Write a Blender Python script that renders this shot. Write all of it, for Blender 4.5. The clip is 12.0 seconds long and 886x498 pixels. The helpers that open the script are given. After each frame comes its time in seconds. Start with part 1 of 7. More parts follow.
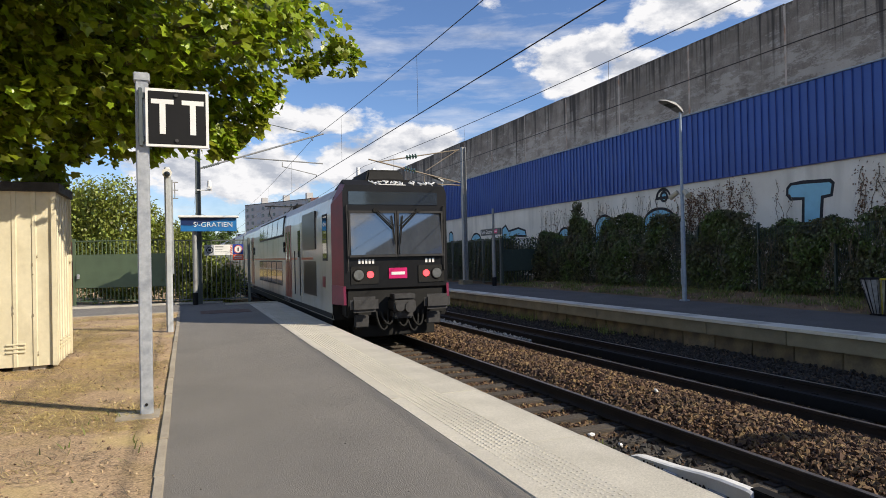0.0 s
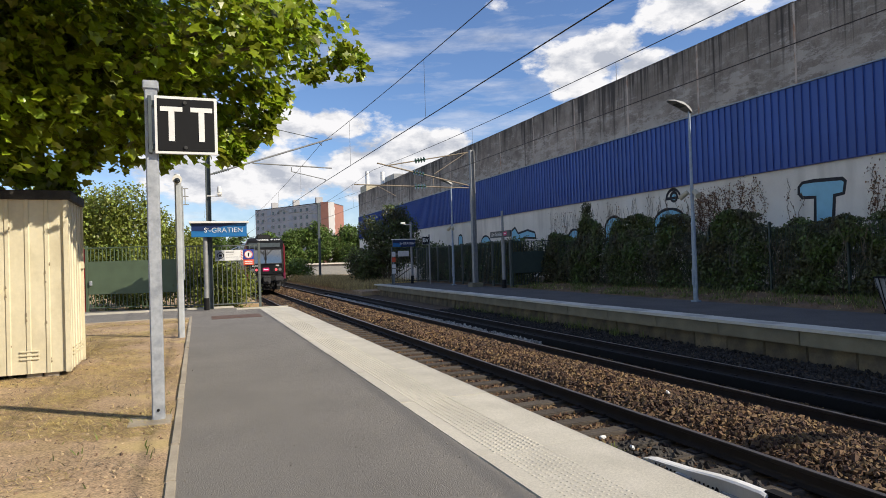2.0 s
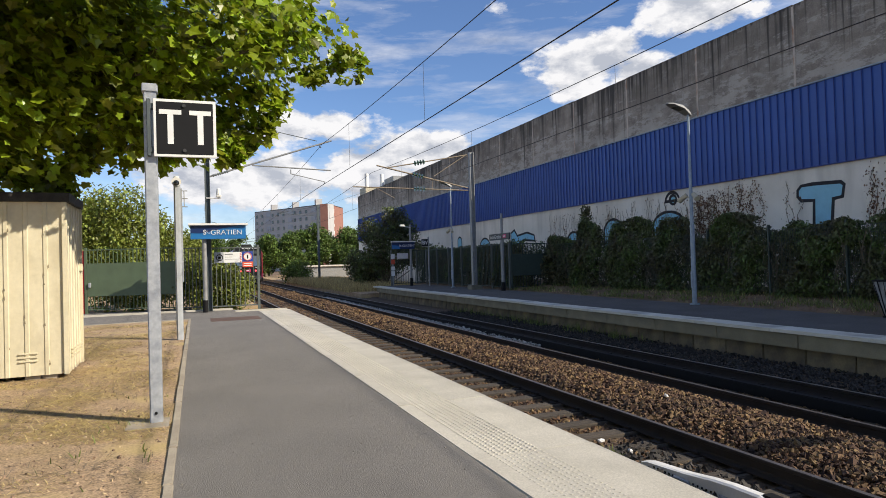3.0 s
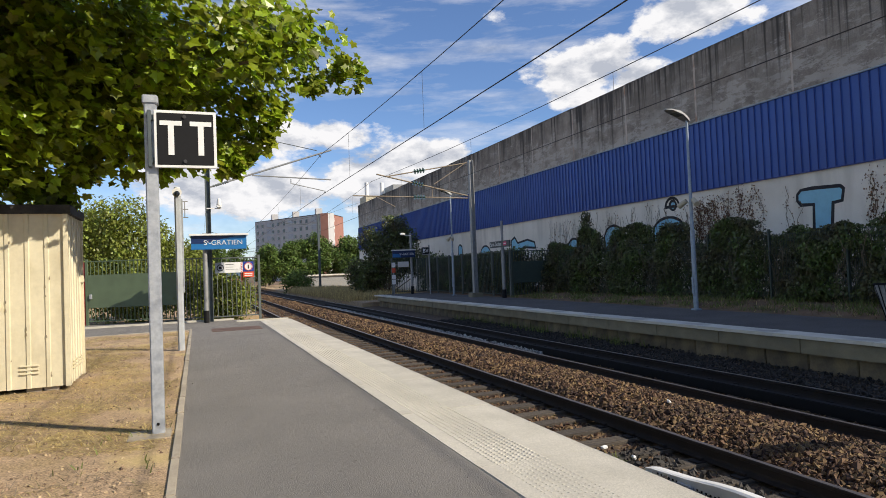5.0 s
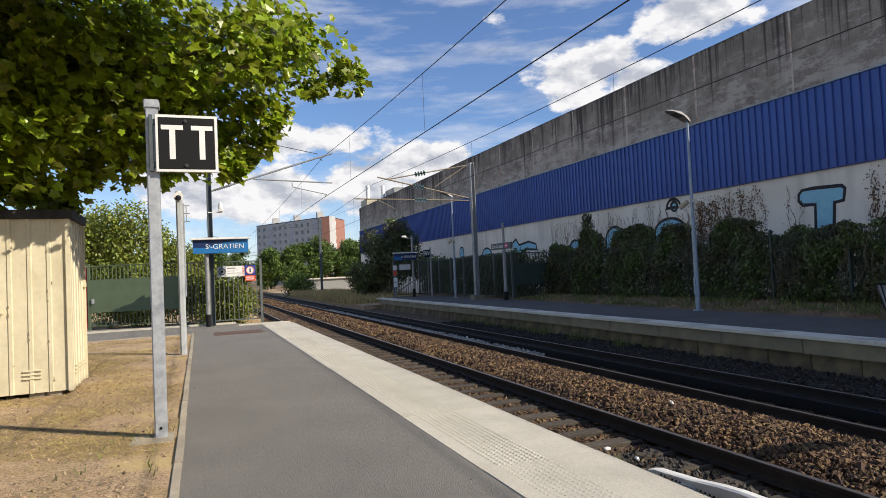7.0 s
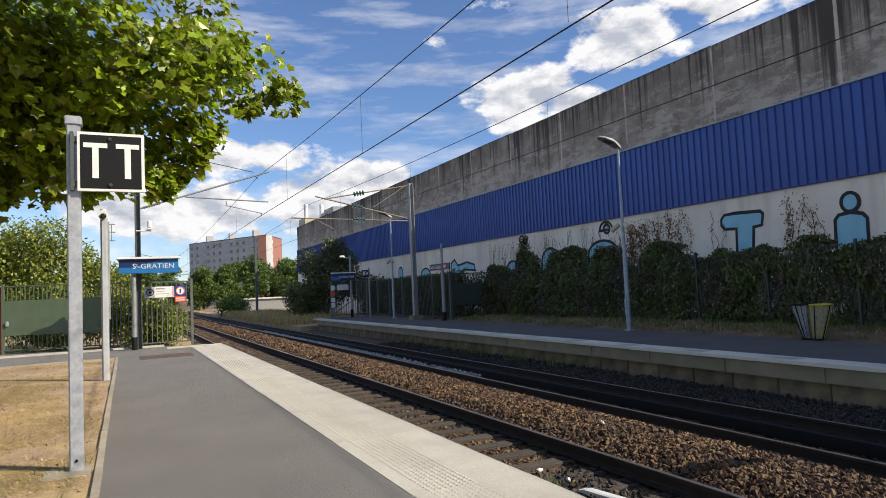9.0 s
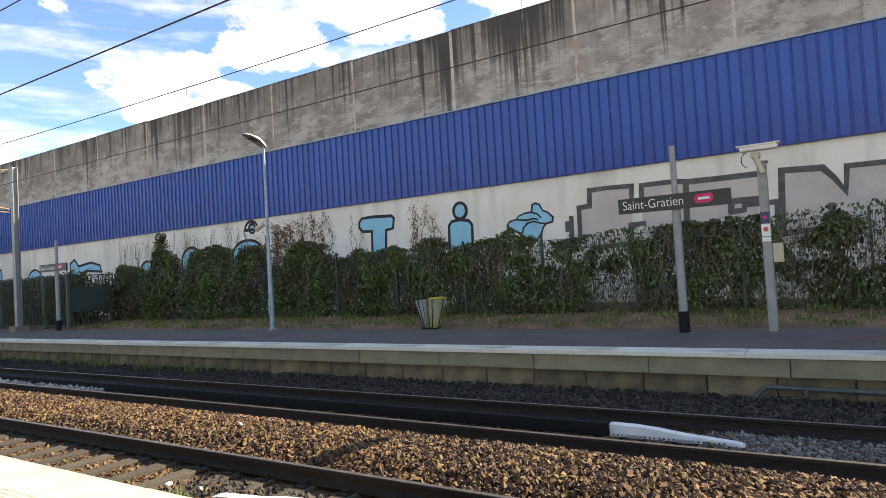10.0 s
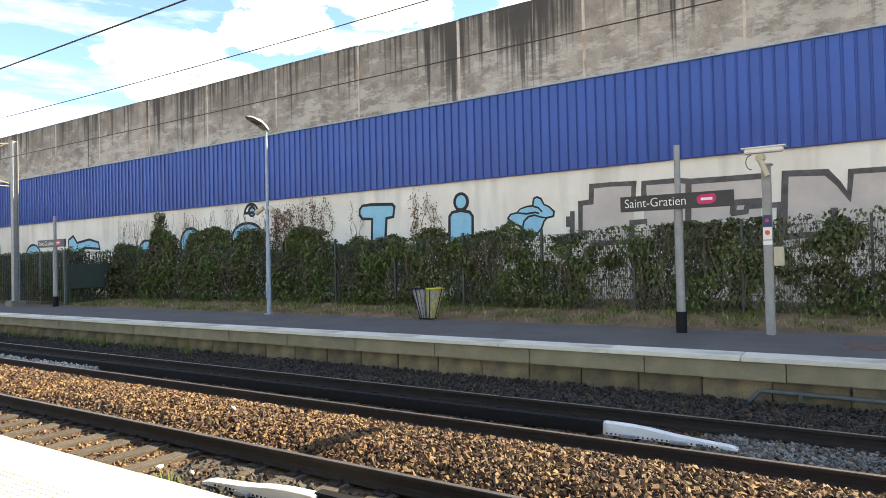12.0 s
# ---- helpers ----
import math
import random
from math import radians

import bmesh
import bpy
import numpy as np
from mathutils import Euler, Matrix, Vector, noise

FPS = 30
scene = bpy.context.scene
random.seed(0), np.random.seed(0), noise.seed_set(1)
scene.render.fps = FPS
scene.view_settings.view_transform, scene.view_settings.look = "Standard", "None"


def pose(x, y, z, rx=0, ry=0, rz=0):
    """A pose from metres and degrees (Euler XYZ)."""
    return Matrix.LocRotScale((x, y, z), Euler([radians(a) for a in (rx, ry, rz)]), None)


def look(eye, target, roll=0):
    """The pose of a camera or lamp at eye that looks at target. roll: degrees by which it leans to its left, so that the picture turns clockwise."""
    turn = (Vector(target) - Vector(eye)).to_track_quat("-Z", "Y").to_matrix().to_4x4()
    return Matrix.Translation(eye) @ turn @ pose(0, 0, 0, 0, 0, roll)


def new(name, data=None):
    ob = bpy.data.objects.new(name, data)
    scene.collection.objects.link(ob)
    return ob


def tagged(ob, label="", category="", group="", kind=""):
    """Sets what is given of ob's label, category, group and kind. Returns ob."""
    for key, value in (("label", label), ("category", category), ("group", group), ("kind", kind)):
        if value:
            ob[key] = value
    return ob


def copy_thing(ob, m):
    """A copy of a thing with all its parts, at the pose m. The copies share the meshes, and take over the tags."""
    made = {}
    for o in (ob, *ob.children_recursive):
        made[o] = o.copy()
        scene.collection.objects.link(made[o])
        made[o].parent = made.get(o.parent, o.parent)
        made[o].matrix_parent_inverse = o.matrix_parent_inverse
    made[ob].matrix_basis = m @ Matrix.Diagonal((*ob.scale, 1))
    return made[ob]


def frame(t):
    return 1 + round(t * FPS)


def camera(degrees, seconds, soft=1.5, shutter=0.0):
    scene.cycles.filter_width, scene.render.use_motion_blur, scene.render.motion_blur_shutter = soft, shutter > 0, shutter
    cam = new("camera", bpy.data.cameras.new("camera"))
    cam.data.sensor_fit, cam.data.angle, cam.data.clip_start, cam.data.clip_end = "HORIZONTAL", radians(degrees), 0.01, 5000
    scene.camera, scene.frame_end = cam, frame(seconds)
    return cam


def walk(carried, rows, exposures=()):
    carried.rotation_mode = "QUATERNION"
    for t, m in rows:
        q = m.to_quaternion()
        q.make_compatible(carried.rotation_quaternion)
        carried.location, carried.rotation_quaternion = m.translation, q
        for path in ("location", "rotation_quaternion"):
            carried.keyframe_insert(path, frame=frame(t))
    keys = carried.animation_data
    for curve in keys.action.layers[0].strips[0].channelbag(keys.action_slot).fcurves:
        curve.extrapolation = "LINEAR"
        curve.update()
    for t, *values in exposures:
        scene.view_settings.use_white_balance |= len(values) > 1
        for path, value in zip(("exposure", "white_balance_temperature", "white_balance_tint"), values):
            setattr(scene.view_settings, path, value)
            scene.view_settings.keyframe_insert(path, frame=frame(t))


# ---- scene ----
cam = camera(69.63, 12.0, soft=0.9)
PATH = [
    (0.0, pose(-0.021, 0.007, 1.534, 90.560, 1.203, -21.987)),
    (0.5, pose(-0.020, 0.002, 1.534, 90.572, 1.374, -21.469)),
    (1.0, pose(-0.016, -0.002, 1.536, 90.829, 1.538, -21.201)),
    (1.5, pose(-0.016, 0.004, 1.538, 90.982, 1.850, -21.162)),
    (2.0, pose(-0.008, 0.002, 1.539, 90.838, 1.812, -21.104)),
    (2.5, pose(0.000, 0.000, 1.515, 91.010, 1.980, -20.960)),
    (3.0, pose(-0.000, -0.005, 1.550, 91.031, 1.719, -21.159)),
    (5.0, pose(-0.005, -0.013, 1.547, 91.754, 2.306, -21.098)),
    (5.5, pose(-0.008, -0.027, 1.539, 91.646, 1.996, -21.278)),
    (6.0, pose(-0.015, -0.022, 1.545, 92.030, 2.227, -21.200)),
    (6.5, pose(-0.009, -0.016, 1.544, 91.919, 2.531, -21.121)),
    (8.5, pose(-0.003, -0.026, 1.570, 92.891, 2.895, -20.780)),
    (9.0, pose(0.037, -0.058, 1.583, 93.499, 2.624, -26.386)),
    (9.5, pose(0.109, -0.045, 1.515, 93.668, 2.850, -43.322)),
    (10.0, pose(0.170, -0.055, 1.515, 91.957, 3.450, -57.338)),
    (10.5, pose(0.194, -0.034, 1.539, 90.345, 0.892, -62.390)),
    (11.0, pose(0.201, -0.030, 1.539, 91.034, 0.786, -61.106)),
    (11.5, pose(0.198, -0.010, 1.559, 91.287, 0.986, -58.715)),
    (12.0, pose(0.204, -0.023, 1.555, 90.992, 1.324, -57.469)),
]
walk(cam, PATH, ((0, 0.13, 7300, 10), (8.6, 0.12, 7300, 10), (9.2, 0.26, 7300, 10), (9.6, 0.68, 8400, 9), (10.1, 1.45, 8800, 8), (10.5, 1.82, 9300, 7), (12, 1.78, 9300, 7)))

# ---- world, sun and exposure ----
SUN_EL, SUN_AZ = radians(33.4), radians(131.6)
TO_SUN = Vector((math.sin(SUN_AZ) * math.cos(SUN_EL), math.cos(SUN_AZ) * math.cos(SUN_EL), math.sin(SUN_EL)))


def build_world():
    world = bpy.data.worlds.new("sky")
    scene.world = world
    world.use_nodes = True
    nt = world.node_tree
    nt.nodes.clear()
    N, L = nt.nodes.new, nt.links.new

    def math_node(op, a, b=None, c=None, clamp=False):
        n = N("ShaderNodeMath")
        n.operation, n.use_clamp = op, clamp
        for k, v in enumerate((a, b, c)):
            if v is None:
                continue
            if isinstance(v, (int, float)):
                n.inputs[k].default_value = v
            else:
                L(v, n.inputs[k])
        return n.outputs[0]

    sky = N("ShaderNodeTexSky")
    sky.sky_type, sky.sun_disc = "NISHITA", False
    sky.sun_elevation, sky.sun_rotation = SUN_EL, SUN_AZ
    sky.air_density, sky.dust_density, sky.ozone_density = 1.0, 0.1, 4.0
    co = N("ShaderNodeTexCoord").outputs["Generated"]
    # cumulus: soft heaps where they stand in view, broken up by noise
    sep = N("ShaderNodeSeparateXYZ")
    L(co, sep.inputs[0])
    up = sep.outputs[2]
    stretch = N("ShaderNodeMapping")
    stretch.inputs["Scale"].default_value = (1, 1, 1.9)
    L(co, stretch.inputs[0])
    heaps = (((0.542, 0.792, 0.28), 0.12), ((0.60, 0.755, 0.265), 0.085), ((0.134, 0.967, 0.21), 0.095), ((0.19, 0.957, 0.212), 0.07),
             ((0.238, 0.958, 0.15), 0.085), ((0.34, 0.928, 0.168), 0.09), ((0.654, 0.684, 0.345), 0.11), ((0.105, 0.984, 0.13), 0.12), ((0.0, 0.98, 0.13), 0.11), ((0.29, 0.95, 0.11), 0.1),
             # heaps out of view are added for neutral fill light and windscreen reflections
             ((0.74, 0.566, 0.40), 0.14), ((0.85, 0.35, 0.40), 0.14), ((-0.35, 0.92, 0.2), 0.2), ((-0.7, 0.6, 0.3), 0.2), ((-0.6, -0.7, 0.3), 0.25), ((0.12, -0.95, 0.24), 0.24), ((-0.9, 0.1, 0.4), 0.25), ((-0.5, -0.2, 0.85), 0.25), ((-0.9, -0.5, 0.2), 0.25), ((0.2, 0.3, 0.95), 0.2), ((0.9, -0.1, 0.5), 0.25))
    field = None
    for (x, y, z), r in heaps:
        d = N("ShaderNodeVectorMath")
        d.operation = "DISTANCE"
        L(stretch.outputs[0], d.inputs[0])
        v = Vector((x, y, z)).normalized()
        d.inputs[1].default_value = (v.x, v.y, v.z * 1.9)
        blob = math_node("MULTIPLY_ADD", d.outputs["Value"], -1 / r, 1.0, clamp=True)
        field = blob if field is None else math_node("MAXIMUM", field, blob)
    def puff(source):
        n = N("ShaderNodeTexNoise")
        n.inputs["Scale"].default_value, n.inputs["Detail"].default_value, n.inputs["Roughness"].default_value = 10.0, 10.0, 0.6
        L(source, n.inputs["Vector"])
        return n.outputs["Fac"]

    billow = puff(stretch.outputs[0])
    dens = math_node("MULTIPLY_ADD", billow, 2.3, -1.4)
    dens = math_node("MULTIPLY_ADD", field, 1.1, dens)
    cum = math_node("MULTIPLY", dens, 4.2, clamp=True)
    # thin streaks
    st = N("ShaderNodeMapping")
    st.inputs["Scale"].default_value = (1.5, 1.5, 9)
    st.inputs["Rotation"].default_value = (0.15, 0.1, 0.3)
    L(co, st.inputs[0])
    thin = N("ShaderNodeTexNoise")
    thin.inputs["Scale"].default_value, thin.inputs["Detail"].default_value, thin.inputs["Roughness"].default_value = 2.6, 8.0, 0.62
    L(st.outputs[0], thin.inputs["Vector"])
    cir = math_node("MULTIPLY_ADD", thin.outputs["Fac"], 4.4, -2.1, clamp=True)
    cir = math_node("MULTIPLY", cir, 0.55)
    low = math_node("MULTIPLY_ADD", up, -7.0, 1.1, clamp=True)
    low = math_node("MULTIPLY", low, 0.4)
    cover = math_node("MAXIMUM", math_node("MAXIMUM", cum, cir), low)
    # lit tops and grey undersides
    over = N("ShaderNodeMapping")
    over.inputs["Location"].default_value = (0.006, -0.006, 0.03)
    L(stretch.outputs[0], over.inputs[0])
    lit = math_node("SUBTRACT", billow, puff(over.outputs[0]))
    lit = math_node("MULTIPLY_ADD", lit, 3.2, 0.62)
    lit = math_node("MULTIPLY_ADD", dens, -0.16, lit, clamp=True)
    ramp = N("ShaderNodeValToRGB")
    ramp.color_ramp.elements[0].position, ramp.color_ramp.elements[0].color = 0.18, (3.6, 4.1, 5.2, 1)
    ramp.color_ramp.elements[1].position, ramp.color_ramp.elements[1].color = 0.78, (6.9, 7.3, 8.2, 1)
    L(lit, ramp.inputs[0])
    mix = N("ShaderNodeMixRGB")
    L(cover, mix.inputs[0])
    deep = N("ShaderNodeMixRGB")
    deep.blend_type = "MULTIPLY"
    deep.inputs[0].default_value, deep.inputs[2].default_value = 1.0, (0.82, 0.96, 1.22, 1)
    L(sky.outputs[0], deep.inputs[1])
    L(deep.outputs[0], mix.inputs[1])
    L(ramp.outputs[0], mix.inputs[2])
    bg = N("ShaderNodeBackground")
    bg.inputs["Strength"].default_value = 0.12
    L(mix.outputs[0], bg.inputs[0])
    L(bg.outputs[0], N("ShaderNodeOutputWorld").inputs[0])


build_world()
sun = new("sun", bpy.data.lights.new("sun", "SUN"))
sun.data.energy, sun.data.angle, sun.data.color = 5.3, radians(0.53), (1.0, 0.95, 0.86)
sun.matrix_world = look(TO_SUN * 60, (0, 0, 0))

# ---- materials ----
def material(name, base, rough=0.7, metal=0.0, vary=0.15, scale=8.0, tint=None, bump=0.15, fine=60.0, spec=0.5, random_tint=0.0, stretch=(1, 1, 1), stain=None, island=False, trans=0.0):
    """A surface with variation at two scales: broad patches towards tint and fine grain with relief. stain: (colour, scale, amount, stretch)."""
    m = bpy.data.materials.new(name)
    m.use_nodes = True
    nt = m.node_tree
    N, L = nt.nodes.new, nt.links.new
    b = nt.nodes["Principled BSDF"]
    b.inputs["Roughness"].default_value, b.inputs["Metallic"].default_value = rough, metal
    b.inputs["Specular IOR Level"].default_value = spec
    co = N("ShaderNodeTexCoord").outputs["Object"]
    mp = N("ShaderNodeMapping")
    mp.inputs["Scale"].default_value = stretch
    L(co, mp.inputs[0])
    broad, grain = N("ShaderNodeTexNoise"), N("ShaderNodeTexNoise")
    for n, s, d in ((broad, scale, 6.0), (grain, fine, 4.0)):
        n.inputs["Scale"].default_value, n.inputs["Detail"].default_value = s, d
        n.inputs["Roughness"].default_value = 0.6
        L(mp.outputs[0], n.inputs["Vector"])
    tint = tint or tuple(c * (1 - 2 * vary) for c in base)
    r = N("ShaderNodeValToRGB")
    r.color_ramp.elements[0].position, r.color_ramp.elements[0].color = 0.36, (*tint, 1)
    r.color_ramp.elements[1].position, r.color_ramp.elements[1].color = 0.62, (*base, 1)
    L(broad.outputs["Fac"], r.inputs[0])
    col = r.outputs[0]
    hsv = N("ShaderNodeHueSaturation")
    v = N("ShaderNodeMapRange")
    v.inputs["From Min"].default_value, v.inputs["From Max"].default_value = 0.25, 0.75
    v.inputs["To Min"].default_value, v.inputs["To Max"].default_value = 1 - vary, 1 + vary
    L(grain.outputs["Fac"], v.inputs[0])
    L(v.outputs[0], hsv.inputs["Value"])
    L(col, hsv.inputs["Color"])
    col = hsv.outputs[0]
    if random_tint:
        src = N("ShaderNodeNewGeometry").outputs["Random Per Island"] if island else N("ShaderNodeObjectInfo").outputs["Random"]
        h2, v2 = N("ShaderNodeHueSaturation"), N("ShaderNodeMapRange")
        v2.inputs["To Min"].default_value, v2.inputs["To Max"].default_value = 1 - random_tint, 1 + random_tint
        L(src, v2.inputs[0])
        L(v2.outputs[0], h2.inputs["Value"])
        if island:
            w2 = N("ShaderNodeMath")
            w2.operation = "MULTIPLY_ADD"
            w2.inputs[1].default_value, w2.inputs[2].default_value = 0.06 * random_tint, 0.5 - 0.03 * random_tint
            L(src, w2.inputs[0])
            L(w2.outputs[0], h2.inputs["Hue"])
        L(col, h2.inputs["Color"])
        col = h2.outputs[0]
    if stain:
        sc, ss, amount, sst = stain
        smp, sn, sr, mx = N("ShaderNodeMapping"), N("ShaderNodeTexNoise"), N("ShaderNodeValToRGB"), N("ShaderNodeMixRGB")
        smp.inputs["Scale"].default_value = sst
        L(co, smp.inputs[0])
        L(smp.outputs[0], sn.inputs["Vector"])
        sn.inputs["Scale"].default_value, sn.inputs["Detail"].default_value = ss, 8.0
        sr.color_ramp.elements[0].position, sr.color_ramp.elements[1].position = 0.5, 0.68
        sr.color_ramp.elements[1].color = (amount, amount, amount, 1)
        L(sn.outputs["Fac"], sr.inputs[0])
        L(sr.outputs[0], mx.inputs[0])
        L(col, mx.inputs[1])
        mx.inputs[2].default_value = (*sc, 1)
        col = mx.outputs[0]
    L(col, b.inputs["Base Color"])
    if bump:
        bp = N("ShaderNodeBump")
        bp.inputs["Strength"].default_value, bp.inputs["Distance"].default_value = bump, 0.01
        L(grain.outputs["Fac"], bp.inputs["Height"])
        L(bp.outputs[0], b.inputs["Normal"])
    if trans:
        tr, mix = N("ShaderNodeBsdfTranslucent"), N("ShaderNodeMixShader")
        L(col, tr.inputs[0])
        mix.inputs[0].default_value = trans
        L(b.outputs[0], mix.inputs[1])
        L(tr.outputs[0], mix.inputs[2])
        L(mix.outputs[0], nt.nodes["Material Output"].inputs[0])
    return m


def glow(name, base, strength):
    m = material(name, base, rough=0.3, vary=0.02, bump=0)
    b = m.node_tree.nodes["Principled BSDF"]
    b.inputs["Emission Color"].default_value, b.inputs["Emission Strength"].default_value = (*base, 1), strength
    return m


ASPHALT = material("asphalt", (0.195, 0.182, 0.166), 0.9, vary=1.15, scale=0.7, tint=(0.165, 0.154, 0.141), bump=0.9, fine=120, stain=((0.185, 0.175, 0.16), 0.5, 0.5, (1, 1, 1)))
ASPHALT_OLD = material("old_asphalt", (0.105, 0.099, 0.093), 0.9, vary=0.12, scale=0.9, bump=0.4, fine=140)
COPING = material("pale_concrete", (0.55, 0.515, 0.44), 0.85, vary=0.25, scale=1.6, tint=(0.48, 0.45, 0.38), bump=0.25, fine=90, random_tint=0.05, stain=((0.34, 0.32, 0.28), 1.4, 0.5, (1, 0.4, 1)))
COPING_GREY = material("grey_concrete_slab", (0.66, 0.63, 0.54), 0.85, vary=0.07, scale=1.6, bump=0.25, fine=90, random_tint=0.06, stain=((0.2, 0.19, 0.17), 1.7, 0.5, (1, 0.5, 2)))
BEAM = material("platform_beam_concrete", (0.27, 0.235, 0.155), 0.9, vary=0.1, scale=2.0, bump=0.3, fine=50, random_tint=0.07, stain=((0.12, 0.11, 0.09), 1.6, 0.6, (1, 0.5, 1.5)))
BLOCK = material("platform_block_stone", (0.25, 0.195, 0.11), 0.92, vary=0.16, scale=2.2, tint=(0.13, 0.105, 0.075), bump=0.6, fine=30, random_tint=0.22, stain=((0.05, 0.045, 0.04), 1.2, 0.8, (1, 1, 0.6)))
KERB = material("kerb_concrete", (0.40, 0.345, 0.27), 0.9, vary=0.12, scale=3, bump=0.4, fine=60, random_tint=0.1)
DIRT = material("dry_sandy_ground", (0.45, 0.31, 0.21), 0.95, vary=0.75, scale=1.1, tint=(0.35, 0.245, 0.135), bump=0.9, fine=55, stain=((0.50, 0.38, 0.15), 1.1, 0.7, (1, 1, 1)))
STRAW = material("dry_grass", (0.62, 0.48, 0.22), 0.85, vary=0.2, random_tint=0.4, island=True, bump=0, trans=0.25)
GRASS = material("rough_grass", (0.17, 0.21, 0.05), 0.85, vary=0.2, random_tint=0.5, island=True, bump=0, trans=0.25)
EARTH = material("brown_earth", (0.22, 0.135, 0.078), 0.95, vary=0.25, scale=1.5, bump=0.9, fine=30, stain=((0.13, 0.13, 0.05), 1.6, 0.6, (1, 1, 1)))
BED = material("ballast_bed", (0.13, 0.085, 0.05), 0.95, vary=0.4, scale=14, tint=(0.05, 0.035, 0.025), bump=1.0, fine=26)
STONE = material("rusty_ballast_stone", (0.13, 0.071, 0.037), 0.85, vary=0.16, scale=1.0, tint=(0.08, 0.046, 0.028), bump=0.2, fine=80, random_tint=0.9, island=True)
STONE_GREY = material("grey_ballast_stone", (0.19, 0.185, 0.17), 0.85, vary=0.15, scale=1.0, bump=0.3, fine=80, random_tint=0.5, island=True)
RAIL = material("rusty_rail_steel", (0.022, 0.015, 0.012), 0.8, 0.1, vary=0.2, scale=6, bump=0.2)
RAILTOP = material("worn_rail_head", (0.42, 0.36, 0.30), 0.35, 0.9, vary=0.1, scale=6, bump=0.05)
SLEEPER = material("weathered_sleeper_wood", (0.10, 0.08, 0.06), 0.9, vary=0.25, scale=2.0, tint=(0.04, 0.033, 0.027), bump=0.8, fine=22, random_tint=0.2, stretch=(1, 12, 6))
WALLCON = material("streaked_raw_concrete", (0.37, 0.32, 0.268), 0.92, vary=0.2, scale=1.6, tint=(0.225, 0.19, 0.158), bump=0.35, fine=22, random_tint=0.1)
WALLWHITE = material("off_white_render", (0.84, 0.78, 0.68), 0.9, vary=0.05, scale=0.5, tint=(0.74, 0.68, 0.58), bump=0.2, fine=40, stain=((0.42, 0.38, 0.31), 0.9, 0.45, (1, 1.3, 0.2)))
BLUE = material("blue_painted_cladding", (0.018, 0.082, 0.35), 0.42, 0.0, vary=0.06, scale=0.6, tint=(0.015, 0.068, 0.30), bump=0.03, random_tint=0.1)
BLUEDARK = material("blue_cladding_seam", (0.014, 0.042, 0.23), 0.5, vary=0.1, bump=0)
RUST = material("rust_streak", (0.58, 0.50, 0.42), 0.9, vary=0.1, scale=3, stain=((0.34, 0.15, 0.07), 1.6, 0.75, (1, 3, 1)))
GALV = material("galvanised_steel", (0.46, 0.48, 0.50), 0.5, 0.35, vary=0.12, scale=12, tint=(0.34, 0.36, 0.39), bump=0.05, fine=30)
POLEGREY = material("grey_painted_pole", (0.31, 0.315, 0.31), 0.55, 0.3, vary=0.1, scale=6, bump=0.05)
POLEDARK = material("dark_painted_mast", (0.10, 0.12, 0.125), 0.55, 0.3, vary=0.1, scale=6, bump=0.05)
POLEBLUE = material("blue_grey_pole", (0.33, 0.40, 0.47), 0.5, 0.3, vary=0.1, scale=6, bump=0.05)
BLACK = material("black_paint", (0.01, 0.01, 0.011), 0.75, vary=0.15, bump=0.02, spec=0.25)
SIGNBLACK = material("black_sign_face", (0.01, 0.01, 0.011), 0.6, vary=0.1, scale=4, bump=0.02, spec=0.25)
SIGNDARK = material("anthracite_sign_face", (0.03, 0.032, 0.038), 0.4, vary=0.08, scale=4, bump=0.02)
WHITE = material("white_enamel", (0.80, 0.80, 0.78), 0.45, vary=0.05, scale=5, bump=0.02)
CREAM = material("cream_painted_metal", (0.66, 0.595, 0.43), 0.6, vary=0.07, scale=1.3, tint=(0.60, 0.54, 0.38), bump=0.1, fine=14, stain=((0.36, 0.30, 0.19), 3.0, 0.35, (1, 1, 0.4)))
TAR = material("tarred_roof_edge", (0.035, 0.032, 0.03), 0.8, vary=0.3, scale=6, bump=0.4)
GREENPAINT = material("green_painted_steel", (0.10, 0.145, 0.085), 0.6, vary=0.08, scale=2, bump=0.05)
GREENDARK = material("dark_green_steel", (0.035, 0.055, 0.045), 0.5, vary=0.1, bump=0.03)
FENCEGREY = material("grey_green_fence_steel", (0.14, 0.16, 0.15), 0.55, 0.2, vary=0.1, bump=0.03)
REDPAINT = material("red_painted_metal", (0.40, 0.015, 0.02), 0.5, vary=0.1, bump=0.03)
SIGNBLUE = material("blue_sign_enamel", (0.012, 0.155, 0.40), 0.35, vary=0.05, scale=3, bump=0.01)
SIGNNAVY = material("navy_sign_enamel", (0.01, 0.03, 0.11), 0.35, vary=0.05, scale=3, bump=0.01)
ORANGE = material("orange_red_sign", (0.75, 0.10, 0.045), 0.45, vary=0.05, bump=0.01)
ROYAL = material("royal_blue_sign", (0.02, 0.05, 0.33), 0.45, vary=0.05, bump=0.01)
PLASTER = material("white_camera_shell", (0.78, 0.77, 0.73), 0.4, vary=0.05, bump=0.02)
BEIGEBOX = material("beige_plastic", (0.52, 0.46, 0.33), 0.6, vary=0.06, bump=0.03)
GLASS = material("dark_glass", (0.02, 0.024, 0.028), 0.06, vary=0.05, bump=0, spec=0.8)
WIRE = material("copper_wire_dark", (0.05, 0.045, 0.045), 0.6, 0.4, vary=0.1, bump=0)
INSULATOR = material("green_glass_insulator", (0.03, 0.10, 0.06), 0.2, vary=0.1, bump=0)
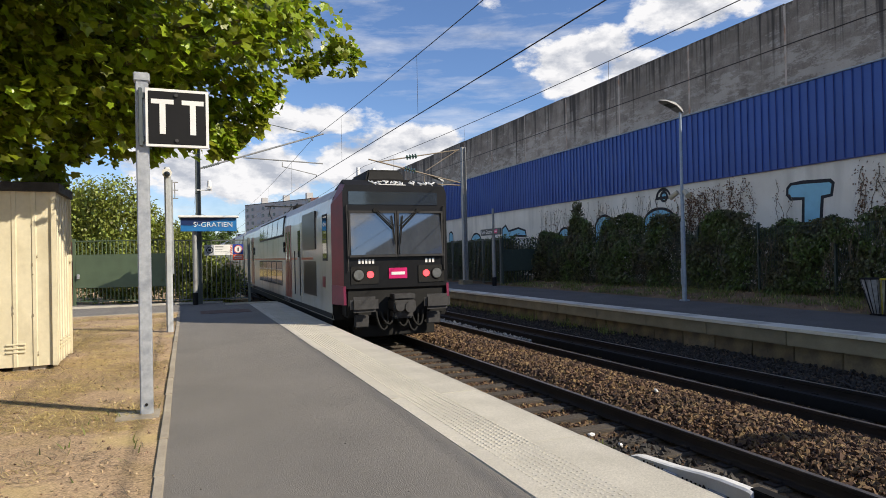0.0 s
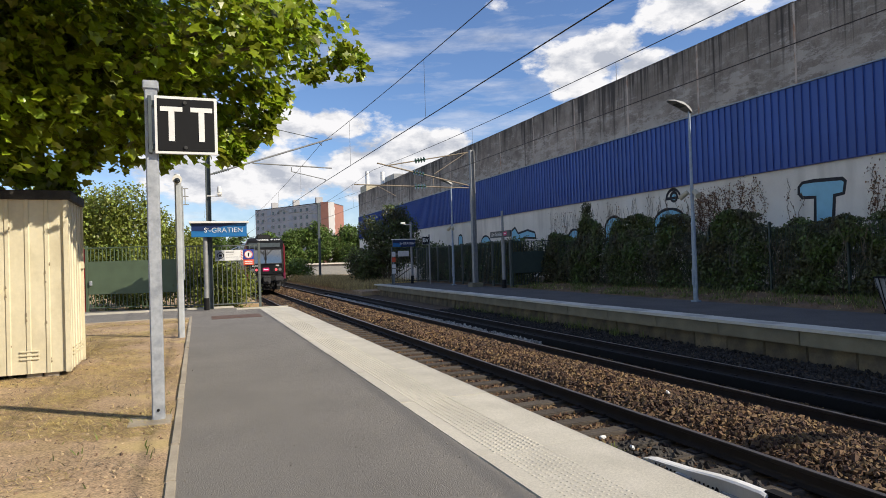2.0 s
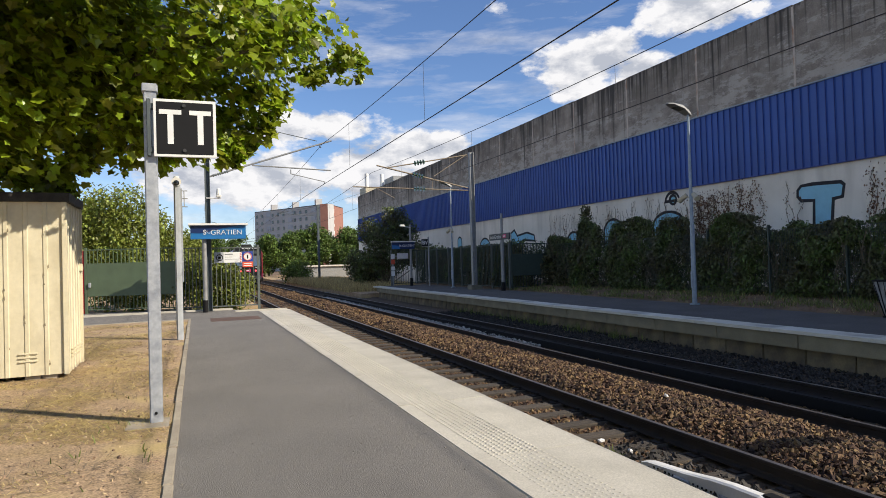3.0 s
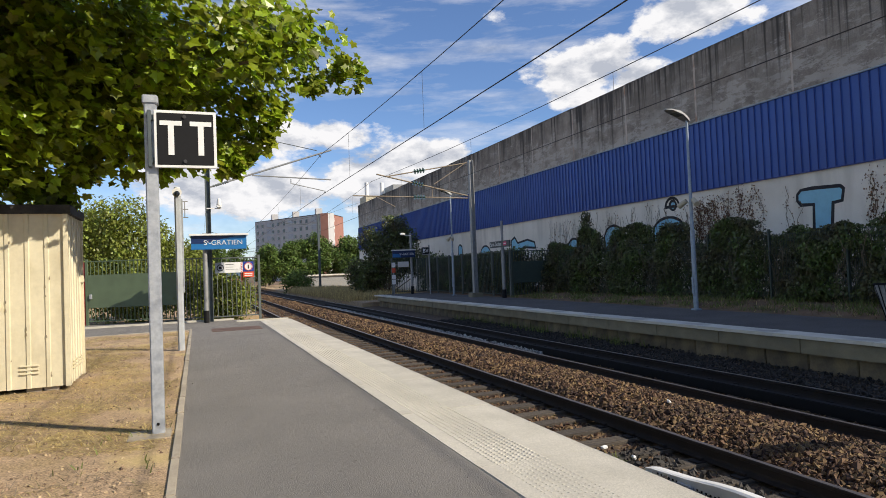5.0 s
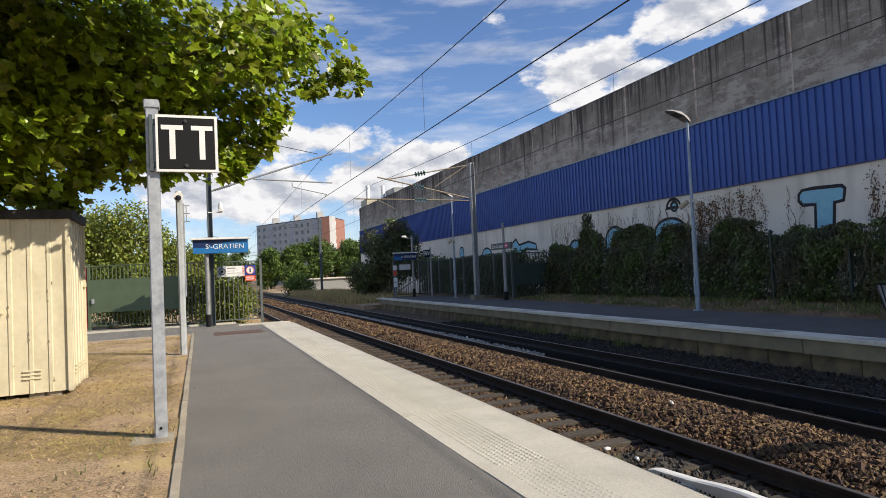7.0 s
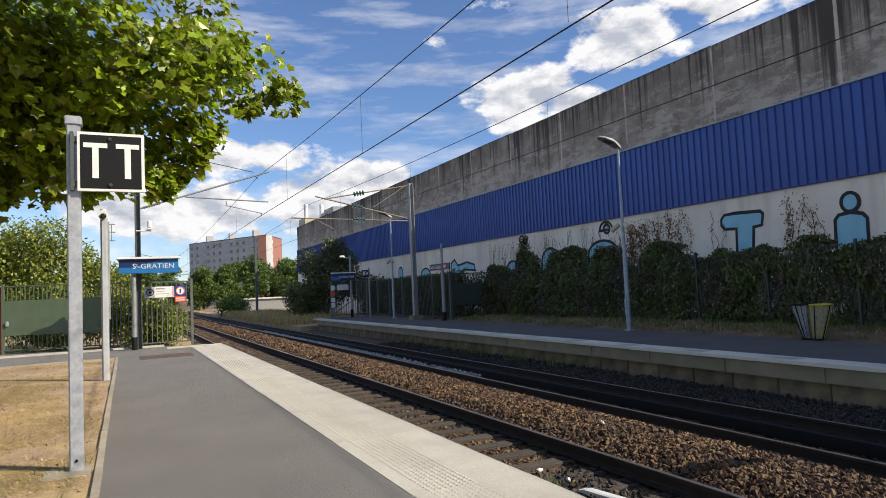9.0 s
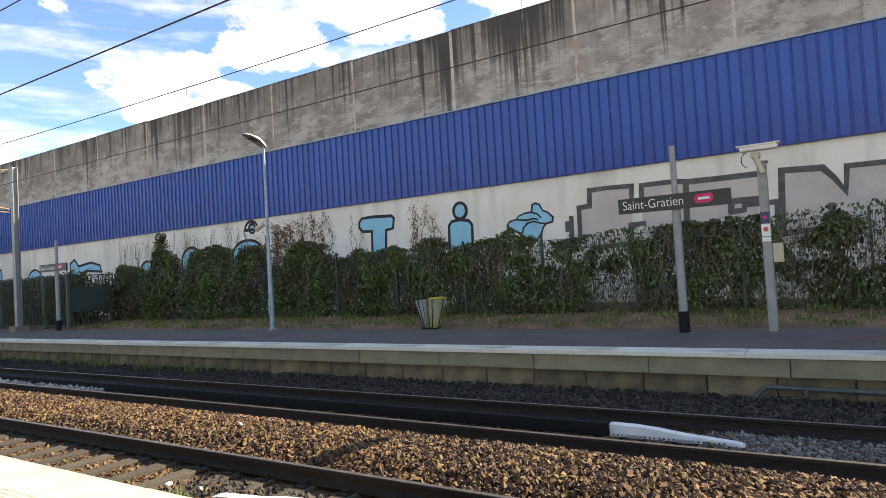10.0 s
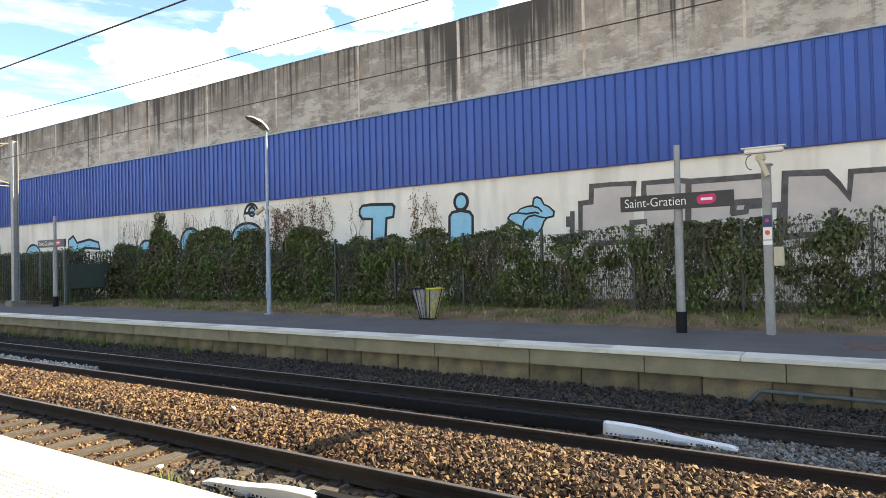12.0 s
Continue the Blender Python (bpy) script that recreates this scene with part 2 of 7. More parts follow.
BROWNTUBE = material("weathered_bracket_tube", (0.30, 0.24, 0.17), 0.6, 0.4, vary=0.15, bump=0.03)
GRAF_BLUE = material("pale_blue_spray", (0.27, 0.58, 0.72), 0.85, vary=0.06, scale=2, bump=0.05)
GRAF_GREY = material("mauve_grey_spray", (0.50, 0.43, 0.39), 0.85, vary=0.05, scale=1.4, tint=(0.58, 0.51, 0.45), bump=0.05)
GRAF_LINE = material("black_spray", (0.035, 0.034, 0.038), 0.85, vary=0.2, scale=4, bump=0.05)
GRAF_GREYLINE = material("grey_spray", (0.125, 0.112, 0.107), 0.85, vary=0.2, scale=4, bump=0.05)
BARK = material("mottled_bark", (0.20, 0.16, 0.11), 0.9, vary=0.25, scale=5, bump=0.7, fine=25)
LEAF = material("plane_tree_leaf", (0.28, 0.36, 0.026), 0.34, vary=0.12, scale=3, bump=0.1, random_tint=0.65, island=True, trans=0.42)
LEAF_ONE = material("plane_tree_leaf_single", (0.33, 0.37, 0.035), 0.4, vary=0.12, scale=3, bump=0.1, random_tint=0.45, trans=0.42)
IVY = material("ivy_leaf", (0.10, 0.145, 0.036), 0.42, vary=0.15, scale=0.9, tint=(0.095, 0.082, 0.042), bump=0.05, random_tint=0.6, island=True, trans=0.2)
DEADLEAF = material("withered_creeper_leaf", (0.22, 0.11, 0.06), 0.8, vary=0.2, random_tint=0.4, island=True, bump=0.05)
BUSH = material("bush_leaf", (0.27, 0.31, 0.06), 0.5, vary=0.15, scale=2, bump=0.05, random_tint=0.55, island=True, trans=0.3)
FARLEAF = material("distant_tree_leaf", (0.125, 0.195, 0.036), 0.6, vary=0.2, scale=0.5, bump=0, random_tint=0.5, island=True, trans=0.25)


def weathered(m):
    """Rain streaks below the rim, in groups and of uneven length, and pale ragged washes along the pour lines."""
    nt = m.node_tree
    N, L = nt.nodes.new, nt.links.new
    b = nt.nodes["Principled BSDF"]
    co = N("ShaderNodeTexCoord").outputs["Object"]
    sep = N("ShaderNodeSeparateXYZ")
    L(co, sep.inputs[0])

    def grain(scale, detail, rough):
        mp, n = N("ShaderNodeMapping"), N("ShaderNodeTexNoise")
        mp.inputs["Scale"].default_value = scale
        L(co, mp.inputs[0])
        L(mp.outputs[0], n.inputs["Vector"])
        n.inputs["Scale"].default_value, n.inputs["Detail"].default_value, n.inputs["Roughness"].default_value = 1.0, detail, rough
        return n.outputs["Fac"]

    def add(op, *terms):
        n = N("ShaderNodeMath")
        n.operation = op
        for k, v in enumerate(terms):
            if isinstance(v, (int, float)):
                n.inputs[k].default_value = v
            else:
                L(v, n.inputs[k])
        return n.outputs[0]

    def fade(value, lo, hi, a=0.0, z=1.0):
        n = N("ShaderNodeMapRange")
        for key, v in (("From Min", lo), ("From Max", hi), ("To Min", a), ("To Max", z)):
            n.inputs[key].default_value = v
        L(value, n.inputs[0])
        return n.outputs[0]

    def lay(fac, colour):
        mx = N("ShaderNodeMixRGB")
        L(fac, mx.inputs[0])
        L(b.inputs["Base Color"].links[0].from_socket, mx.inputs[1])
        mx.inputs[2].default_value = (*colour, 1)
        L(mx.outputs[0], b.inputs["Base Color"])

    z = sep.outputs[2]
    # pale washes: ragged, lying, strongest in the lower half
    wash = add("ADD", grain((1, 0.9, 2.8), 10.0, 0.76), fade(z, 7.2, 10.0, 0.06, -0.07))
    lay(fade(wash, 0.52, 0.57, 0.0, 0.6), (0.54, 0.49, 0.43))
    lay(fade(grain((1, 2.6, 0.8), 9.0, 0.75), 0.56, 0.64, 0.0, 0.4), (0.52, 0.49, 0.44))
    # brown damp over the upper half
    lay(fade(add("ADD", grain((1, 0.5, 0.5), 5.0, 0.6), fade(z, 7.6, 10.0, -0.1, 0.12)), 0.45, 0.66, 0.0, 0.55), (0.17, 0.145, 0.115))
    # dark runs
    run = add("ADD", grain((1, 6.0, 0.09), 5.0, 0.55), fade(z, 7.4, 10.0, -0.13, 0.1))
    run = add("MULTIPLY_ADD", grain((1, 0.42, 0.12), 2.0, 0.5), 0.75, run)
    lay(fade(run, 0.89, 1.06, 0.0, 0.9), (0.05, 0.044, 0.039))
    rim = add("ADD", grain((1, 5.0, 1.2), 5.0, 0.6), fade(z, 9.75, 10.05, -0.5, 0.12))
    lay(fade(rim, 0.5, 0.64, 0.0, 0.8), (0.05, 0.045, 0.04))


weathered(WALLCON)

# ---- building blocks ----
def box(bm, x0, x1, y0, y1, z0, z1, bevel=0.0, mat=0):
    r = bmesh.ops.create_cube(bm, size=1.0, matrix=Matrix.Translation(((x0 + x1) / 2, (y0 + y1) / 2, (z0 + z1) / 2)) @ Matrix.Diagonal((abs(x1 - x0), abs(y1 - y0), abs(z1 - z0), 1)))
    faces = {f for v in r["verts"] for f in v.link_faces}
    for f in faces:
        f.material_index = mat
    if bevel:
        edges = list({e for v in r["verts"] for e in v.link_edges})
        b = bmesh.ops.bevel(bm, geom=edges, offset=bevel, segments=2, affect="EDGES")
        for f in b["faces"]:
            f.material_index = mat
    return bm


def tube(bm, a, b, r0, r1=None, seg=12, caps=True):
    a, b = Vector(a), Vector(b)
    d = b - a
    m = Matrix.Translation((a + b) / 2) @ d.to_track_quat("Z", "Y").to_matrix().to_4x4()
    bmesh.ops.create_cone(bm, cap_ends=caps, segments=seg, radius1=r0, radius2=r0 if r1 is None else r1, depth=d.length, matrix=m)
    return bm


def ball(bm, c, r, sub=2, scale=(1, 1, 1)):
    bmesh.ops.create_icosphere(bm, subdivisions=sub, radius=r, matrix=Matrix.Translation(c) @ Matrix.Diagonal((*scale, 1)))
    return bm


def sheet(bm, pts, depth):
    """A flat outline in the order given, thickened by the vector depth."""
    vs = [bm.verts.new(p) for p in pts]
    f = bm.faces.new(vs)
    g = bmesh.ops.extrude_face_region(bm, geom=[f])
    bmesh.ops.translate(bm, verts=[v for v in g["geom"] if isinstance(v, bmesh.types.BMVert)], vec=depth)
    bmesh.ops.recalc_face_normals(bm, faces=bm.faces)
    return bm


def link(name, bm, material_or_list, smooth=False):
    me = bpy.data.meshes.new(name)
    bmesh.ops.recalc_face_normals(bm, faces=bm.faces)
    bm.to_mesh(me)
    bm.free()
    for mt in material_or_list if isinstance(material_or_list, (list, tuple)) else [material_or_list]:
        me.materials.append(mt)
    if smooth:
        for poly in me.polygons:
            poly.use_smooth = True
        me.set_sharp_from_angle(angle=radians(35))
    return new(name, me)


def part(name, bm, mt, parent, label="", smooth=False):
    ob = link(name, bm, mt, smooth)
    ob.parent = parent
    if label:
        tagged(ob, label)
    return ob


def thing(name, label, category, group="", at=None):
    ob = new(name)
    ob.empty_display_size = 0.2
    if at:
        ob.matrix_world = pose(*at)
    return tagged(ob, label, category, group)


def setting(name, bm, mt, label="", category=""):
    return tagged(link(name, bm, mt), label, category, kind="structure")


def soup(name, verts, faces, mt):
    me = bpy.data.meshes.new(name)
    me.from_pydata(verts, [], faces)
    me.materials.append(mt)
    return new(name, me)


def text_mesh(name, words, size, mt, parent, m, label="", width=None, bold=0.0):
    """Lettering in the built-in font, as a thin mesh; m puts its centre."""
    cu = bpy.data.curves.new(name, "FONT")
    cu.body, cu.size, cu.extrude, cu.align_x, cu.align_y, cu.offset = words, size, 0.002, "CENTER", "CENTER", bold
    tmp = bpy.data.objects.new(name, cu)
    me = bpy.data.meshes.new_from_object(tmp)
    bpy.data.objects.remove(tmp)
    if width:
        k = width / max(1e-6, max(v.co.x for v in me.vertices) - min(v.co.x for v in me.vertices))
        for v in me.vertices:
            v.co.x *= k
    me.materials.clear()
    me.materials.append(mt)
    ob = new(name, me)
    ob.parent = parent
    ob.matrix_basis = m
    if label:
        tagged(ob, label)
    return ob


def facing(x, y, z, yaw):
    """Pose of upright lettering whose front looks towards the direction yaw degrees from -y (0: towards -y, -90: towards -x)."""
    return pose(x, y, z, 90, 0, yaw)


# ---- the plan: y runs along the tracks, the near platform's top is z = 0 ----
EDGE, SLAB_IN, RAIL_Z = 3.03, 1.98, -0.544
TRACK_A, TRACK_B = 4.53, 8.15
FAR_EDGE, FAR_IN, GRASS_X, FENCE_X, WALL_X = 10.65, 11.2, 14.15, 16.9, 19.48
END_Y = 22.9

bm = bmesh.new()
box(bm, -1500, 1500, -800, 2500, -1.3, -0.85)
setting("ground", bm, EARTH, "rough earth and grass beyond the station", "ground")

bm = bmesh.new()
box(bm, -0.192, SLAB_IN, -14, END_Y, -0.84, 0.0)
box(bm, -3.9, -0.192, 20.85, 26.5, -0.84, -0.004)
box(bm, -0.192, 1.4, END_Y, 24.3, -0.84, -0.006)
setting("pavement_near_platform", bm, ASPHALT, "smooth grey asphalt of the station platform", "platform")
bm = bmesh.new()
box(bm, -60, -0.256, -30, 20.6, -0.84, -0.006)
box(bm, -60, -3.9, 20.6, 60, -0.84, -0.032)
box(bm, -3.9, 2.3, 26.5, 60, -0.84, -0.05)
setting("ground_dry_dirt", bm, DIRT, "dry sandy dirt with straw and sparse dead grass", "ground")
bm = bmesh.new()
box(bm, 1.4, 2.6, END_Y + 0.02, 24.3, -0.84, -0.02)
box(bm, SLAB_IN, EDGE - 0.12, -14, END_Y, -0.84, -0.12)
setting("platform_base", bm, BEAM, "concrete body under the platform edge", "platform")
bm = bmesh.new()
box(bm, 1.2, 2.95, END_Y + 0.004, END_Y + 0.14, -0.5, 0.05, 0.012)
box(bm, -3.9, 1.2, 24.3, 24.42, -0.4, 0.06, 0.012)
setting("platform_end_kerb", bm, COPING, "pale concrete kerb at the platform end", "kerb")

# far platform: body, asphalt, grass bank
bm = bmesh.new()
box(bm, FAR_IN, GRASS_X, -30, 40.2, -0.84, 0.0)
setting("pavement_far_platform", bm, ASPHALT_OLD, "grey asphalt of the opposite platform", "platform")
bm = bmesh.new()
box(bm, FAR_EDGE + 0.36, FAR_IN - 0.004, -30, 40.1, -0.84, -0.12)
setting("far_platform_base", bm, BLOCK, "stained stone footing of the opposite platform", "platform")
bm = bmesh.new()
n = 60
rows = []
for i in range(n + 1):
    y = -30 + 72.4 * i / n
    rows.append([bm.verts.new((x, y, z + (0.05 * noise.noise((x * 0.8, y * 0.6, 0)) if z > 0 else 0))) for x, z in ((GRASS_X, 0.0), (14.6, 0.05), (15.4, 0.10), (16.4, 0.17), (17.4, 0.22), (WALL_X, 0.24))])
for a, b in zip(rows, rows[1:]):
    for k in range(5):
        bm.faces.new((a[k], a[k + 1], b[k + 1], b[k]))
setting("ground_grass_bank", bm, EARTH, "earthy bank with weeds and dry grass", "ground")
bm = bmesh.new()
box(bm, 9.9, 80, 40.4, 130, -0.84, -0.45)
setting("ground_meadow", bm, DIRT, "field of tall dry grass beside the line", "ground")

# ballast bed with a crowned middle between the tracks
PROFILE = ((3.0, -0.76), (3.4, -0.735), (TRACK_A - 0.7, -0.735), (TRACK_A + 0.7, -0.735), (TRACK_A + 1.1, -0.70), (5.9, -0.61), (6.5, -0.59), (7.0, -0.63), (TRACK_B - 1.0, -0.70), (TRACK_B - 0.7, -0.735), (TRACK_B + 0.7, -0.735), (TRACK_B + 1.2, -0.72), (FAR_EDGE + 0.36, -0.68))


def bed_z(x):
    for (xa, za), (xb, zb) in zip(PROFILE, PROFILE[1:]):
        if x <= xb:
            return za + (zb - za) * max(0.0, (x - xa) / (xb - xa))
    return PROFILE[-1][1]


bm = bmesh.new()
ys = [-30 + 0.5 * i for i in range(140)] + [40 + 6 * i for i in range(60)]
prev = None
for y in ys:
    row = [bm.verts.new((x, y, z - 0.03 + 0.02 * noise.noise((x * 2, y * 1.3, 3)))) for x, z in PROFILE]
    row = [bm.verts.new((1.0 if y > 24.5 else 2.95, y, -0.86))] + row + [bm.verts.new((12.5 if y > 40.5 else FAR_EDGE + 0.4, y, -0.86))]
    if prev:
        for k in range(len(row) - 1):
            bm.faces.new((prev[k], prev[k + 1], row[k + 1], row[k]))
    prev = row
setting("ballast_bed", bm, BED, "dark brown bed of track ballast", "track bed")

# ---- warehouse wall ----
bm = bmesh.new()
box(bm, WALL_X, WALL_X + 0.4, -40, 80, -0.84, 4.36)
box(bm, WALL_X + 0.35, WALL_X + 45, 79.6, 80.0, -0.84, 10.0)
wall = setting("wall_warehouse", bm, WALLWHITE, "off-white rendered lower wall of a long warehouse", "wall")
bm = bmesh.new()
box(bm, WALL_X + 0.4, WALL_X + 45, -40, 79.5, 9.2, 9.5)
setting("warehouse_roof", bm, TAR, "flat roof of the warehouse behind its parapet", "roof")
# panels of the concrete parapet, with open joints
JOINT0, BAY = 2.23, 4.6
k = -10
while JOINT0 + BAY * k < 80:
    y0, y1 = JOINT0 + BAY * k, min(JOINT0 + BAY * (k + 1), 80)
    bm = bmesh.new()
    dz = 0.015 * math.sin(k * 2.3)
    box(bm, WALL_X + 0.02, WALL_X + 0.28, y0 + 0.012, y1 - 0.012, 7.12, 10.07 + dz, 0.012)
    ob = part("parapet_panel", bm, WALLCON, wall)
    bm = bmesh.new()
    w = 0.04 + 0.008 * (k % 3)
    box(bm, WALL_X + 0.012, WALL_X + 0.05, y0 - w, y0 + w, 7.14, 10.0)
    part("joint_filler", bm, RUST, wall)
    k += 1
bm = bmesh.new()
box(bm, WALL_X - 0.1, WALL_X + 0.3, -40, 80, 7.12, 7.165, 0.01)
part("cladding_flashing", bm, POLEBLUE, wall)
bm = bmesh.new()
box(bm, WALL_X - 0.09, WALL_X, -40, 80, 4.31, 4.35, 0.008)
part("cladding_drip_edge", bm, BLUEDARK, wall)
# blue sheets: trays with a raised seam between them
bm = bmesh.new()
STEP = 0.31
sheet(bm, [(WALL_X, 0.0, 4.36), (WALL_X - 0.05, 0.0, 4.36), (WALL_X - 0.05, 0.02, 4.36), (WALL_X - 0.025, 0.035, 4.36), (WALL_X - 0.025, 0.265, 4.36), (WALL_X - 0.05, 0.28, 4.36), (WALL_X - 0.05, 0.29, 4.36), (WALL_X, 0.29, 4.36)], (0, 0, 2.76))
first = part("cladding_sheet", bm, BLUE, wall)
bm = bmesh.new()
box(bm, WALL_X - 0.075, WALL_X, 0.288, 0.312, 4.355, 7.125)
seam = part("cladding_seam", bm, BLUEDARK, wall)
for i in range(-40, 258):
    if i:
        for src in (first, seam):
            o = src.copy()
            scene.collection.objects.link(o)
            o.location.y = i * STEP
bm = bmesh.new()
box(bm, WALL_X - 0.04, WALL_X, -40, -40 * STEP, 4.36, 7.12)
part("cladding_end", bm, BLUE, wall)

# ---- tracks ----
def rail_profile(bm, x, y0, y1, top, height=0.172, head=0.072, foot=0.15):
    pts = [(-foot / 2, 0), (foot / 2, 0), (foot / 2, 0.012), (0.02, 0.03), (0.009, 0.05), (0.009, height - 0.05), (head / 2, height - 0.036), (head / 2, height - 0.006), (head / 2 - 0.008, height),
           (-head / 2 + 0.008, height), (-head / 2, height - 0.006), (-head / 2, height - 0.036), (-0.009, height - 0.05), (-0.009, 0.05), (-0.02, 0.03), (-foot / 2, 0.012)]
    sheet(bm, [(x + px, y0, top - height + pz) for px, pz in pts], (0, y1 - y0, 0))
    for f in bm.faces:
        if f.normal.z > 0.9 and f.calc_center_median().z > top - 0.01:
            f.material_index = 1
    return bm


def railway_track(cx, label, y0, y1, guard):
    tr = thing("railway_track", label, "railway track", "tracks through the station")
    for s in (-1, 1):
        bm = bmesh.new()
        rail_profile(bm, cx + s * 0.7525, y0, y1, RAIL_Z)
        part("rail", bm, [RAIL, RAILTOP], tr, "dark rusty steel rail with a polished head")
    bm = bmesh.new()
    box(bm, -1.3, 1.3, -0.125, 0.125, -0.14, 0, 0.012)
    first = part("sleeper", bm, SLEEPER, tr, "")
    first.location = (cx, y0 + 0.3, RAIL_Z - 0.178)
    y = y0 + 0.9
    rnd = random.Random(int(cx * 100))
    while y < min(y1, 78):
        o = first.copy()
        scene.collection.objects.link(o)
        o.location = (cx + rnd.uniform(-0.03, 0.03), y + rnd.uniform(-0.02, 0.02), RAIL_Z - 0.178)
        o.rotation_euler.z = rnd.uniform(-0.012, 0.012)
        y += 0.6
    bm = bmesh.new()
    box(bm, -0.2, 0.2, -0.07, 0.07, 0.0, 0.018)
    box(bm, -0.13, -0.08, -0.05, 0.05, 0.018, 0.05, 0.006)
    box(bm, 0.08, 0.13, -0.05, 0.05, 0.018, 0.05, 0.006)
    chair = None
    for i in range(60):
        for s in (-1, 1):
            if chair is None:
                chair = part("rail_chair", bm, RAIL, tr)
                o = chair
            else:
                o = chair.copy()
                scene.collection.objects.link(o)
            o.location = (cx + s * 0.7525, -5.1 + 0.6 * i, RAIL_Z - 0.18)
    g0, g1 = guard
    bm = bmesh.new()
    box(bm, cx - 0.02, cx + 0.1, g0, g1, RAIL_Z - 0.18, RAIL_Z - 0.01, 0.01)
    part("middle_beam", bm, BLACK, tr, "black steel beam between the rails")
    return tr


railway_track(TRACK_A, "railway track on worn wooden sleepers along the near platform", -30, 330, (-30, 4.2))
railway_track(TRACK_B, "shaded railway track along the opposite platform", -30, 330, (2.7, 44))


def ramp(m, label):
    """A long white shield, high at one end, that tapers down along the track."""
    rp = thing("beam_end_ramp", label, "track ramp", "white ramps between the rails")
    rp.matrix_world = m
    bm = bmesh.new()
    xs = ((0.0, 0.15), (0.05, 0.16), (0.35, 0.155), (0.6, 0.135), (0.95, 0.09), (1.5, 0.045), (1.6, 0.02))
    rows = []
    for y, h in xs:
        rows.append([bm.verts.new((-0.065, y, 0)), bm.verts.new((-0.06, y, h * 0.9)), bm.verts.new((-0.035, y, h)), bm.verts.new((0.035, y, h)), bm.verts.new((0.06, y, h * 0.9)), bm.verts.new((0.065, y, 0))])
    for a, b in zip(rows, rows[1:]):
        for i in range(5):
            bm.faces.new((a[i], a[i + 1], b[i + 1], b[i]))
    bm.faces.new(rows[0])
    bm.faces.new(rows[-1][::-1])
    part("shield", bm, WHITE, rp, "white painted sheet shield")
    for y in (0.25, 0.85):
        for x in (-0.115, 0.067):
            part("bracket", box(bmesh.new(), x, x + 0.048, y, y + 0.2, 0.0, 0.04, 0.006), GALV, rp, "small steel fixing bracket")
    bm = bmesh.new()
    for i in range(24):
        for s in (-1, 1):
            box(bm, s * 0.065 - 0.004, s * 0.065 + 0.004, 0.06 + i * 0.057, 0.08 + i * 0.057, 0.012, 0.03)
    tagged(part("bolt_row", bm, BLACK, rp), kind="stuff")
    return rp


ramp(pose(TRACK_A + 0.0, 4.15, RAIL_Z - 0.178, 0, 0, 0), "white ramp shield lying between rusty rails near the platform")
ramp(pose(TRACK_B + 0.1, 2.72, RAIL_Z - 0.178, 0, 0, 180), "white ramp shield lying between the shaded rails")

# ---- train ----
T_BROWN = material("train_brown_hatch", (0.03, 0.022, 0.018), 0.35, vary=0.15, scale=2, bump=0.02)
T_BODY = material("train_silver_grey", (0.53, 0.505, 0.44), 0.22, 0.15, vary=0.06, scale=0.8, tint=(0.52, 0.52, 0.48), bump=0.02, stain=((0.27, 0.26, 0.22), 1.5, 0.35, (1, 1, 0.5)))
T_ROOF = material("train_roof_grey", (0.55, 0.56, 0.57), 0.6, 0.1, vary=0.1, scale=1.2, bump=0.04)
T_BLACK = material("train_front_black", (0.009, 0.009, 0.01), 0.35, vary=0.15, scale=2, bump=0.01, spec=0.35)
T_MATT = material("train_brow_black", (0.012, 0.012, 0.013), 0.75, vary=0.2, scale=2, bump=0.02, spec=0.2)
T_RED = material("train_corner_red", (0.20, 0.006, 0.012), 0.45, vary=0.12, scale=2, bump=0.01)
T_MAGENTA = material("train_corner_magenta", (0.17, 0.008, 0.045), 0.4, vary=0.12, scale=2, bump=0.01)
T_DOOR = material("train_door_red_brown", (0.20, 0.035, 0.03), 0.35, vary=0.1, scale=2, bump=0.01)
T_ORANGE = material("train_orange_stripe", (0.45, 0.07, 0.02), 0.4, vary=0.1, bump=0.01)
T_DARK = material("train_undercarriage", (0.007, 0.0068, 0.0065), 0.85, vary=0.3, scale=4, bump=0.2)
T_STEEL = material("train_bare_steel", (0.06, 0.059, 0.06), 0.6, 0.4, vary=0.15, scale=9, bump=0.1)
T_RUBBER = material("train_bellows", (0.03, 0.03, 0.032), 0.8, vary=0.2, bump=0.1)
T_TAIL = glow("train_tail_lamp_red", (1.0, 0.07, 0.09), 1.6)
T_LAMP = material("train_headlamp_glass", (0.20, 0.21, 0.21), 0.12, 0.3, vary=0.15, scale=12, bump=0.05)
T_LOGO = material("magenta_logo_panel", (0.62, 0.015, 0.14), 0.35, vary=0.05, bump=0)
T_GLASS = material("train_window_glass", (0.03, 0.038, 0.045), 0.05, vary=0.1, scale=1, bump=0, spec=1.0)
T_SCREEN = material("train_windscreen_glass", (0.05, 0.06, 0.075), 0.03, 0.0, vary=0.1, scale=1, bump=0, spec=1.0)
T_SCREEN.node_tree.nodes["Principled BSDF"].inputs["Coat Weight"].default_value = 1.0
T_SCREEN.node_tree.nodes["Principled BSDF"].inputs["Coat IOR"].default_value = 2.0

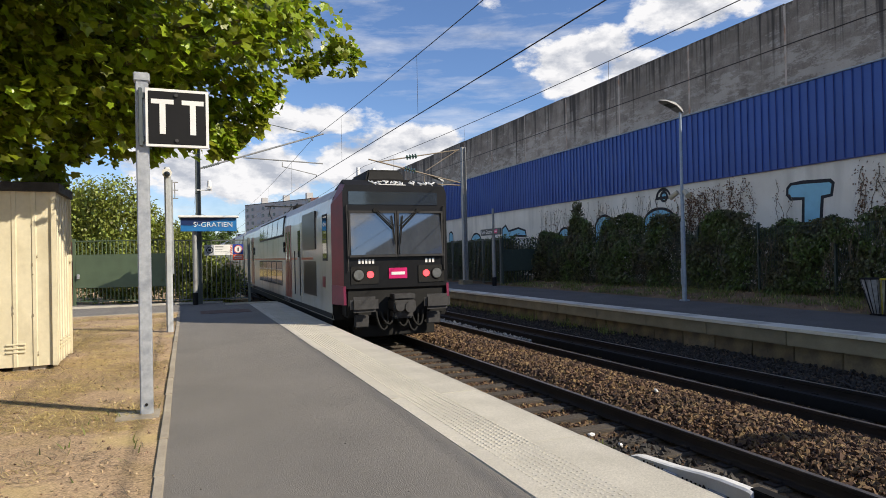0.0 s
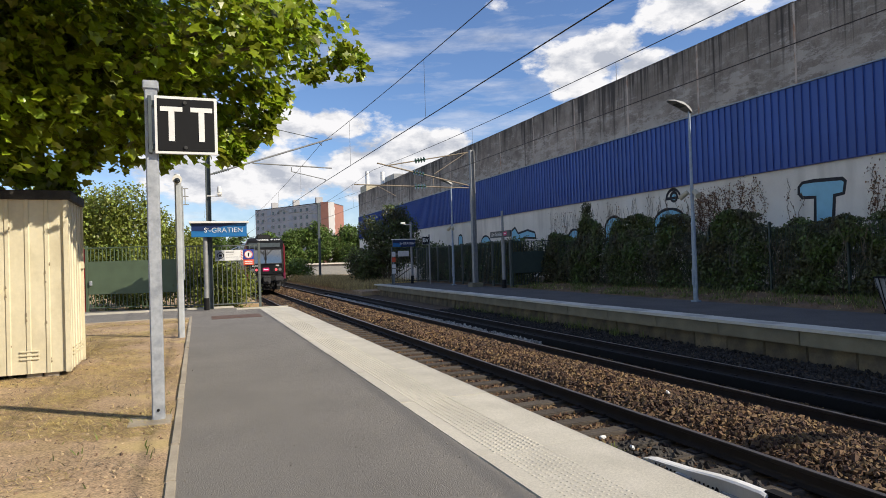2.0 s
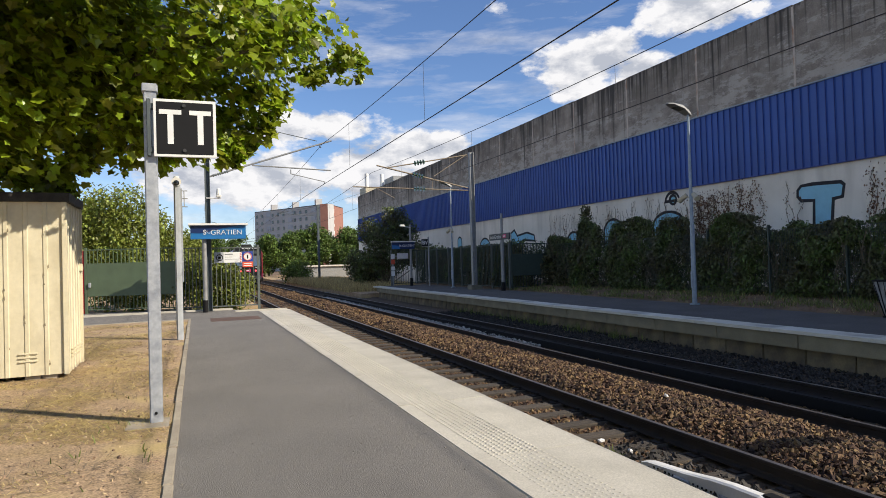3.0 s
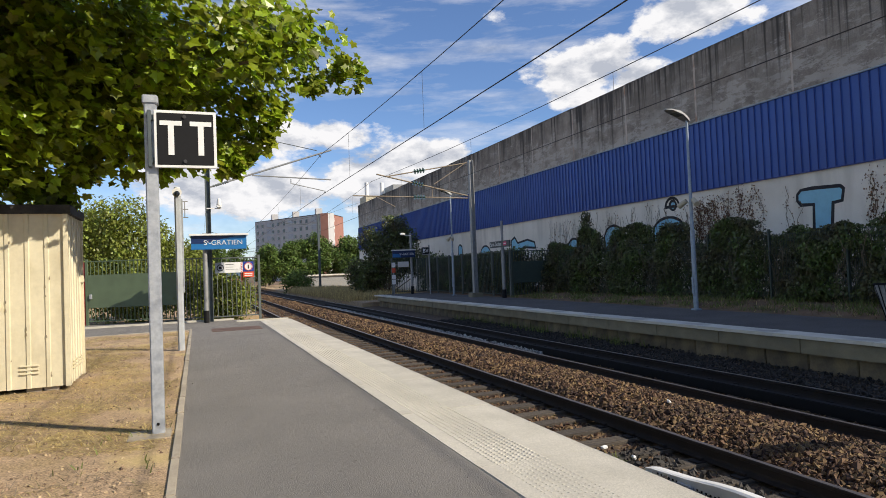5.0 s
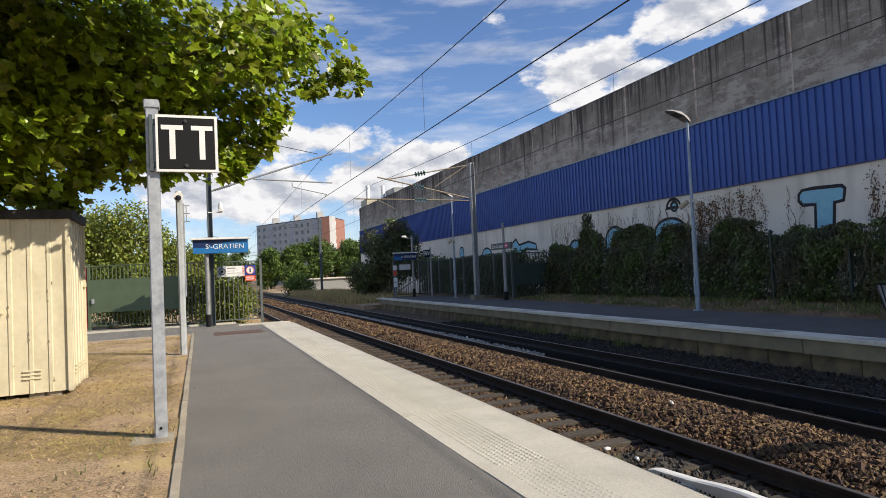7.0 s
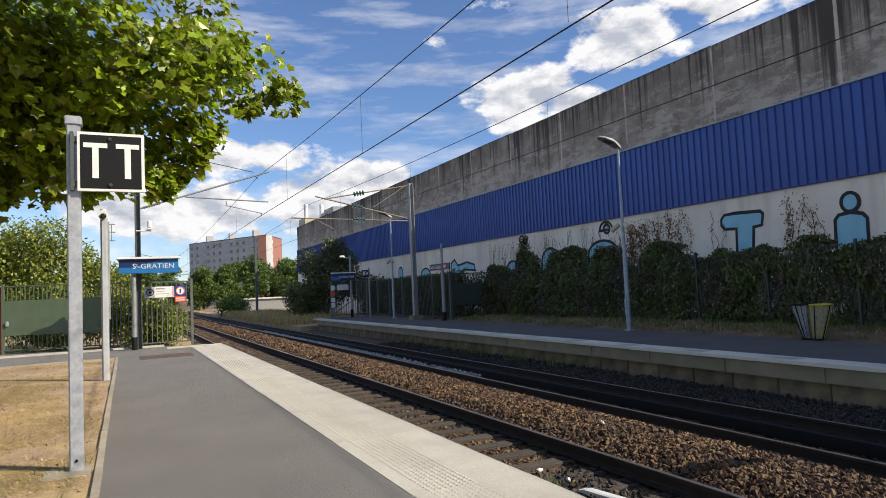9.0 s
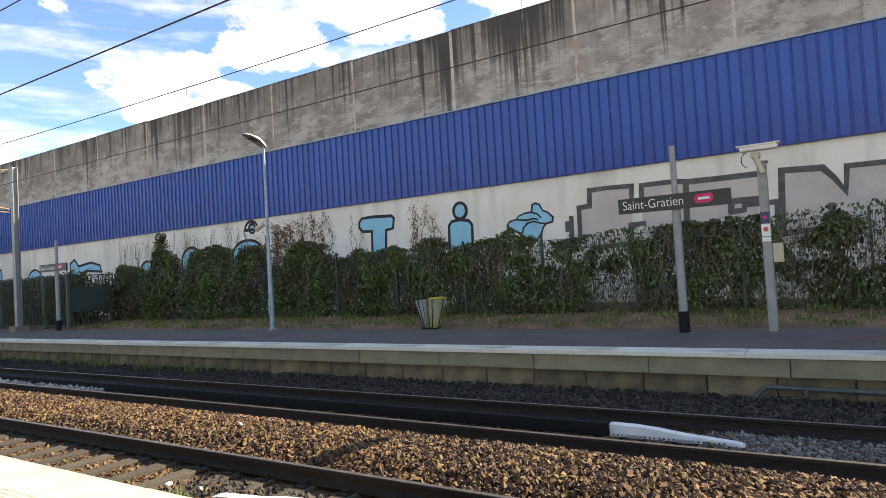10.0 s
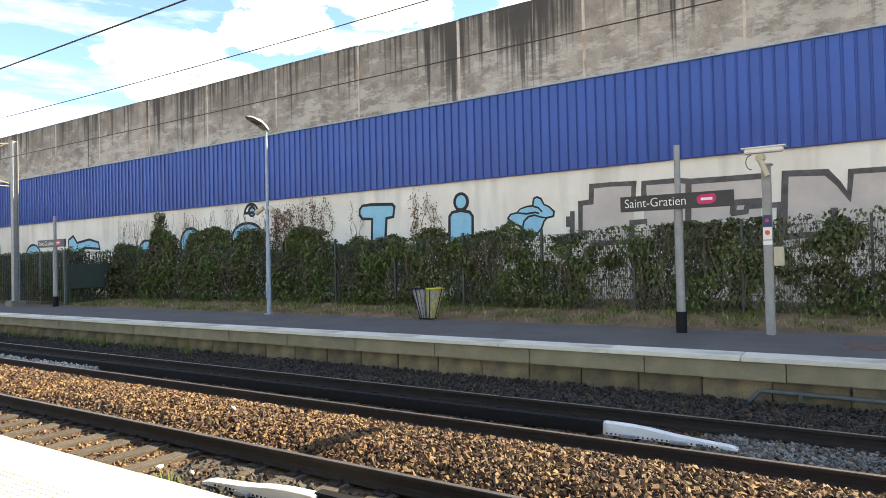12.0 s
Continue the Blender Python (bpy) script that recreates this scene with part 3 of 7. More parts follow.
train = thing("train", "silver grey double-deck train with black cab and red tail lamps", "train")
SECTION = [(-1.38, 0.62), (-1.42, 0.8), (-1.42, 3.1), (-1.37, 3.45), (-1.22, 3.68), (-0.9, 3.84), (-0.5, 3.92), (0, 3.95), (0.5, 3.92), (0.9, 3.84), (1.22, 3.68), (1.37, 3.45), (1.42, 3.1), (1.42, 0.8), (1.38, 0.62)]


def side_box(name, y0, y1, z0, z1, mt, parent, label="", proud=0.012, depth=0.03, side=-1, lean=0.0, bevel=0.012):
    bm = bmesh.new()
    box(bm, 0, depth, y0, y1, z0, z1, min(bevel, depth * 0.3))
    if lean:
        bmesh.ops.rotate(bm, verts=bm.verts, cent=(0, 0, z0), matrix=Matrix.Rotation(lean, 3, "Y"))
    x = -1.42 - proud
    bmesh.ops.translate(bm, verts=bm.verts, vec=(x, 0, 0))
    if side > 0:
        bmesh.ops.scale(bm, verts=bm.verts, vec=(-1, 1, 1))
    return part(name, bm, mt, parent, label, smooth=False)


def train_car(y0, y1, cab):
    bm = bmesh.new()
    sheet(bm, [(x, y0, z) for x, z in SECTION], (0, y1 - y0, 0))
    for f in bm.faces:
        if f.normal.z > 0.35:
            f.material_index = 1
        elif cab and f.normal.y < -0.9:
            f.material_index = 2
    car = part("car_body", bm, [T_BODY, T_ROOF, T_MATT], train, "silver grey double-deck car body")
    for side in (-1, 1):
        # upper and lower window rows of the double-deck middle
        a, b = (y0 + 7.6, y0 + 15.1) if cab else (y0 + 7.0, y0 + 17.4)
        nwin = 5 if cab else 7
        w = (b - a) / nwin
        for i in range(nwin):
            side_box("upper_window_frame", a + i * w + 0.02, a + (i + 1) * w - 0.02, 2.84, 3.56, T_RUBBER, car, "", 0.035, 0.06, side, radians(6))
            side_box("lower_window_frame", a + 0.5 + i * w + 0.03, a + 0.5 + (i + 1) * w - 0.05, 1.12, 2.0, T_RUBBER, car, "", 0.003, 0.03, side)
            side_box("upper_window", a + i * w + 0.06, a + (i + 1) * w - 0.06, 2.9, 3.5, T_GLASS, car, "", 0.05, 0.06, side, radians(6))
            side_box("lower_window", a + 0.5 + i * w + 0.08, a + 0.5 + (i + 1) * w - 0.1, 1.18, 1.97, T_GLASS, car, "", 0.01, 0.03, side)
            side_box("window_bar", a + 0.5 + i * w + 0.08, a + 0.5 + (i + 1) * w - 0.1, 1.66, 1.7, T_BODY, car, "", 0.02, 0.03, side)
        side_box("stripe", (y0 + 2.3) if cab else (y0 + 0.3), y1 - 0.3, 2.03, 2.1, T_ORANGE, car, "thin orange red stripe", 0.004, 0.02, side)
        side_box("waist_panel", (y0 + 7.5) if cab else (y0 + 6.8), y1 - 6.2, 2.2, 2.8, T_BODY, car, "", 0.006, 0.02, side)
        for d in ((y0 + 6.05, y1 - 6.3) if cab else (y0 + 4.2, y1 - 5.6)):
            side_box("door", d, d + 0.62, 0.82, 3.15, T_DOOR, car, "red brown sliding door leaf", 0.008, 0.03, side)
            side_box("door", d + 0.64, d + 1.26, 0.82, 3.15, T_DOOR, car, "red brown sliding door leaf", 0.008, 0.03, side)
            side_box("door_window", d + 0.18, d + 0.46, 1.95, 2.95, T_GLASS, car, "", 0.014, 0.03, side)
            side_box("door_window", d + 0.82, d + 1.1, 1.95, 2.95, T_GLASS, car, "", 0.014, 0.03, side)
            side_box("door_step", d - 0.05, d + 1.3, 0.70, 0.78, T_STEEL, car, "", 0.06, 0.1, side)
        for yy in ((y0 + 7.45, y1 - 6.6) if cab else (y0 + 6.2, y1 - 7.0)):
            bm = bmesh.new()
            for k in range(2):
                tube(bm, (side * 1.42, yy, 2.38 + 0.18 * k), (side * 1.47, yy, 2.38 + 0.18 * k), 0.08, seg=10)
            part("door_signal", bm, T_DARK, car)
    # roof louvres and gear
    bm = bmesh.new()
    for k in range(8):
        for side in (-1, 1):
            box(bm, side * 1.05 - 0.12, side * 1.05 + 0.12, y0 + 6.3 + k * 0.12, y0 + 6.36 + k * 0.12, 3.72, 3.83)
    part("roof_louvre", bm, T_DARK, car, "dark roof louvres")
    bm = bmesh.new()
    box(bm, -1.25, 1.25, y0 + 0.8, y1 - 0.4, 0.38, 0.66)
    for yy in (y0 + 3.2, y1 - 3.2):
        box(bm, -1.2, 1.2, yy - 1.6, yy + 1.6, 0.22, 0.72, 0.05)
    part("underframe", bm, T_DARK, car, "black underframe with bogies")
    for yy in (y0 + 2.0, y0 + 4.4, y1 - 4.4, y1 - 2.0):
        for s in (-0.7525, 0.7525):
            bm = bmesh.new()
            tube(bm, (s - 0.06, yy, 0.46), (s + 0.06, yy, 0.46), 0.46, seg=28)
            tube(bm, (s - 0.075, yy, 0.46), (s + 0.075, yy, 0.46), 0.16, seg=16)
            part("wheel", bm, T_STEEL, car)
    return car


cab_car = train_car(0.52, 24.8, True)
for k in range(3):
    a = 25.5 + 25.2 * k
    train_car(a, a + 24.5, False)
    bm = bmesh.new()
    box(bm, -1.15, 1.15, a - 0.72, a + 0.02, 0.8, 3.7, 0.05)
    part("gangway", bm, T_RUBBER, train, "black rubber bellows between the cars")

# cab end
bm = bmesh.new()
front = [(-1.26, 1.36), (-1.26, 3.58), (-1.2, 3.72), (1.2, 3.72), (1.26, 3.58), (1.26, 1.36)]
back = [(-1.42, 1.0), (-1.42, 3.3), (-1.2, 3.8), (1.2, 3.8), (1.42, 3.3), (1.42, 1.0)]
f_v = [bm.verts.new((x, 0.0, z)) for x, z in front]
b_v = [bm.verts.new((x, 0.52, z)) for x, z in back]
f0 = bm.faces.new(f_v)
for k in range(6):
    f = bm.faces.new((f_v[k], f_v[(k + 1) % 6], b_v[(k + 1) % 6], b_v[k]))
    f.material_index = 1 if k in (0, 1, 3, 4) else 0
cabface = part("cab_front", bm, [T_BLACK, T_RED], train, "black cab front with dark red corner posts")
bm = bmesh.new()
for x0, x1, y, z in ((-1.2, 1.2, 0.0, 3.72), (-1.16, 1.16, 0.45, 3.87), (-1.0, 1.0, 1.1, 3.97)):
    bm.verts.new((x0, y, z)), bm.verts.new((x1, y, z))
v = list(bm.verts)
for k in (0, 2):
    bm.faces.new((v[k], v[k + 1], v[k + 3], v[k + 2]))
low = [bm.verts.new((x, y, 3.70)) for x, y in ((-1.2, 0.0), (-1.2, 1.1), (1.2, 0.0), (1.2, 1.1))]
bm.faces.new((v[0], v[2], v[4], low[1], low[0]))
bm.faces.new((v[1], low[2], low[3], v[5], v[3]))
bm.faces.new((v[4], v[5], low[3], low[1]))
part("cab_brow", bm, T_MATT, cabface, "black sloped brow over the windscreen")
bm = bmesh.new()
box(bm, -0.5, 0.5, 0.75, 2.6, 3.88, 4.2, 0.05)
for v in bm.verts:
    if v.co.z > 4.1:
        v.co.x *= 0.84
        v.co.y = 0.75 + (v.co.y - 0.75) * 0.9 + 0.1
part("roof_box", bm, T_DARK, cab_car, "black equipment box on the roof")
# white scrawl on the brow: loose strokes, no readable words
rnd = random.Random(5)
bm = bmesh.new()
x = -0.62
while x < 1.0:
    w = rnd.uniform(0.1, 0.2)
    pts = [(x + rnd.uniform(0, w), rnd.uniform(0.04, 0.4)) for _ in range(4)]
    for (ax, at), (bx, bt) in zip(pts, pts[1:]):
        p0 = Vector((ax, at * 1.0 - 0.006, 3.733 + at * 0.34))
        p1 = Vector((bx, bt * 1.0 - 0.006, 3.733 + bt * 0.34))
        if (p1 - p0).length > 0.03:
            tube(bm, p0, p1, 0.016, seg=5)
    x += w * 0.8
tube(bm, (-0.4, 0.03, 3.745), (0.25, 0.015, 3.738), 0.012, seg=5)
part("scrawl", bm, WHITE, cabface, "white spray scrawl across the brow")


def ring_of(cl, lx, s):
    bm = bmesh.new()
    for i in range(20):
        a, b = 2 * math.pi * i / 20, 2 * math.pi * (i + 1) / 20
        tube(bm, (lx + s * 0.14 + 0.13 * math.cos(a), -0.03, 1.67 + 0.13 * math.sin(a)), (lx + s * 0.14 + 0.13 * math.cos(b), -0.03, 1.67 + 0.13 * math.sin(b)), 0.012, seg=5)
    part("lamp_ring", bm, T_DARK, cl)


def front_box(name, x0, x1, z0, z1, mt, label="", proud=0.012, bevel=0.01, parent=None):
    bm = bmesh.new()
    box(bm, x0, x1, -proud, 0.02, z0, z1, min(bevel, proud * 0.4))
    return part(name, bm, mt, parent or cabface, label)


front_box("destination_panel", -1.13, 1.03, 3.27, 3.57, T_GLASS, "dark glass destination panel", 0.015)
for s in (-1, 1):
    x0, x1 = (-1.1, -0.05) if s < 0 else (0.05, 1.1)
    bm = bmesh.new()
    box(bm, x0, x1, 0.0, 0.03, 0.0, 0.965, 0.004)
    bmesh.ops.rotate(bm, verts=bm.verts, cent=(0, 0, 0), matrix=Matrix.Rotation(radians(-4), 3, "X"))
    bmesh.ops.translate(bm, verts=bm.verts, vec=(0, -0.085, 2.12))
    part("windscreen", bm, T_SCREEN, cabface, "sky-reflecting windscreen pane, tilted back")
    bm = bmesh.new()
    for a in ((x0 - 0.04, x1 + 0.04, 2.07, 2.12), (x0 - 0.04, x1 + 0.04, 3.08, 3.13), (x0 - 0.04, x0, 2.12, 3.08), (x1, x1 + 0.04, 2.12, 3.08)):
        box(bm, a[0], a[1], -0.06 if a[3] > 2.2 else -0.09, 0.0, a[2], a[3])
    part("windscreen_frame", bm, T_RUBBER, cabface)
    bm = bmesh.new()
    tube(bm, (s * 0.52, -0.07, 3.14), (s * 0.1, -0.1, 2.72), 0.016, seg=8)
    tube(bm, (s * 0.47, -0.07, 3.14), (s * 0.06, -0.1, 2.78), 0.01, seg=8)
    tube(bm, (s * 0.13, -0.07, 3.02), (s * 0.06, -0.1, 2.36), 0.014, seg=8)
    tube(bm, (s * 0.52, -0.08, 3.14), (s * 0.52, 0.0, 3.14), 0.05, seg=10)
    part("wiper", bm, T_DARK, cabface, "black windscreen wiper with double arm")
    bm = bmesh.new()
    tube(bm, (s * 1.16, -0.045, 1.75), (s * 1.18, -0.045, 3.25), 0.014, seg=8)
    for z in (1.75, 2.5, 3.25):
        tube(bm, (s * 1.17, -0.045, z), (s * 1.17, 0.03, z), 0.012, seg=6)
    part("grab_rail", bm, T_STEEL, cabface, "long steel grab rail")
    lx = -0.78 if s < 0 else 0.84
    cl = front_box("lamp_housing", lx - 0.33, lx + 0.33, 1.45, 1.86, T_DARK, "dark lamp housing", 0.02)
    bm = bmesh.new()
    tube(bm, (lx + s * 0.14, 0.0, 1.67), (lx + s * 0.14, -0.035, 1.67), 0.125, 0.115, seg=24)
    part("headlamp", bm, T_LAMP, cl, "unlit round headlamp")
    ring_of(cl, lx, s)
    bm = bmesh.new()
    tube(bm, (lx - s * 0.13, 0.0, 1.67), (lx - s * 0.13, -0.035, 1.67), 0.085, 0.08, seg=24)
    part("tail_lamp", bm, T_TAIL, cl, "glowing red tail lamp")
    bm = bmesh.new()
    box(bm, s * 0.87 - 0.32, s * 0.87 + 0.32, -0.34, -0.22, 0.84, 1.19, 0.07)
    tube(bm, (s * 0.87, -0.24, 1.02), (s * 0.87, 0.5, 1.02), 0.14, seg=16)
    part("buffer", bm, T_STEEL, train, "worn oblong steel buffer")
    bm = bmesh.new()
    box(bm, s * 0.87 - 0.16, s * 0.87 + 0.16, -0.06, 0.06, 0.48, 0.76, 0.02)
    part("buffer_step", bm, T_STEEL, train)
    bm = bmesh.new()
    sheet(bm, [(s * 1.43, 0.52, 1.0), (s * 1.43, 0.52, 1.45), (s * 1.28, -0.01, 1.42), (s * 1.28, -0.04, 1.0)], (-s * 0.06, 0, 0))
    part("corner_skirt", bm, T_MAGENTA, cabface, "magenta corner skirt")
# lower black apron, coupler and hoses
bm = bmesh.new()
box(bm, -1.2, 1.2, 0.06, 0.9, 0.7, 1.36, 0.04)
part("apron", bm, T_DARK, train, "black buffer beam")
bm = bmesh.new()
box(bm, -0.22, 0.3, -0.42, 0.1, 0.86, 1.08, 0.03)
box(bm, -0.2, 0.32, -0.34, 0.0, 1.1, 1.22, 0.02)
tube(bm, (-0.08, -0.44, 0.94), (-0.08, -0.3, 0.94), 0.11, seg=14)
tube(bm, (0.16, -0.46, 0.92), (0.16, -0.28, 0.92), 0.13, seg=14)
box(bm, -0.2, 0.28, -0.3, 0.0, 0.66, 0.86, 0.04)
part("coupler", bm, T_STEEL, train, "grey steel automatic coupler")
for k, (hx, drop) in enumerate(((-0.3, 0.3), (-0.42, 0.42), (0.3, 0.48), (0.42, 0.36), (0.05, 0.36))):
    bm = bmesh.new()
    prev = None
    for i in range(9):
        a = math.pi * i / 8
        q = Vector((hx + 0.14 * math.cos(a), -0.12 - 0.12 * math.sin(a), 0.84 - drop * math.sin(a)))
        if prev:
            tube(bm, prev, q, 0.024, seg=8)
        prev = q
    part("hose", bm, T_DARK, train)
bm = bmesh.new()
box(bm, -1.0, 1.0, 0.25, 0.35, 0.22, 0.5, 0.02)
part("obstacle_deflector", bm, T_DARK, train)
# lettering and logo panel
lg = front_box("logo_panel", -0.21, 0.24, 1.56, 1.81, T_LOGO, "magenta logo plate", 0.02, 0.008)
front_box("logo_mark", -0.15, 0.18, 1.65, 1.72, WHITE, "plain white logo bar", 0.026, 0.002)
for x, w, n in ((-0.72, 0.4, 5), (0.83, 0.26, 3)):
    for k in range(n):
        bm = bmesh.new()
        a = x - w / 2 + w * k / n
        box(bm, a, a + w / n * 0.6, -0.006, 0.0, 1.92, 2.02)
        part("number_bar", bm, WHITE, cabface)
# details on the cab side
for side in (-1, 1):
    side_box("side_window", 1.0, 1.5, 2.05, 3.08, T_GLASS, cab_car, "narrow cab side window", 0.012, 0.03, side)
    side_box("side_window_frame", 0.95, 1.55, 2.0, 3.13, T_RUBBER, cab_car, "", 0.006, 0.02, side)
    side_box("air_intake", 2.4, 4.3, 2.3, 3.3, T_BROWN, cab_car, "dark brown hinged side panel", 0.03, 0.05, side)
    side_box("dark_panel", 2.4, 4.3, 1.08, 2.0, T_BROWN, cab_car, "dark glossy lower side panel", 0.005, 0.02, side)
    side_box("cab_door", 4.62, 5.35, 0.84, 3.1, T_BODY, cab_car, "grey cab door", 0.012, 0.03, side)
    side_box("cab_door_window", 4.75, 5.2, 2.1, 2.9, T_GLASS, cab_car, "", 0.018, 0.03, side)
    side_box("logo_mark", 1.25, 1.6, 1.36, 1.62, T_RED, cab_car, "red logo patch", 0.004, 0.01, side)
    bm = bmesh.new()
    for yy in (4.5, 5.45):
        tube(bm, (side * 1.49, yy, 1.0), (side * 1.49, yy, 2.3), 0.016, seg=8)
    part("hand_rail", bm, T_STEEL, cab_car)
    side_box("lower_sill", 0.55, 24.6, 0.66, 0.78, T_DARK, cab_car, "", 0.01, 0.03, side)
# pantograph, folded up on the roof of the first car
bm = bmesh.new()
for s in (-0.45, 0.45):
    tube(bm, (s, 19.0, 4.05), (s, 20.2, 4.45), 0.025, seg=6)
    tube(bm, (s, 20.2, 4.45), (s * 1.2, 18.9, 4.72), 0.02, seg=6)
    tube(bm, (s, 19.0, 3.85), (s, 19.0, 4.06), 0.04, seg=6)
box(bm, -0.8, 0.8, 18.8, 19.0, 4.7, 4.74)
box(bm, -0.6, 0.6, 18.7, 20.4, 3.9, 4.0)
part("pantograph", bm, T_DARK, train, "dark folded pantograph")

# ---- posts, signs and lamps on the near platform ----
def plate(name, x0, x1, y, z0, z1, mt, parent, label="", thick=0.02, bevel=0.004):
    bm = bmesh.new()
    box(bm, x0, x1, y, y + thick, z0, z1, bevel)
    return part(name, bm, mt, parent, label)


tt = thing("stop_sign_post", "galvanised post with a square black and white stop board", "sign post")
bm = bmesh.new()
box(bm, -0.468, -0.348, 7.06, 7.18, -0.02, 3.39, 0.012)
part("post", bm, GALV, tt, "square galvanised steel post")
bm = bmesh.new()
box(bm, -0.483, -0.333, 7.045, 7.195, 3.35, 3.44, 0.01)
part("cap", bm, GALV, tt)
bm = bmesh.new()
box(bm, -0.70, -0.268, 6.86, 7.3, -0.1, 0.006, 0.02)
part("footing", bm, KERB, tt, "rough concrete footing")
bm = bmesh.new()
tube(bm, (-0.408, 7.05, 0.1), (-0.408, 7.062, 0.1), 0.015, seg=8)
part("bolt", bm, BLACK, tt)
brd = plate("board", -0.375, 0.222, 7.0, 2.685, 3.275, WHITE, tt, "white bordered board", 0.025)
plate("board_face", -0.347, 0.194, 6.994, 2.713, 3.247, SIGNBLACK, brd, "black board face", 0.02)
for x in (-0.215, 0.07):
    bm = bmesh.new()
    box(bm, x - 0.105, x + 0.105, 6.988, 7.0, 3.118, 3.165)
    box(bm, x - 0.028, x + 0.028, 6.9885, 7.0, 2.815, 3.12)
    part("letter_t", bm, WHITE, brd, "white letter T")
for z in (2.752, 3.21):
    bm = bmesh.new()
    tube(bm, (-0.085, 6.98, z), (-0.085, 7.0, z), 0.018, seg=12)
    part("screw", bm, T_STEEL, brd)
bm = bmesh.new()
for z in (2.76, 3.2):
    box(bm, -0.44, -0.3, 7.02, 7.06, z - 0.03, z + 0.03, 0.006)
box(bm, -0.435, -0.4, 6.99, 7.06, 2.69, 3.27, 0.004)
part("clamp", bm, POLEDARK, tt, "dark steel clamp rail")

PALEPOLE = material("pale_grey_pole_paint", (0.50, 0.53, 0.56), 0.5, 0.1, vary=0.08, scale=5, bump=0.04)
camp = thing("camera_pole", "slim grey pole with a small cream dome camera", "camera pole")
bm = bmesh.new()
box(bm, -0.43, -0.29, 15.0, 15.14, -0.05, 3.4, 0.03)
part("post", bm, PALEPOLE, camp)
bm = bmesh.new()
box(bm, -0.29, -0.26, 15.03, 15.11, 1.25, 3.3, 0.006)
part("cable_duct", bm, GALV, camp, "pale cable duct")
bm = bmesh.new()
tube(bm, (-0.37, 14.98, 3.44), (-0.37, 15.12, 3.44), 0.1, 0.09, seg=16)
tube(bm, (-0.37, 15.05, 3.44), (-0.37, 15.05, 3.56), 0.06, seg=12)
dome = part("dome_camera", bm, PLASTER, camp, "cream round camera housing", smooth=True)
bm = bmesh.new()
ball(bm, (-0.37, 14.97, 3.41), 0.065)
part("lens", bm, GLASS, dome, smooth=True)
bm = bmesh.new()
tube(bm, (-0.22, 15.08, 2.9), (-0.22, 15.08, 3.25), 0.012, seg=6)
for z in (2.9, 3.08, 3.25):
    tube(bm, (-0.29, 15.08, z), (-0.15, 15.08, z), 0.01, seg=6)
part("ladder_hook", bm, POLEGREY, camp)


def letters_sign(name_parent, words, x, y, z, size, width, yaw, mt=WHITE, bold=0.0):
    return text_mesh("lettering", words, size, mt, name_parent, facing(x, y, z, yaw), "white capital lettering", width, bold)


sg = thing("station_name_sign", "blue station name sign on a grey pole", "station sign", "station name signs")
bm = bmesh.new()
tube(bm, (0.27, 23.62, 0), (0.27, 23.62, 3.1), 0.075, seg=16)
part("pole", bm, POLEGREY, sg, smooth=True)
bm = bmesh.new()
tube(bm, (0.27, 23.62, 0), (0.27, 23.62, 0.42), 0.09, seg=16)
part("sleeve", bm, BLACK, sg, "black protective sleeve")
pn = plate("panel", -0.17, 1.65, 23.42, 2.53, 3.0, SIGNBLUE, sg, "blue enamel panel", 0.1)
bm = bmesh.new()
sheet(bm, [(-0.165, 23.416, 3.0), (-0.165, 23.416, 2.74), (0.2, 23.416, 2.73), (0.9, 23.416, 2.9), (1.4, 23.416, 3.0)], (0, -0.003, 0))
part("panel_shade_band", bm, SIGNNAVY, pn, "navy upper corner of the panel")
bm = bmesh.new()
box(bm, -0.24, 1.72, 23.3, 23.6, 3.0, 3.07, 0.01)
part("hood", bm, PLASTER, sg, "pale sheet hood")
letters_sign(pn, "S", 0.29, 23.409, 2.76, 0.24, None, 0, bold=0.0)
letters_sign(pn, "t", 0.37, 23.409, 2.80, 0.13, None, 0)
letters_sign(pn, "-GRATIEN", 0.96, 23.409, 2.755, 0.24, 1.1, 0, bold=-0.002)

# ---- overhead line masts ----
def insulator(bm, a, b, n=4, r=0.085):
    a, b = Vector(a), Vector(b)
    for k in range(n):
        c = a + (b - a) * (k + 0.5) / n
        d = (b - a).normalized() * 0.02
        tube(bm, c - d, c + d, r, r * 0.7, seg=12)
    tube(bm, a, b, 0.03, seg=8)
    return bm


def beam(bm, x, y, w, d, t, top):
    """An upright steel beam of H section."""
    q = [(-w, -d), (-w + 2 * t, -d), (-w + 2 * t, -t), (w - 2 * t, -t), (w - 2 * t, -d), (w, -d), (w, d), (w - 2 * t, d), (w - 2 * t, t), (-w + 2 * t, t), (-w + 2 * t, d), (-w, d)]
    return sheet(bm, [(x + a, y + b, 0.0) for a, b in q], (0, 0, top))


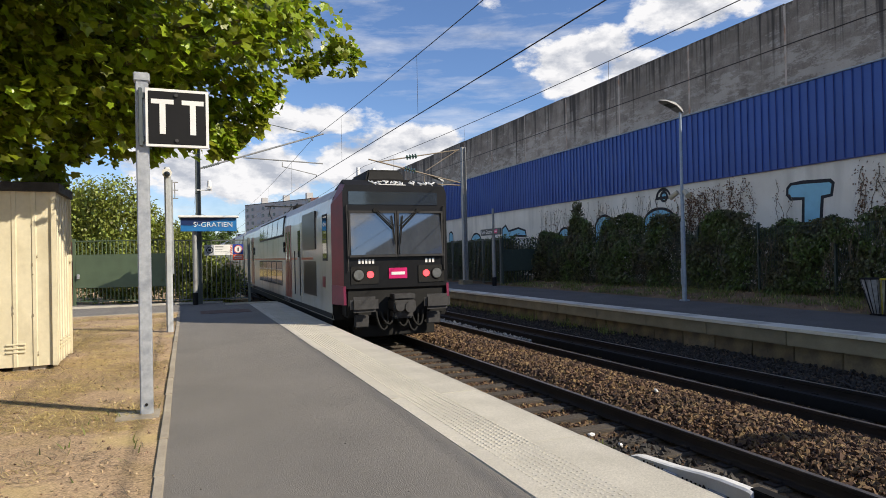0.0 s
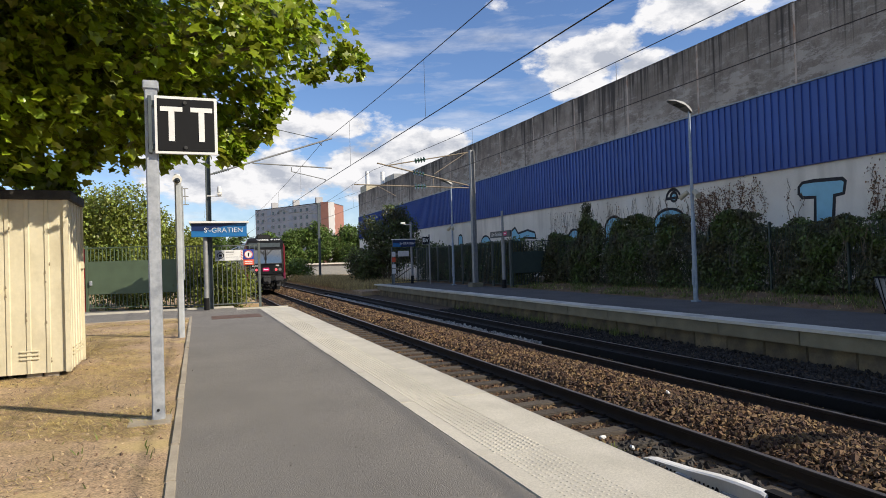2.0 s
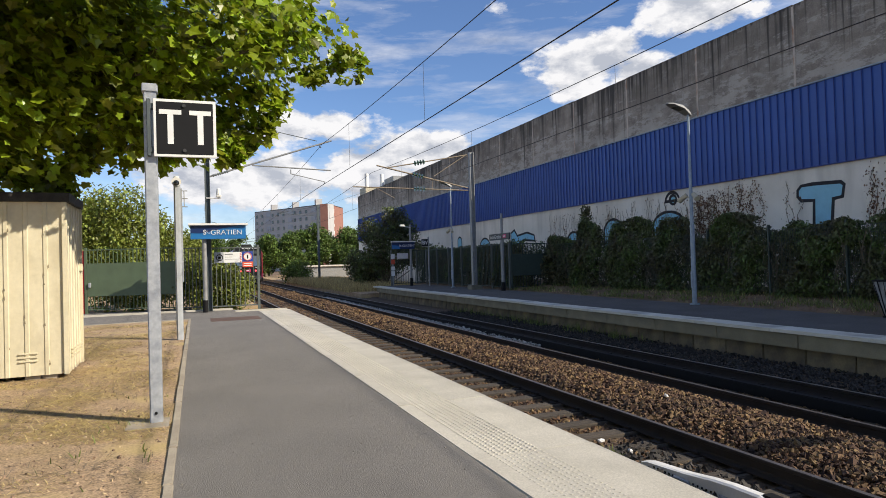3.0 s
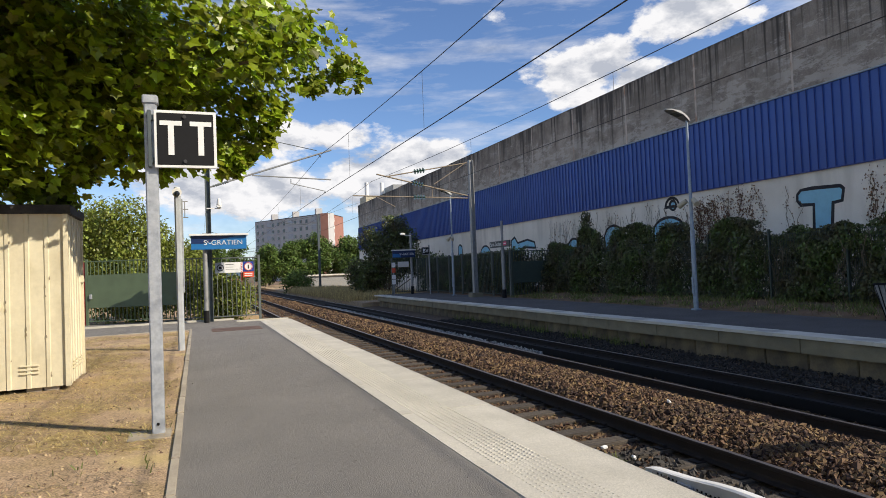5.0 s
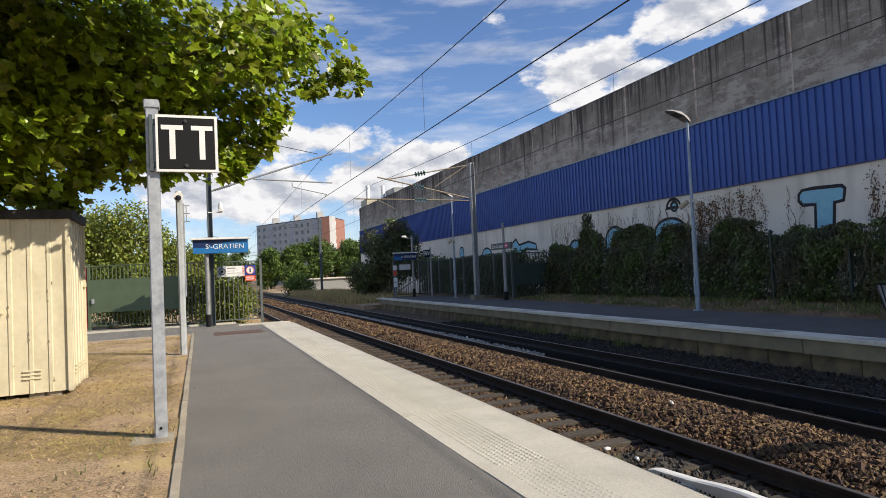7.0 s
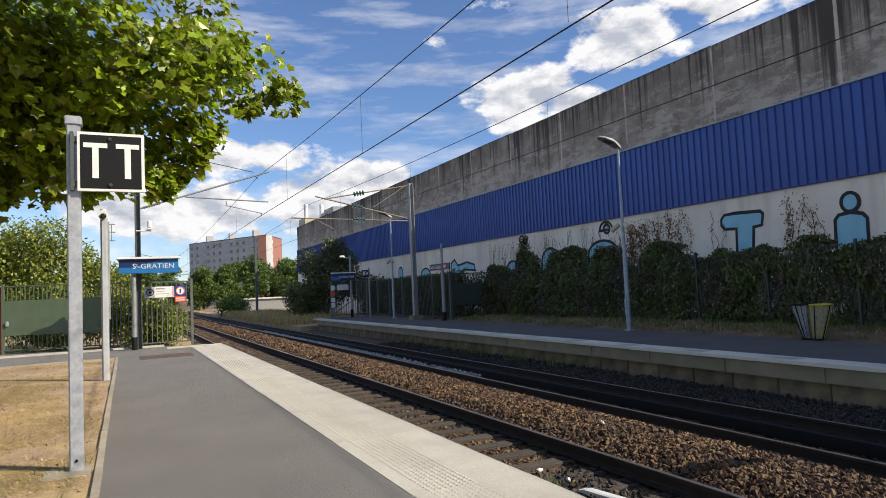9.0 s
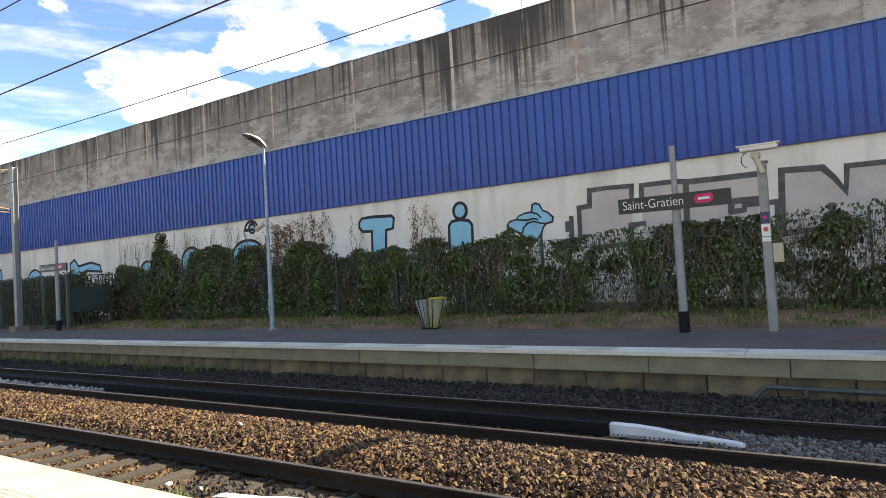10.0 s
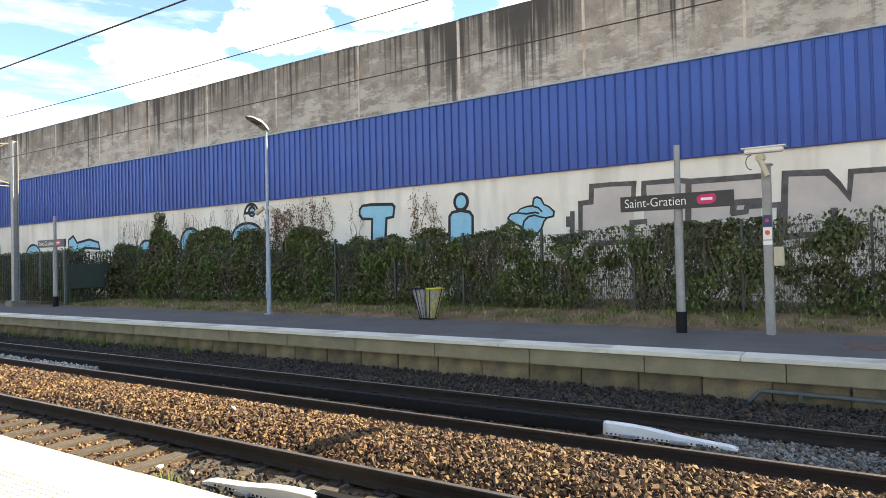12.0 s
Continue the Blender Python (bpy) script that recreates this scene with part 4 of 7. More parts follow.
ml = thing("catenary_mast", "dark steel line mast with a sloping bracket arm over the track", "catenary mast", "catenary masts")
bm = bmesh.new()
MX, MY = 0.42, 24.05
beam(bm, MX, MY, 0.09, 0.1, 0.01, 7.6)
part("post", bm, POLEDARK, ml, "dark steel beam post")
arms = (("bracket_arm", (0.5, 4.78), (4.9, 6.24), 0.032, POLEGREY), ("registration_arm", (1.96, 5.22), (4.85, 5.1), 0.024, POLEGREY), ("drop_arm", (3.35, 5.1), (3.35, 4.93), 0.018, POLEGREY),
        ("steady_arm", (3.35, 4.94), (4.62, 4.66), 0.016, POLEGREY), ("tie_rod", (0.5, 6.95), (4.35, 6.2), 0.014, POLEDARK))
for n, (xa, za), (xb, zb), r, mt in arms:
    bm = bmesh.new()
    tube(bm, (xa, MY, za), (xb, MY, zb), r, seg=10)
    part(n, bm, mt, ml)
bm = bmesh.new()
insulator(bm, (0.6, MY, 4.81), (1.15, MY, 4.99), 7, 0.055)
part("insulator", bm, POLEDARK, ml, "ribbed insulator")
bm = bmesh.new()
tube(bm, (4.62, MY, 4.66), (4.55, MY, 4.55), 0.012, seg=6)
tube(bm, (4.4, MY, 6.07), (4.5, MY, 5.95), 0.02, seg=6)
part("wire_clamp", bm, POLEDARK, ml)
vc = part("camera_bracket", tube(bmesh.new(), (MX - 0.05, MY - 0.12, 4.0), (MX + 0.45, MY - 0.12, 4.0), 0.02, seg=8), PLASTER, ml)
bm = bmesh.new()
box(bm, MX + 0.28, MX + 0.46, MY - 0.2, MY - 0.04, 4.03, 4.12, 0.02)
tube(bm, (MX + 0.37, MY - 0.12, 4.12), (MX + 0.37, MY - 0.12, 4.3), 0.09, 0.07, seg=14)
ball(bm, (MX + 0.37, MY - 0.12, 4.3), 0.07)
part("dome_camera", bm, PLASTER, vc, "white dome camera", smooth=True)

mr = thing("catenary_mast", "grey steel line mast with insulated bracket arms", "catenary mast", "catenary masts")
RX, RY = 13.5, 30.4
bm = bmesh.new()
beam(bm, RX, RY, 0.11, 0.12, 0.012, 7.15)
part("post", bm, POLEGREY, mr, "grey steel beam post")
bm = bmesh.new()
box(bm, RX - 0.3, RX + 0.3, RY - 0.3, RY + 0.3, -0.05, 0.22, 0.03)
part("footing", bm, BEAM, mr, "concrete mast footing")
for n, (xa, za), (xb, zb), r in (("top_tube", (8.85, 6.22), (13.3, 7.02), 0.03), ("diagonal_tube", (8.4, 6.34), (13.3, 5.28), 0.035), ("bottom_tube", (7.2, 5.27), (13.3, 5.16), 0.03),
                                 ("strut", (11.4, 5.86), (13.2, 7.0), 0.02), ("steady_arm", (8.4, 5.2), (9.3, 4.72), 0.015), ("hanger_tube", (11.35, 5.75), (11.3, 5.2), 0.018)):
    bm = bmesh.new()
    tube(bm, (xa, RY, za), (xb, RY, zb), r, seg=10)
    part(n, bm, BROWNTUBE, mr)
for a, b in (((10.35, 6.49), (10.95, 6.6)), ((10.25, 5.95), (10.85, 5.82)), ((10.3, 5.215), (10.95, 5.2))):
    bm = bmesh.new()
    insulator(bm, (a[0], RY, a[1]), (b[0], RY, b[1]), 4, 0.14)
    part("insulator", bm, INSULATOR, mr, "green glass insulator", smooth=False)


# farther masts along the line
def plain_mast(x, y, h, arm):
    m = thing("catenary_mast", "distant dark line mast beside the tracks", "catenary mast", "catenary masts")
    bm = bmesh.new()
    box(bm, x - 0.12, x + 0.12, y - 0.12, y + 0.12, -0.85, h, 0.02)
    part("post", bm, POLEDARK, m)
    bm = bmesh.new()
    tube(bm, (x, y, h - 1.2), (x + arm, y, h - 0.9), 0.035, seg=8)
    tube(bm, (x, y, h - 0.1), (x + arm, y, h - 0.85), 0.025, seg=8)
    part("bracket_arm", bm, POLEDARK, m)
    return m


plain_mast(12.9, 72, 8.2, -4.3)
plain_mast(1.2, 78, 7.0, 3.2)
plain_mast(12.6, 135, 7.6, -4.0)

# ---- overhead wires ----
def wire(name, pts, r, label, group="overhead wires"):
    bm = bmesh.new()
    rings = []
    for a in pts:
        vert = abs(pts[0][2] - pts[-1][2]) > abs(pts[0][1] - pts[-1][1])
        rings.append([bm.verts.new((a[0] + r * math.cos(k * math.pi / 3), a[1] + (r * math.sin(k * math.pi / 3) if vert else 0), a[2] + (0 if vert else r * math.sin(k * math.pi / 3)))) for k in range(6)])
    for p, q in zip(rings, rings[1:]):
        for k in range(6):
            bm.faces.new((p[k], p[(k + 1) % 6], q[(k + 1) % 6], q[k]))
    return tagged(link(name, bm, WIRE), label, "wire", group)


def catenary(cx, masts, sag, top, low, stagger, thick):
    for (ya, yb) in zip(masts, masts[1:]):
        pts, n = [], 14
        for i in range(n + 1):
            u = i / n
            pts.append((cx, ya + (yb - ya) * u, top - sag * 4 * u * (1 - u)))
        wire("messenger_wire", pts, 0.0085, "dark messenger wire sagging between the masts")
        m = 6
        for i in range(1, m + 1):
            u = (i - 0.35) / (m + 0.3)
            y = ya + (yb - ya) * u
            wire("dropper", [(cx, y, top - sag * 4 * u * (1 - u)), (cx, y, low)], 0.004, "thin vertical dropper wire between two line wires", "droppers")
    wire("contact_wire", [(cx + stagger, masts[0], low), (cx - 0.08, masts[1], low), (cx + 0.1, masts[2], low), (cx, masts[-1], low)], thick, "taut dark contact wire over the track")


catenary(TRACK_A, (-20, 24.05, 78, 140), 0.46, 6.08, 4.5, 0.32, 0.0095)
catenary(TRACK_B, (-16, 30.4, 72, 135), 0.52, 5.98, 4.48, 0.0, 0.008)
wire("feeder_wire", [(0.6, 24.05, 6.95), (0.9, 78, 7.0)], 0.008, "thin dark feeder wire running along the line")
wire("feeder_wire", [(13.3, 30.4, 6.9), (12.9, 72, 7.9)], 0.008, "thin dark feeder wire running along the line")


# ---- lamps, signs and bin on the opposite platform ----
def lamp_post(x, y, h, label, cams):
    lp = thing("street_lamp", label, "street lamp", "lamps on the opposite platform", (x, y, 0))
    bm = bmesh.new()
    tube(bm, (0, 0, 0), (0, 0, 2.4), 0.072, 0.066, seg=14)
    tube(bm, (0, 0, 2.4), (0, 0, h), 0.052, 0.036, seg=14)
    part("post", bm, POLEBLUE, lp, "blue grey tapered pole", smooth=True)
    bm = bmesh.new()
    box(bm, -0.11, 0.11, -0.11, 0.11, 0.0, 0.05, 0.01)
    part("base_plate", bm, POLEBLUE, lp)
    bm = bmesh.new()
    rows = []
    for t, w, z, th in ((-0.78, 0.06, 0.24, 0.02), (-0.62, 0.16, 0.21, 0.06), (-0.28, 0.18, 0.1, 0.12), (-0.03, 0.12, -0.04, 0.14), (0.08, 0.06, -0.07, 0.1)):
        rows.append([bm.verts.new((t, -w, h + z)), bm.verts.new((t, -w * 0.6, h + z + th)), bm.verts.new((t, w * 0.6, h + z + th)), bm.verts.new((t, w, h + z))])
    for a, b in zip(rows, rows[1:]):
        for k in range(3):
            bm.faces.new((a[k], a[k + 1], b[k + 1], b[k]))
        bm.faces.new((a[3], a[0], b[0], b[3]))
    bm.faces.new(rows[0])
    bm.faces.new(rows[-1][::-1])
    hd = part("head", bm, POLEGREY, lp, "curved grey lamp head, unlit", smooth=True)
    bm = bmesh.new()
    box(bm, -0.55, -0.25, -0.1, 0.1, 0.0, 0.012)
    bmesh.ops.rotate(bm, verts=bm.verts, cent=(-0.3, 0, 0), matrix=Matrix.Rotation(radians(15), 3, "Y"))
    bmesh.ops.translate(bm, verts=bm.verts, vec=(0, 0, h + 0.085))
    part("lens", bm, T_LAMP, hd)
    bm = bmesh.new()
    box(bm, -0.092, -0.07, -0.04, 0.04, 0.5, 1.0, 0.004)
    part("access_door", bm, POLEBLUE, lp)
    for s in cams:
        bm = bmesh.new()
        tube(bm, (0, s * 0.08, 3.22), (0, s * 0.2, 3.28), 0.018, seg=8)
        tube(bm, (-0.03, s * 0.14, 3.3), (-0.12, s * 0.38, 3.14), 0.07, 0.085, seg=14)
        part("loudspeaker", bm, BEIGEBOX, lp, "cream horn loudspeaker", smooth=True)
    return lp


lamp_post(13.89, 15.1, 5.75, "slim blue grey lamp post with a curved unlit head", (1, -1))
lamp_post(13.5, 33.4, 5.75, "slim lamp post with an unlit head before a shaded fence", (1, -1))
lamp_post(13.67, -1.25, 5.75, "lamp post carrying two cream loudspeakers", (1, -1))


def name_board(x, y, label):
    nb = thing("platform_name_board", label, "station sign", "dark platform name boards", (x, y, 0))
    bm = bmesh.new()
    tube(bm, (0, 0, 0), (0, 0, 2.5), 0.085, seg=16)
    part("post", bm, POLEGREY, nb, "grey round post", smooth=True)
    bm = bmesh.new()
    tube(bm, (0, 0, 2.4), (0, 0, 3.75), 0.06, seg=16)
    part("upper_post", bm, POLEGREY, nb, smooth=True)
    bm = bmesh.new()
    tube(bm, (0, 0, 0), (0, 0, 0.42), 0.105, seg=16)
    part("sleeve", bm, BLACK, nb, "black base sleeve")
    bm = bmesh.new()
    box(bm, -0.15, -0.09, -1.05, 1.12, 2.46, 2.77, 0.006)
    bd = part("board", bm, SIGNDARK, nb, "anthracite name board")
    text_mesh("lettering", "Saint-Gratien", 0.26, WHITE, bd, facing(-0.155, 0.42, 2.615, -90), "white station name lettering", 1.2, -0.002)
    bm = bmesh.new()
    sheet(bm, [(-0.153, -0.4, 2.55), (-0.153, -0.38, 2.66), (-0.153, -0.45, 2.71), (-0.153, -0.7, 2.72), (-0.153, -0.74, 2.66), (-0.153, -0.72, 2.57), (-0.153, -0.65, 2.53), (-0.153, -0.45, 2.53)], (-0.004, 0, 0))
    lg = part("logo_panel", bm, T_LOGO, bd, "small magenta logo plate")
    bm = bmesh.new()
    box(bm, -0.161, -0.156, -0.67, -0.46, 2.6, 2.65)
    part("logo_mark", bm, WHITE, bd)
    return nb


name_board(13.5, 2.84, "dark station name board on a round grey post")
name_board(13.84, 27.75, "small distant name board on a grey post before a fence")

cc = thing("camera_mast", "grey square mast with a long white camera housing", "camera pole")
bm = bmesh.new()
box(bm, 13.58, 13.74, 1.18, 1.34, 0, 3.22, 0.02)
part("post", bm, POLEGREY, cc)
bm = bmesh.new()
box(bm, 13.55, 13.77, 1.15, 1.37, 3.2, 3.23, 0.006)
part("cap", bm, POLEGREY, cc)
bm = bmesh.new()
box(bm, 13.45, 13.65, 1.26, 1.42, 3.28, 3.4, 0.02)
tube(bm, (13.5, 1.34, 3.3), (13.46, 1.22, 2.98), 0.05, seg=12)
part("pan_head", bm, BEIGEBOX, cc, "grey pan head")
bm = bmesh.new()
box(bm, 13.42, 13.62, 0.95, 1.6, 3.43, 3.52, 0.02)
box(bm, 13.4, 13.64, 0.9, 1.66, 3.515, 3.54, 0.008)
part("housing", bm, PLASTER, cc, "white camera housing with a sun shield")
bm = bmesh.new()
prev = None
for i in range(9):
    a = math.pi * i / 8
    q = Vector((13.45, 1.48 + 0.1 * math.sin(a), 3.26 + 0.14 * math.cos(a)))
    if prev:
        tube(bm, prev, q, 0.008, seg=6)
    prev = q
part("cable", bm, BLACK, cc)
for z0, z1, mt, lb in ((2.04, 2.26, SIGNNAVY, "navy pictogram sticker"), (1.8, 2.03, WHITE, "white pictogram sticker"), (1.7, 1.78, WHITE, "")):
    bm = bmesh.new()
    box(bm, 13.572, 13.58, 1.185, 1.335, z0, z1)
    part("sticker", bm, mt, cc, lb)
for r0, zc, mt in ((0.035, 2.16, T_LOGO), (0.045, 1.93, ORANGE)):
    bm = bmesh.new()
    tube(bm, (13.566, 1.26, zc), (13.573, 1.26, zc), r0, seg=16)
    part("pictogram", bm, mt, cc)
bm = bmesh.new()
box(bm, 13.6, 13.72, 1.0, 1.175, 1.3, 1.66, 0.012)
part("junction_box", bm, BEIGEBOX, cc, "beige junction box")


def sack_bin():
    b = thing("litter_bin", "twin wire litter bin with a grey and a yellow-rimmed bag", "litter bin", at=(14.2, 9.42, 0.01))
    for s, mt, rim in ((1, "g", BLACK), (-1, "y", None)):
        bm = bmesh.new()
        ring = []
        for z, cy, rad in ((0.03, 0.12, 0.085), (0.16, 0.142, 0.118), (0.34, 0.165, 0.15), (0.52, 0.19, 0.176), (0.68, 0.212, 0.2), (0.79, 0.225, 0.212)):
            row = []
            for i in range(28):
                a = 2 * math.pi * i / 28
                q = rad * (1 + 0.16 * noise.noise((3 * math.cos(a) + s * 7, 3 * math.sin(a), z * 4)))
                row.append(bm.verts.new((q * math.cos(a), s * cy + q * math.sin(a), z)))
            ring.append(row)
        for lo, hi in zip(ring, ring[1:]):
            for i in range(28):
                bm.faces.new((lo[i], lo[(i + 1) % 28], hi[(i + 1) % 28], hi[i]))
        bm.faces.new(ring[0][::-1])
        part("bag", bm, BAG_GREY if s > 0 else BAG_CLEAR, b, "grey plastic bag" if s > 0 else "translucent bag with yellow stripes")
        bm = bmesh.new()
        prev = None
        for i in range(21):
            a = 2 * math.pi * i / 20
            q = Vector((0.225 * math.cos(a), s * 0.232 + 0.225 * math.sin(a), 0.8))
            if prev:
                tube(bm, prev, q, 0.016, seg=6)
            prev = q
        part("rim", bm, BLACK if s > 0 else YELLOW, b, "black rim" if s > 0 else "yellow rim")
        for i in range(12):
            a = 2 * math.pi * i / 12
            bm = bmesh.new()
            tube(bm, (0.11 * math.cos(a), s * 0.12 + 0.11 * math.sin(a), 0.02), (0.226 * math.cos(a), s * 0.232 + 0.226 * math.sin(a), 0.8), 0.006 if i % 3 else 0.012, seg=5)
            part("wire_rod", bm, BLACK if (s > 0 or i % 3 == 0) else YELLOW, b)
    bm = bmesh.new()
    box(bm, -0.12, 0.12, -0.22, 0.22, -0.01, 0.025, 0.01)
    part("foot", bm, BLACK, b, "black foot plate")
    return b


BAG_GREY = material("grey_plastic_bag", (0.32, 0.33, 0.34), 0.35, vary=0.15, scale=9, bump=0.4, fine=14)
BAG_CLEAR = material("pale_plastic_bag", (0.42, 0.42, 0.30), 0.3, vary=0.25, scale=9, bump=0.4, fine=14, stretch=(6, 6, 1))
YELLOW = material("yellow_paint", (0.62, 0.50, 0.03), 0.5, vary=0.1, bump=0.02)
sack_bin()

s2 = thing("station_name_sign", "small blue station name sign in the shade", "station sign", "station name signs")
bm = bmesh.new()
tube(bm, (12.75, 38.6, 0), (12.75, 38.6, 3.9), 0.07, seg=12)
part("pole", bm, POLEGREY, s2, smooth=True)
bm = bmesh.new()
tube(bm, (12.75, 38.6, 0), (12.75, 38.6, 0.5), 0.09, seg=12)
part("sleeve", bm, BLACK, s2, "black base sleeve")
pn = plate("panel", 11.45, 12.95, 38.38, 2.34, 2.78, SIGNNAVY, s2, "navy enamel panel", 0.08)
bm = bmesh.new()
sheet(bm, [(11.47, 38.376, 2.36), (12.0, 38.376, 2.36), (11.9, 38.376, 2.56), (11.47, 38.376, 2.6)], (0, -0.003, 0))
part("panel_swoosh", bm, SIGNBLUE, pn, "bright blue lower corner")
bm = bmesh.new()
box(bm, 11.4, 13.0, 38.28, 38.5, 2.78, 2.84, 0.01)
part("hood", bm, PLASTER, s2, "white hood")
letters_sign(pn, "St-GRATIEN", 12.4, 38.368, 2.55, 0.2, 0.95, 0)
bm = bmesh.new()
tube(bm, (12.75, 38.5, 3.72), (12.2, 38.5, 3.78), 0.02, seg=8)
box(bm, 12.05, 12.35, 38.42, 38.58, 3.78, 3.9, 0.02)
part("camera", bm, PLASTER, s2, "white camera on a short arm")

bv = thing("marker_post", "grey post with a black board lettered BV", "sign post")
bm = bmesh.new()
tube(bm, (13.5, 37.3, 0), (13.5, 37.3, 3.05), 0.05, seg=12)
part("post", bm, POLEGREY, bv, smooth=True)
plate("back_plate", 13.2, 13.5, 37.225, 2.6, 2.75, POLEGREY, bv)
bd = plate("board", 13.0, 13.48, 37.2, 2.44, 2.92, SIGNBLACK, bv, "black square board")
letters_sign(bd, "BV", 13.24, 37.192, 2.68, 0.34, 0.36, 0, bold=0.005)
for a in ((13.02, 13.46, 2.9, 2.912), (13.02, 13.46, 2.448, 2.46), (13.008, 13.02, 2.448, 2.912), (13.46, 13.472, 2.448, 2.912)):
    plate("border", a[0], a[1], 37.196, a[2], a[3], WHITE, bd, "", 0.01, 0)


# ---- fences ----
def bar_fence(name, a, b, h, label, mt, post_mt, step=0.125, rail_z=(0.12, None), panel=None, lift=0.06, category="fence", tops=True):
    """A fence of upright bars between two rails from a to b; panel: (from, to, low, high) of a sheet as shares of its length and metres."""
    a, b = Vector((*a, 0)), Vector((*b, 0))
    d = b - a
    fe = thing(name, label, category, "station fences")
    fe.matrix_world = Matrix.Translation(a) @ Matrix.Rotation(math.atan2(d.y, d.x), 4, "Z")
    n = max(2, round(d.length / step))
    bm = bmesh.new()
    box(bm, -0.012, 0.012, -0.012, 0.012, lift + 0.05, h - 0.02)
    me = None
    for i in range(1, n):
        if me is None:
            o = part("bar", bm, mt, fe)
            me = o.data
        else:
            o = new("bar", me)
            o.parent = fe
        o.location = (d.length * i / n, 0, 0)
    for z in (lift + 0.08, h - 0.04):
        bm = bmesh.new()
        box(bm, 0, d.length, -0.025, 0.025, z - 0.02, z + 0.02, 0.004)
        part("rail", bm, mt, fe)
    for x in (0, d.length):
        bm = bmesh.new()
        box(bm, x - 0.045, x + 0.045, -0.045, 0.045, -0.05, h + 0.05, 0.008)
        part("post", bm, post_mt, fe)
    if panel:
        u, w, z0, z1 = panel
        bm = bmesh.new()
        box(bm, d.length * u, d.length * w, -0.035, -0.015, z0, z1, 0.004)
        part("sheet_panel", bm, GREENPAINT, fe, "plain green sheet panel")
    return fe


gate = bar_fence("gate", (-3.75, 26.3), (-0.55, 25.2), 2.35, "green barred double gate with plain sheet panels", GREENPAINT, GREENPAINT, 0.14, panel=(0.015, 0.985, 0.62, 1.82), category="gate")
bm = bmesh.new()
box(bm, 0.12, 0.2, -0.1, -0.03, 0.95, 1.12, 0.01)
part("lock", bm, GALV, gate, "pale lock box")
bar_fence("fence", (-0.5, 24.75), (0.35, 24.4), 2.3, "dark barred fence beside a gate", FENCEGREY, FENCEGREY, 0.13)
fr = bar_fence("fence", (0.35, 24.35), (2.12, 24.3), 2.28, "grey green barred fence with shrubs behind it", FENCEGREY, FENCEGREY, 0.155)
wp = thing("warning_sign", "white notice and a blue and orange no-crossing sign on the fence", "sign")
info = plate("notice", 0.6, 1.55, 24.25, 1.7, 2.08, WHITE, wp, "white notice board")
plate("grey_field", 0.605, 0.92, 24.246, 1.705, 2.075, GALV, info, "", 0.008, 0)
bm = bmesh.new()
prev = None
for i in range(17):
    a = 2 * math.pi * i / 16
    q = Vector((0.78 + 0.11 * math.cos(a), 24.242, 1.89 + 0.11 * math.sin(a)))
    if prev:
        tube(bm, prev, q, 0.014, seg=5)
    prev = q
part("pictogram", bm, BLACK, info)
plate("pictogram_core", 0.73, 0.83, 24.24, 1.85, 1.93, BLACK, info, "", 0.008, 0)
for z, w, h in ((1.99, 0.28, 0.035), (1.9, 0.25, 0.014), (1.82, 0.42, 0.014)):
    plate("text_bar", 0.96, 0.96 + w, 24.244, z, z + h, POLEGREY, info, "", 0.007, 0)
for k in range(6):
    bm = bmesh.new()
    z = 1.71 + k * 0.06
    sheet(bm, [(1.48, 24.245, z), (1.54, 24.245, z + 0.03), (1.54, 24.245, z + 0.06), (1.48, 24.245, z + 0.03)], (0, -0.003, 0))
    part("hatch_stripe", bm, ORANGE, info)
nb = plate("blue_panel", 1.565, 1.93, 24.25, 1.73, 2.09, ROYAL, wp, "royal blue panel")
bm = bmesh.new()
tube(bm, (1.747, 24.243, 1.91), (1.747, 24.251, 1.91), 0.15, seg=24)
part("disc", bm, WHITE, nb, "white prohibition disc")
bm = bmesh.new()
prev = None
for i in range(25):
    a = 2 * math.pi * i / 24
    q = Vector((1.747 + 0.135 * math.cos(a), 24.24, 1.91 + 0.135 * math.sin(a)))
    if prev:
        tube(bm, prev, q, 0.012, seg=5)
    prev = q
part("ring", bm, ORANGE, nb, "red ring")
bm = bmesh.new()
box(bm, 1.725, 1.77, 24.236, 24.243, 1.83, 1.97, 0.003)
part("pictogram", bm, BLACK, nb)
ob = plate("orange_panel", 1.565, 1.93, 24.25, 1.52, 1.72, ORANGE, wp, "orange panel")
for z in (1.64, 1.57):
    plate("text_bar", 1.61, 1.88, 24.244, z, z + 0.03, WHITE, ob, "", 0.007, 0)

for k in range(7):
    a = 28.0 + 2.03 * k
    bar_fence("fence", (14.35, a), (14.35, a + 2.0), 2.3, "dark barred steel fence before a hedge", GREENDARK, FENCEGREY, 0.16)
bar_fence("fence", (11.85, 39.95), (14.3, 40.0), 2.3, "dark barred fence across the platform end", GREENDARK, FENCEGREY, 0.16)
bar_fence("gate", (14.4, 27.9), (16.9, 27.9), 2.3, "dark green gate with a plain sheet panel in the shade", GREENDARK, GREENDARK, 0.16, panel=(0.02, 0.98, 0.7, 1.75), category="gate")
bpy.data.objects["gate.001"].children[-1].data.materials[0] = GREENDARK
sn = thing("warning_sign", "pale notice and small pictogram plates on a fence", "sign")
plate("notice", 12.2, 12.95, 39.75, 1.75, 2.1, PLASTER, sn, "pale notice board")
plate("post", 11.86, 11.95, 39.78, 0, 2.1, POLEGREY, sn)
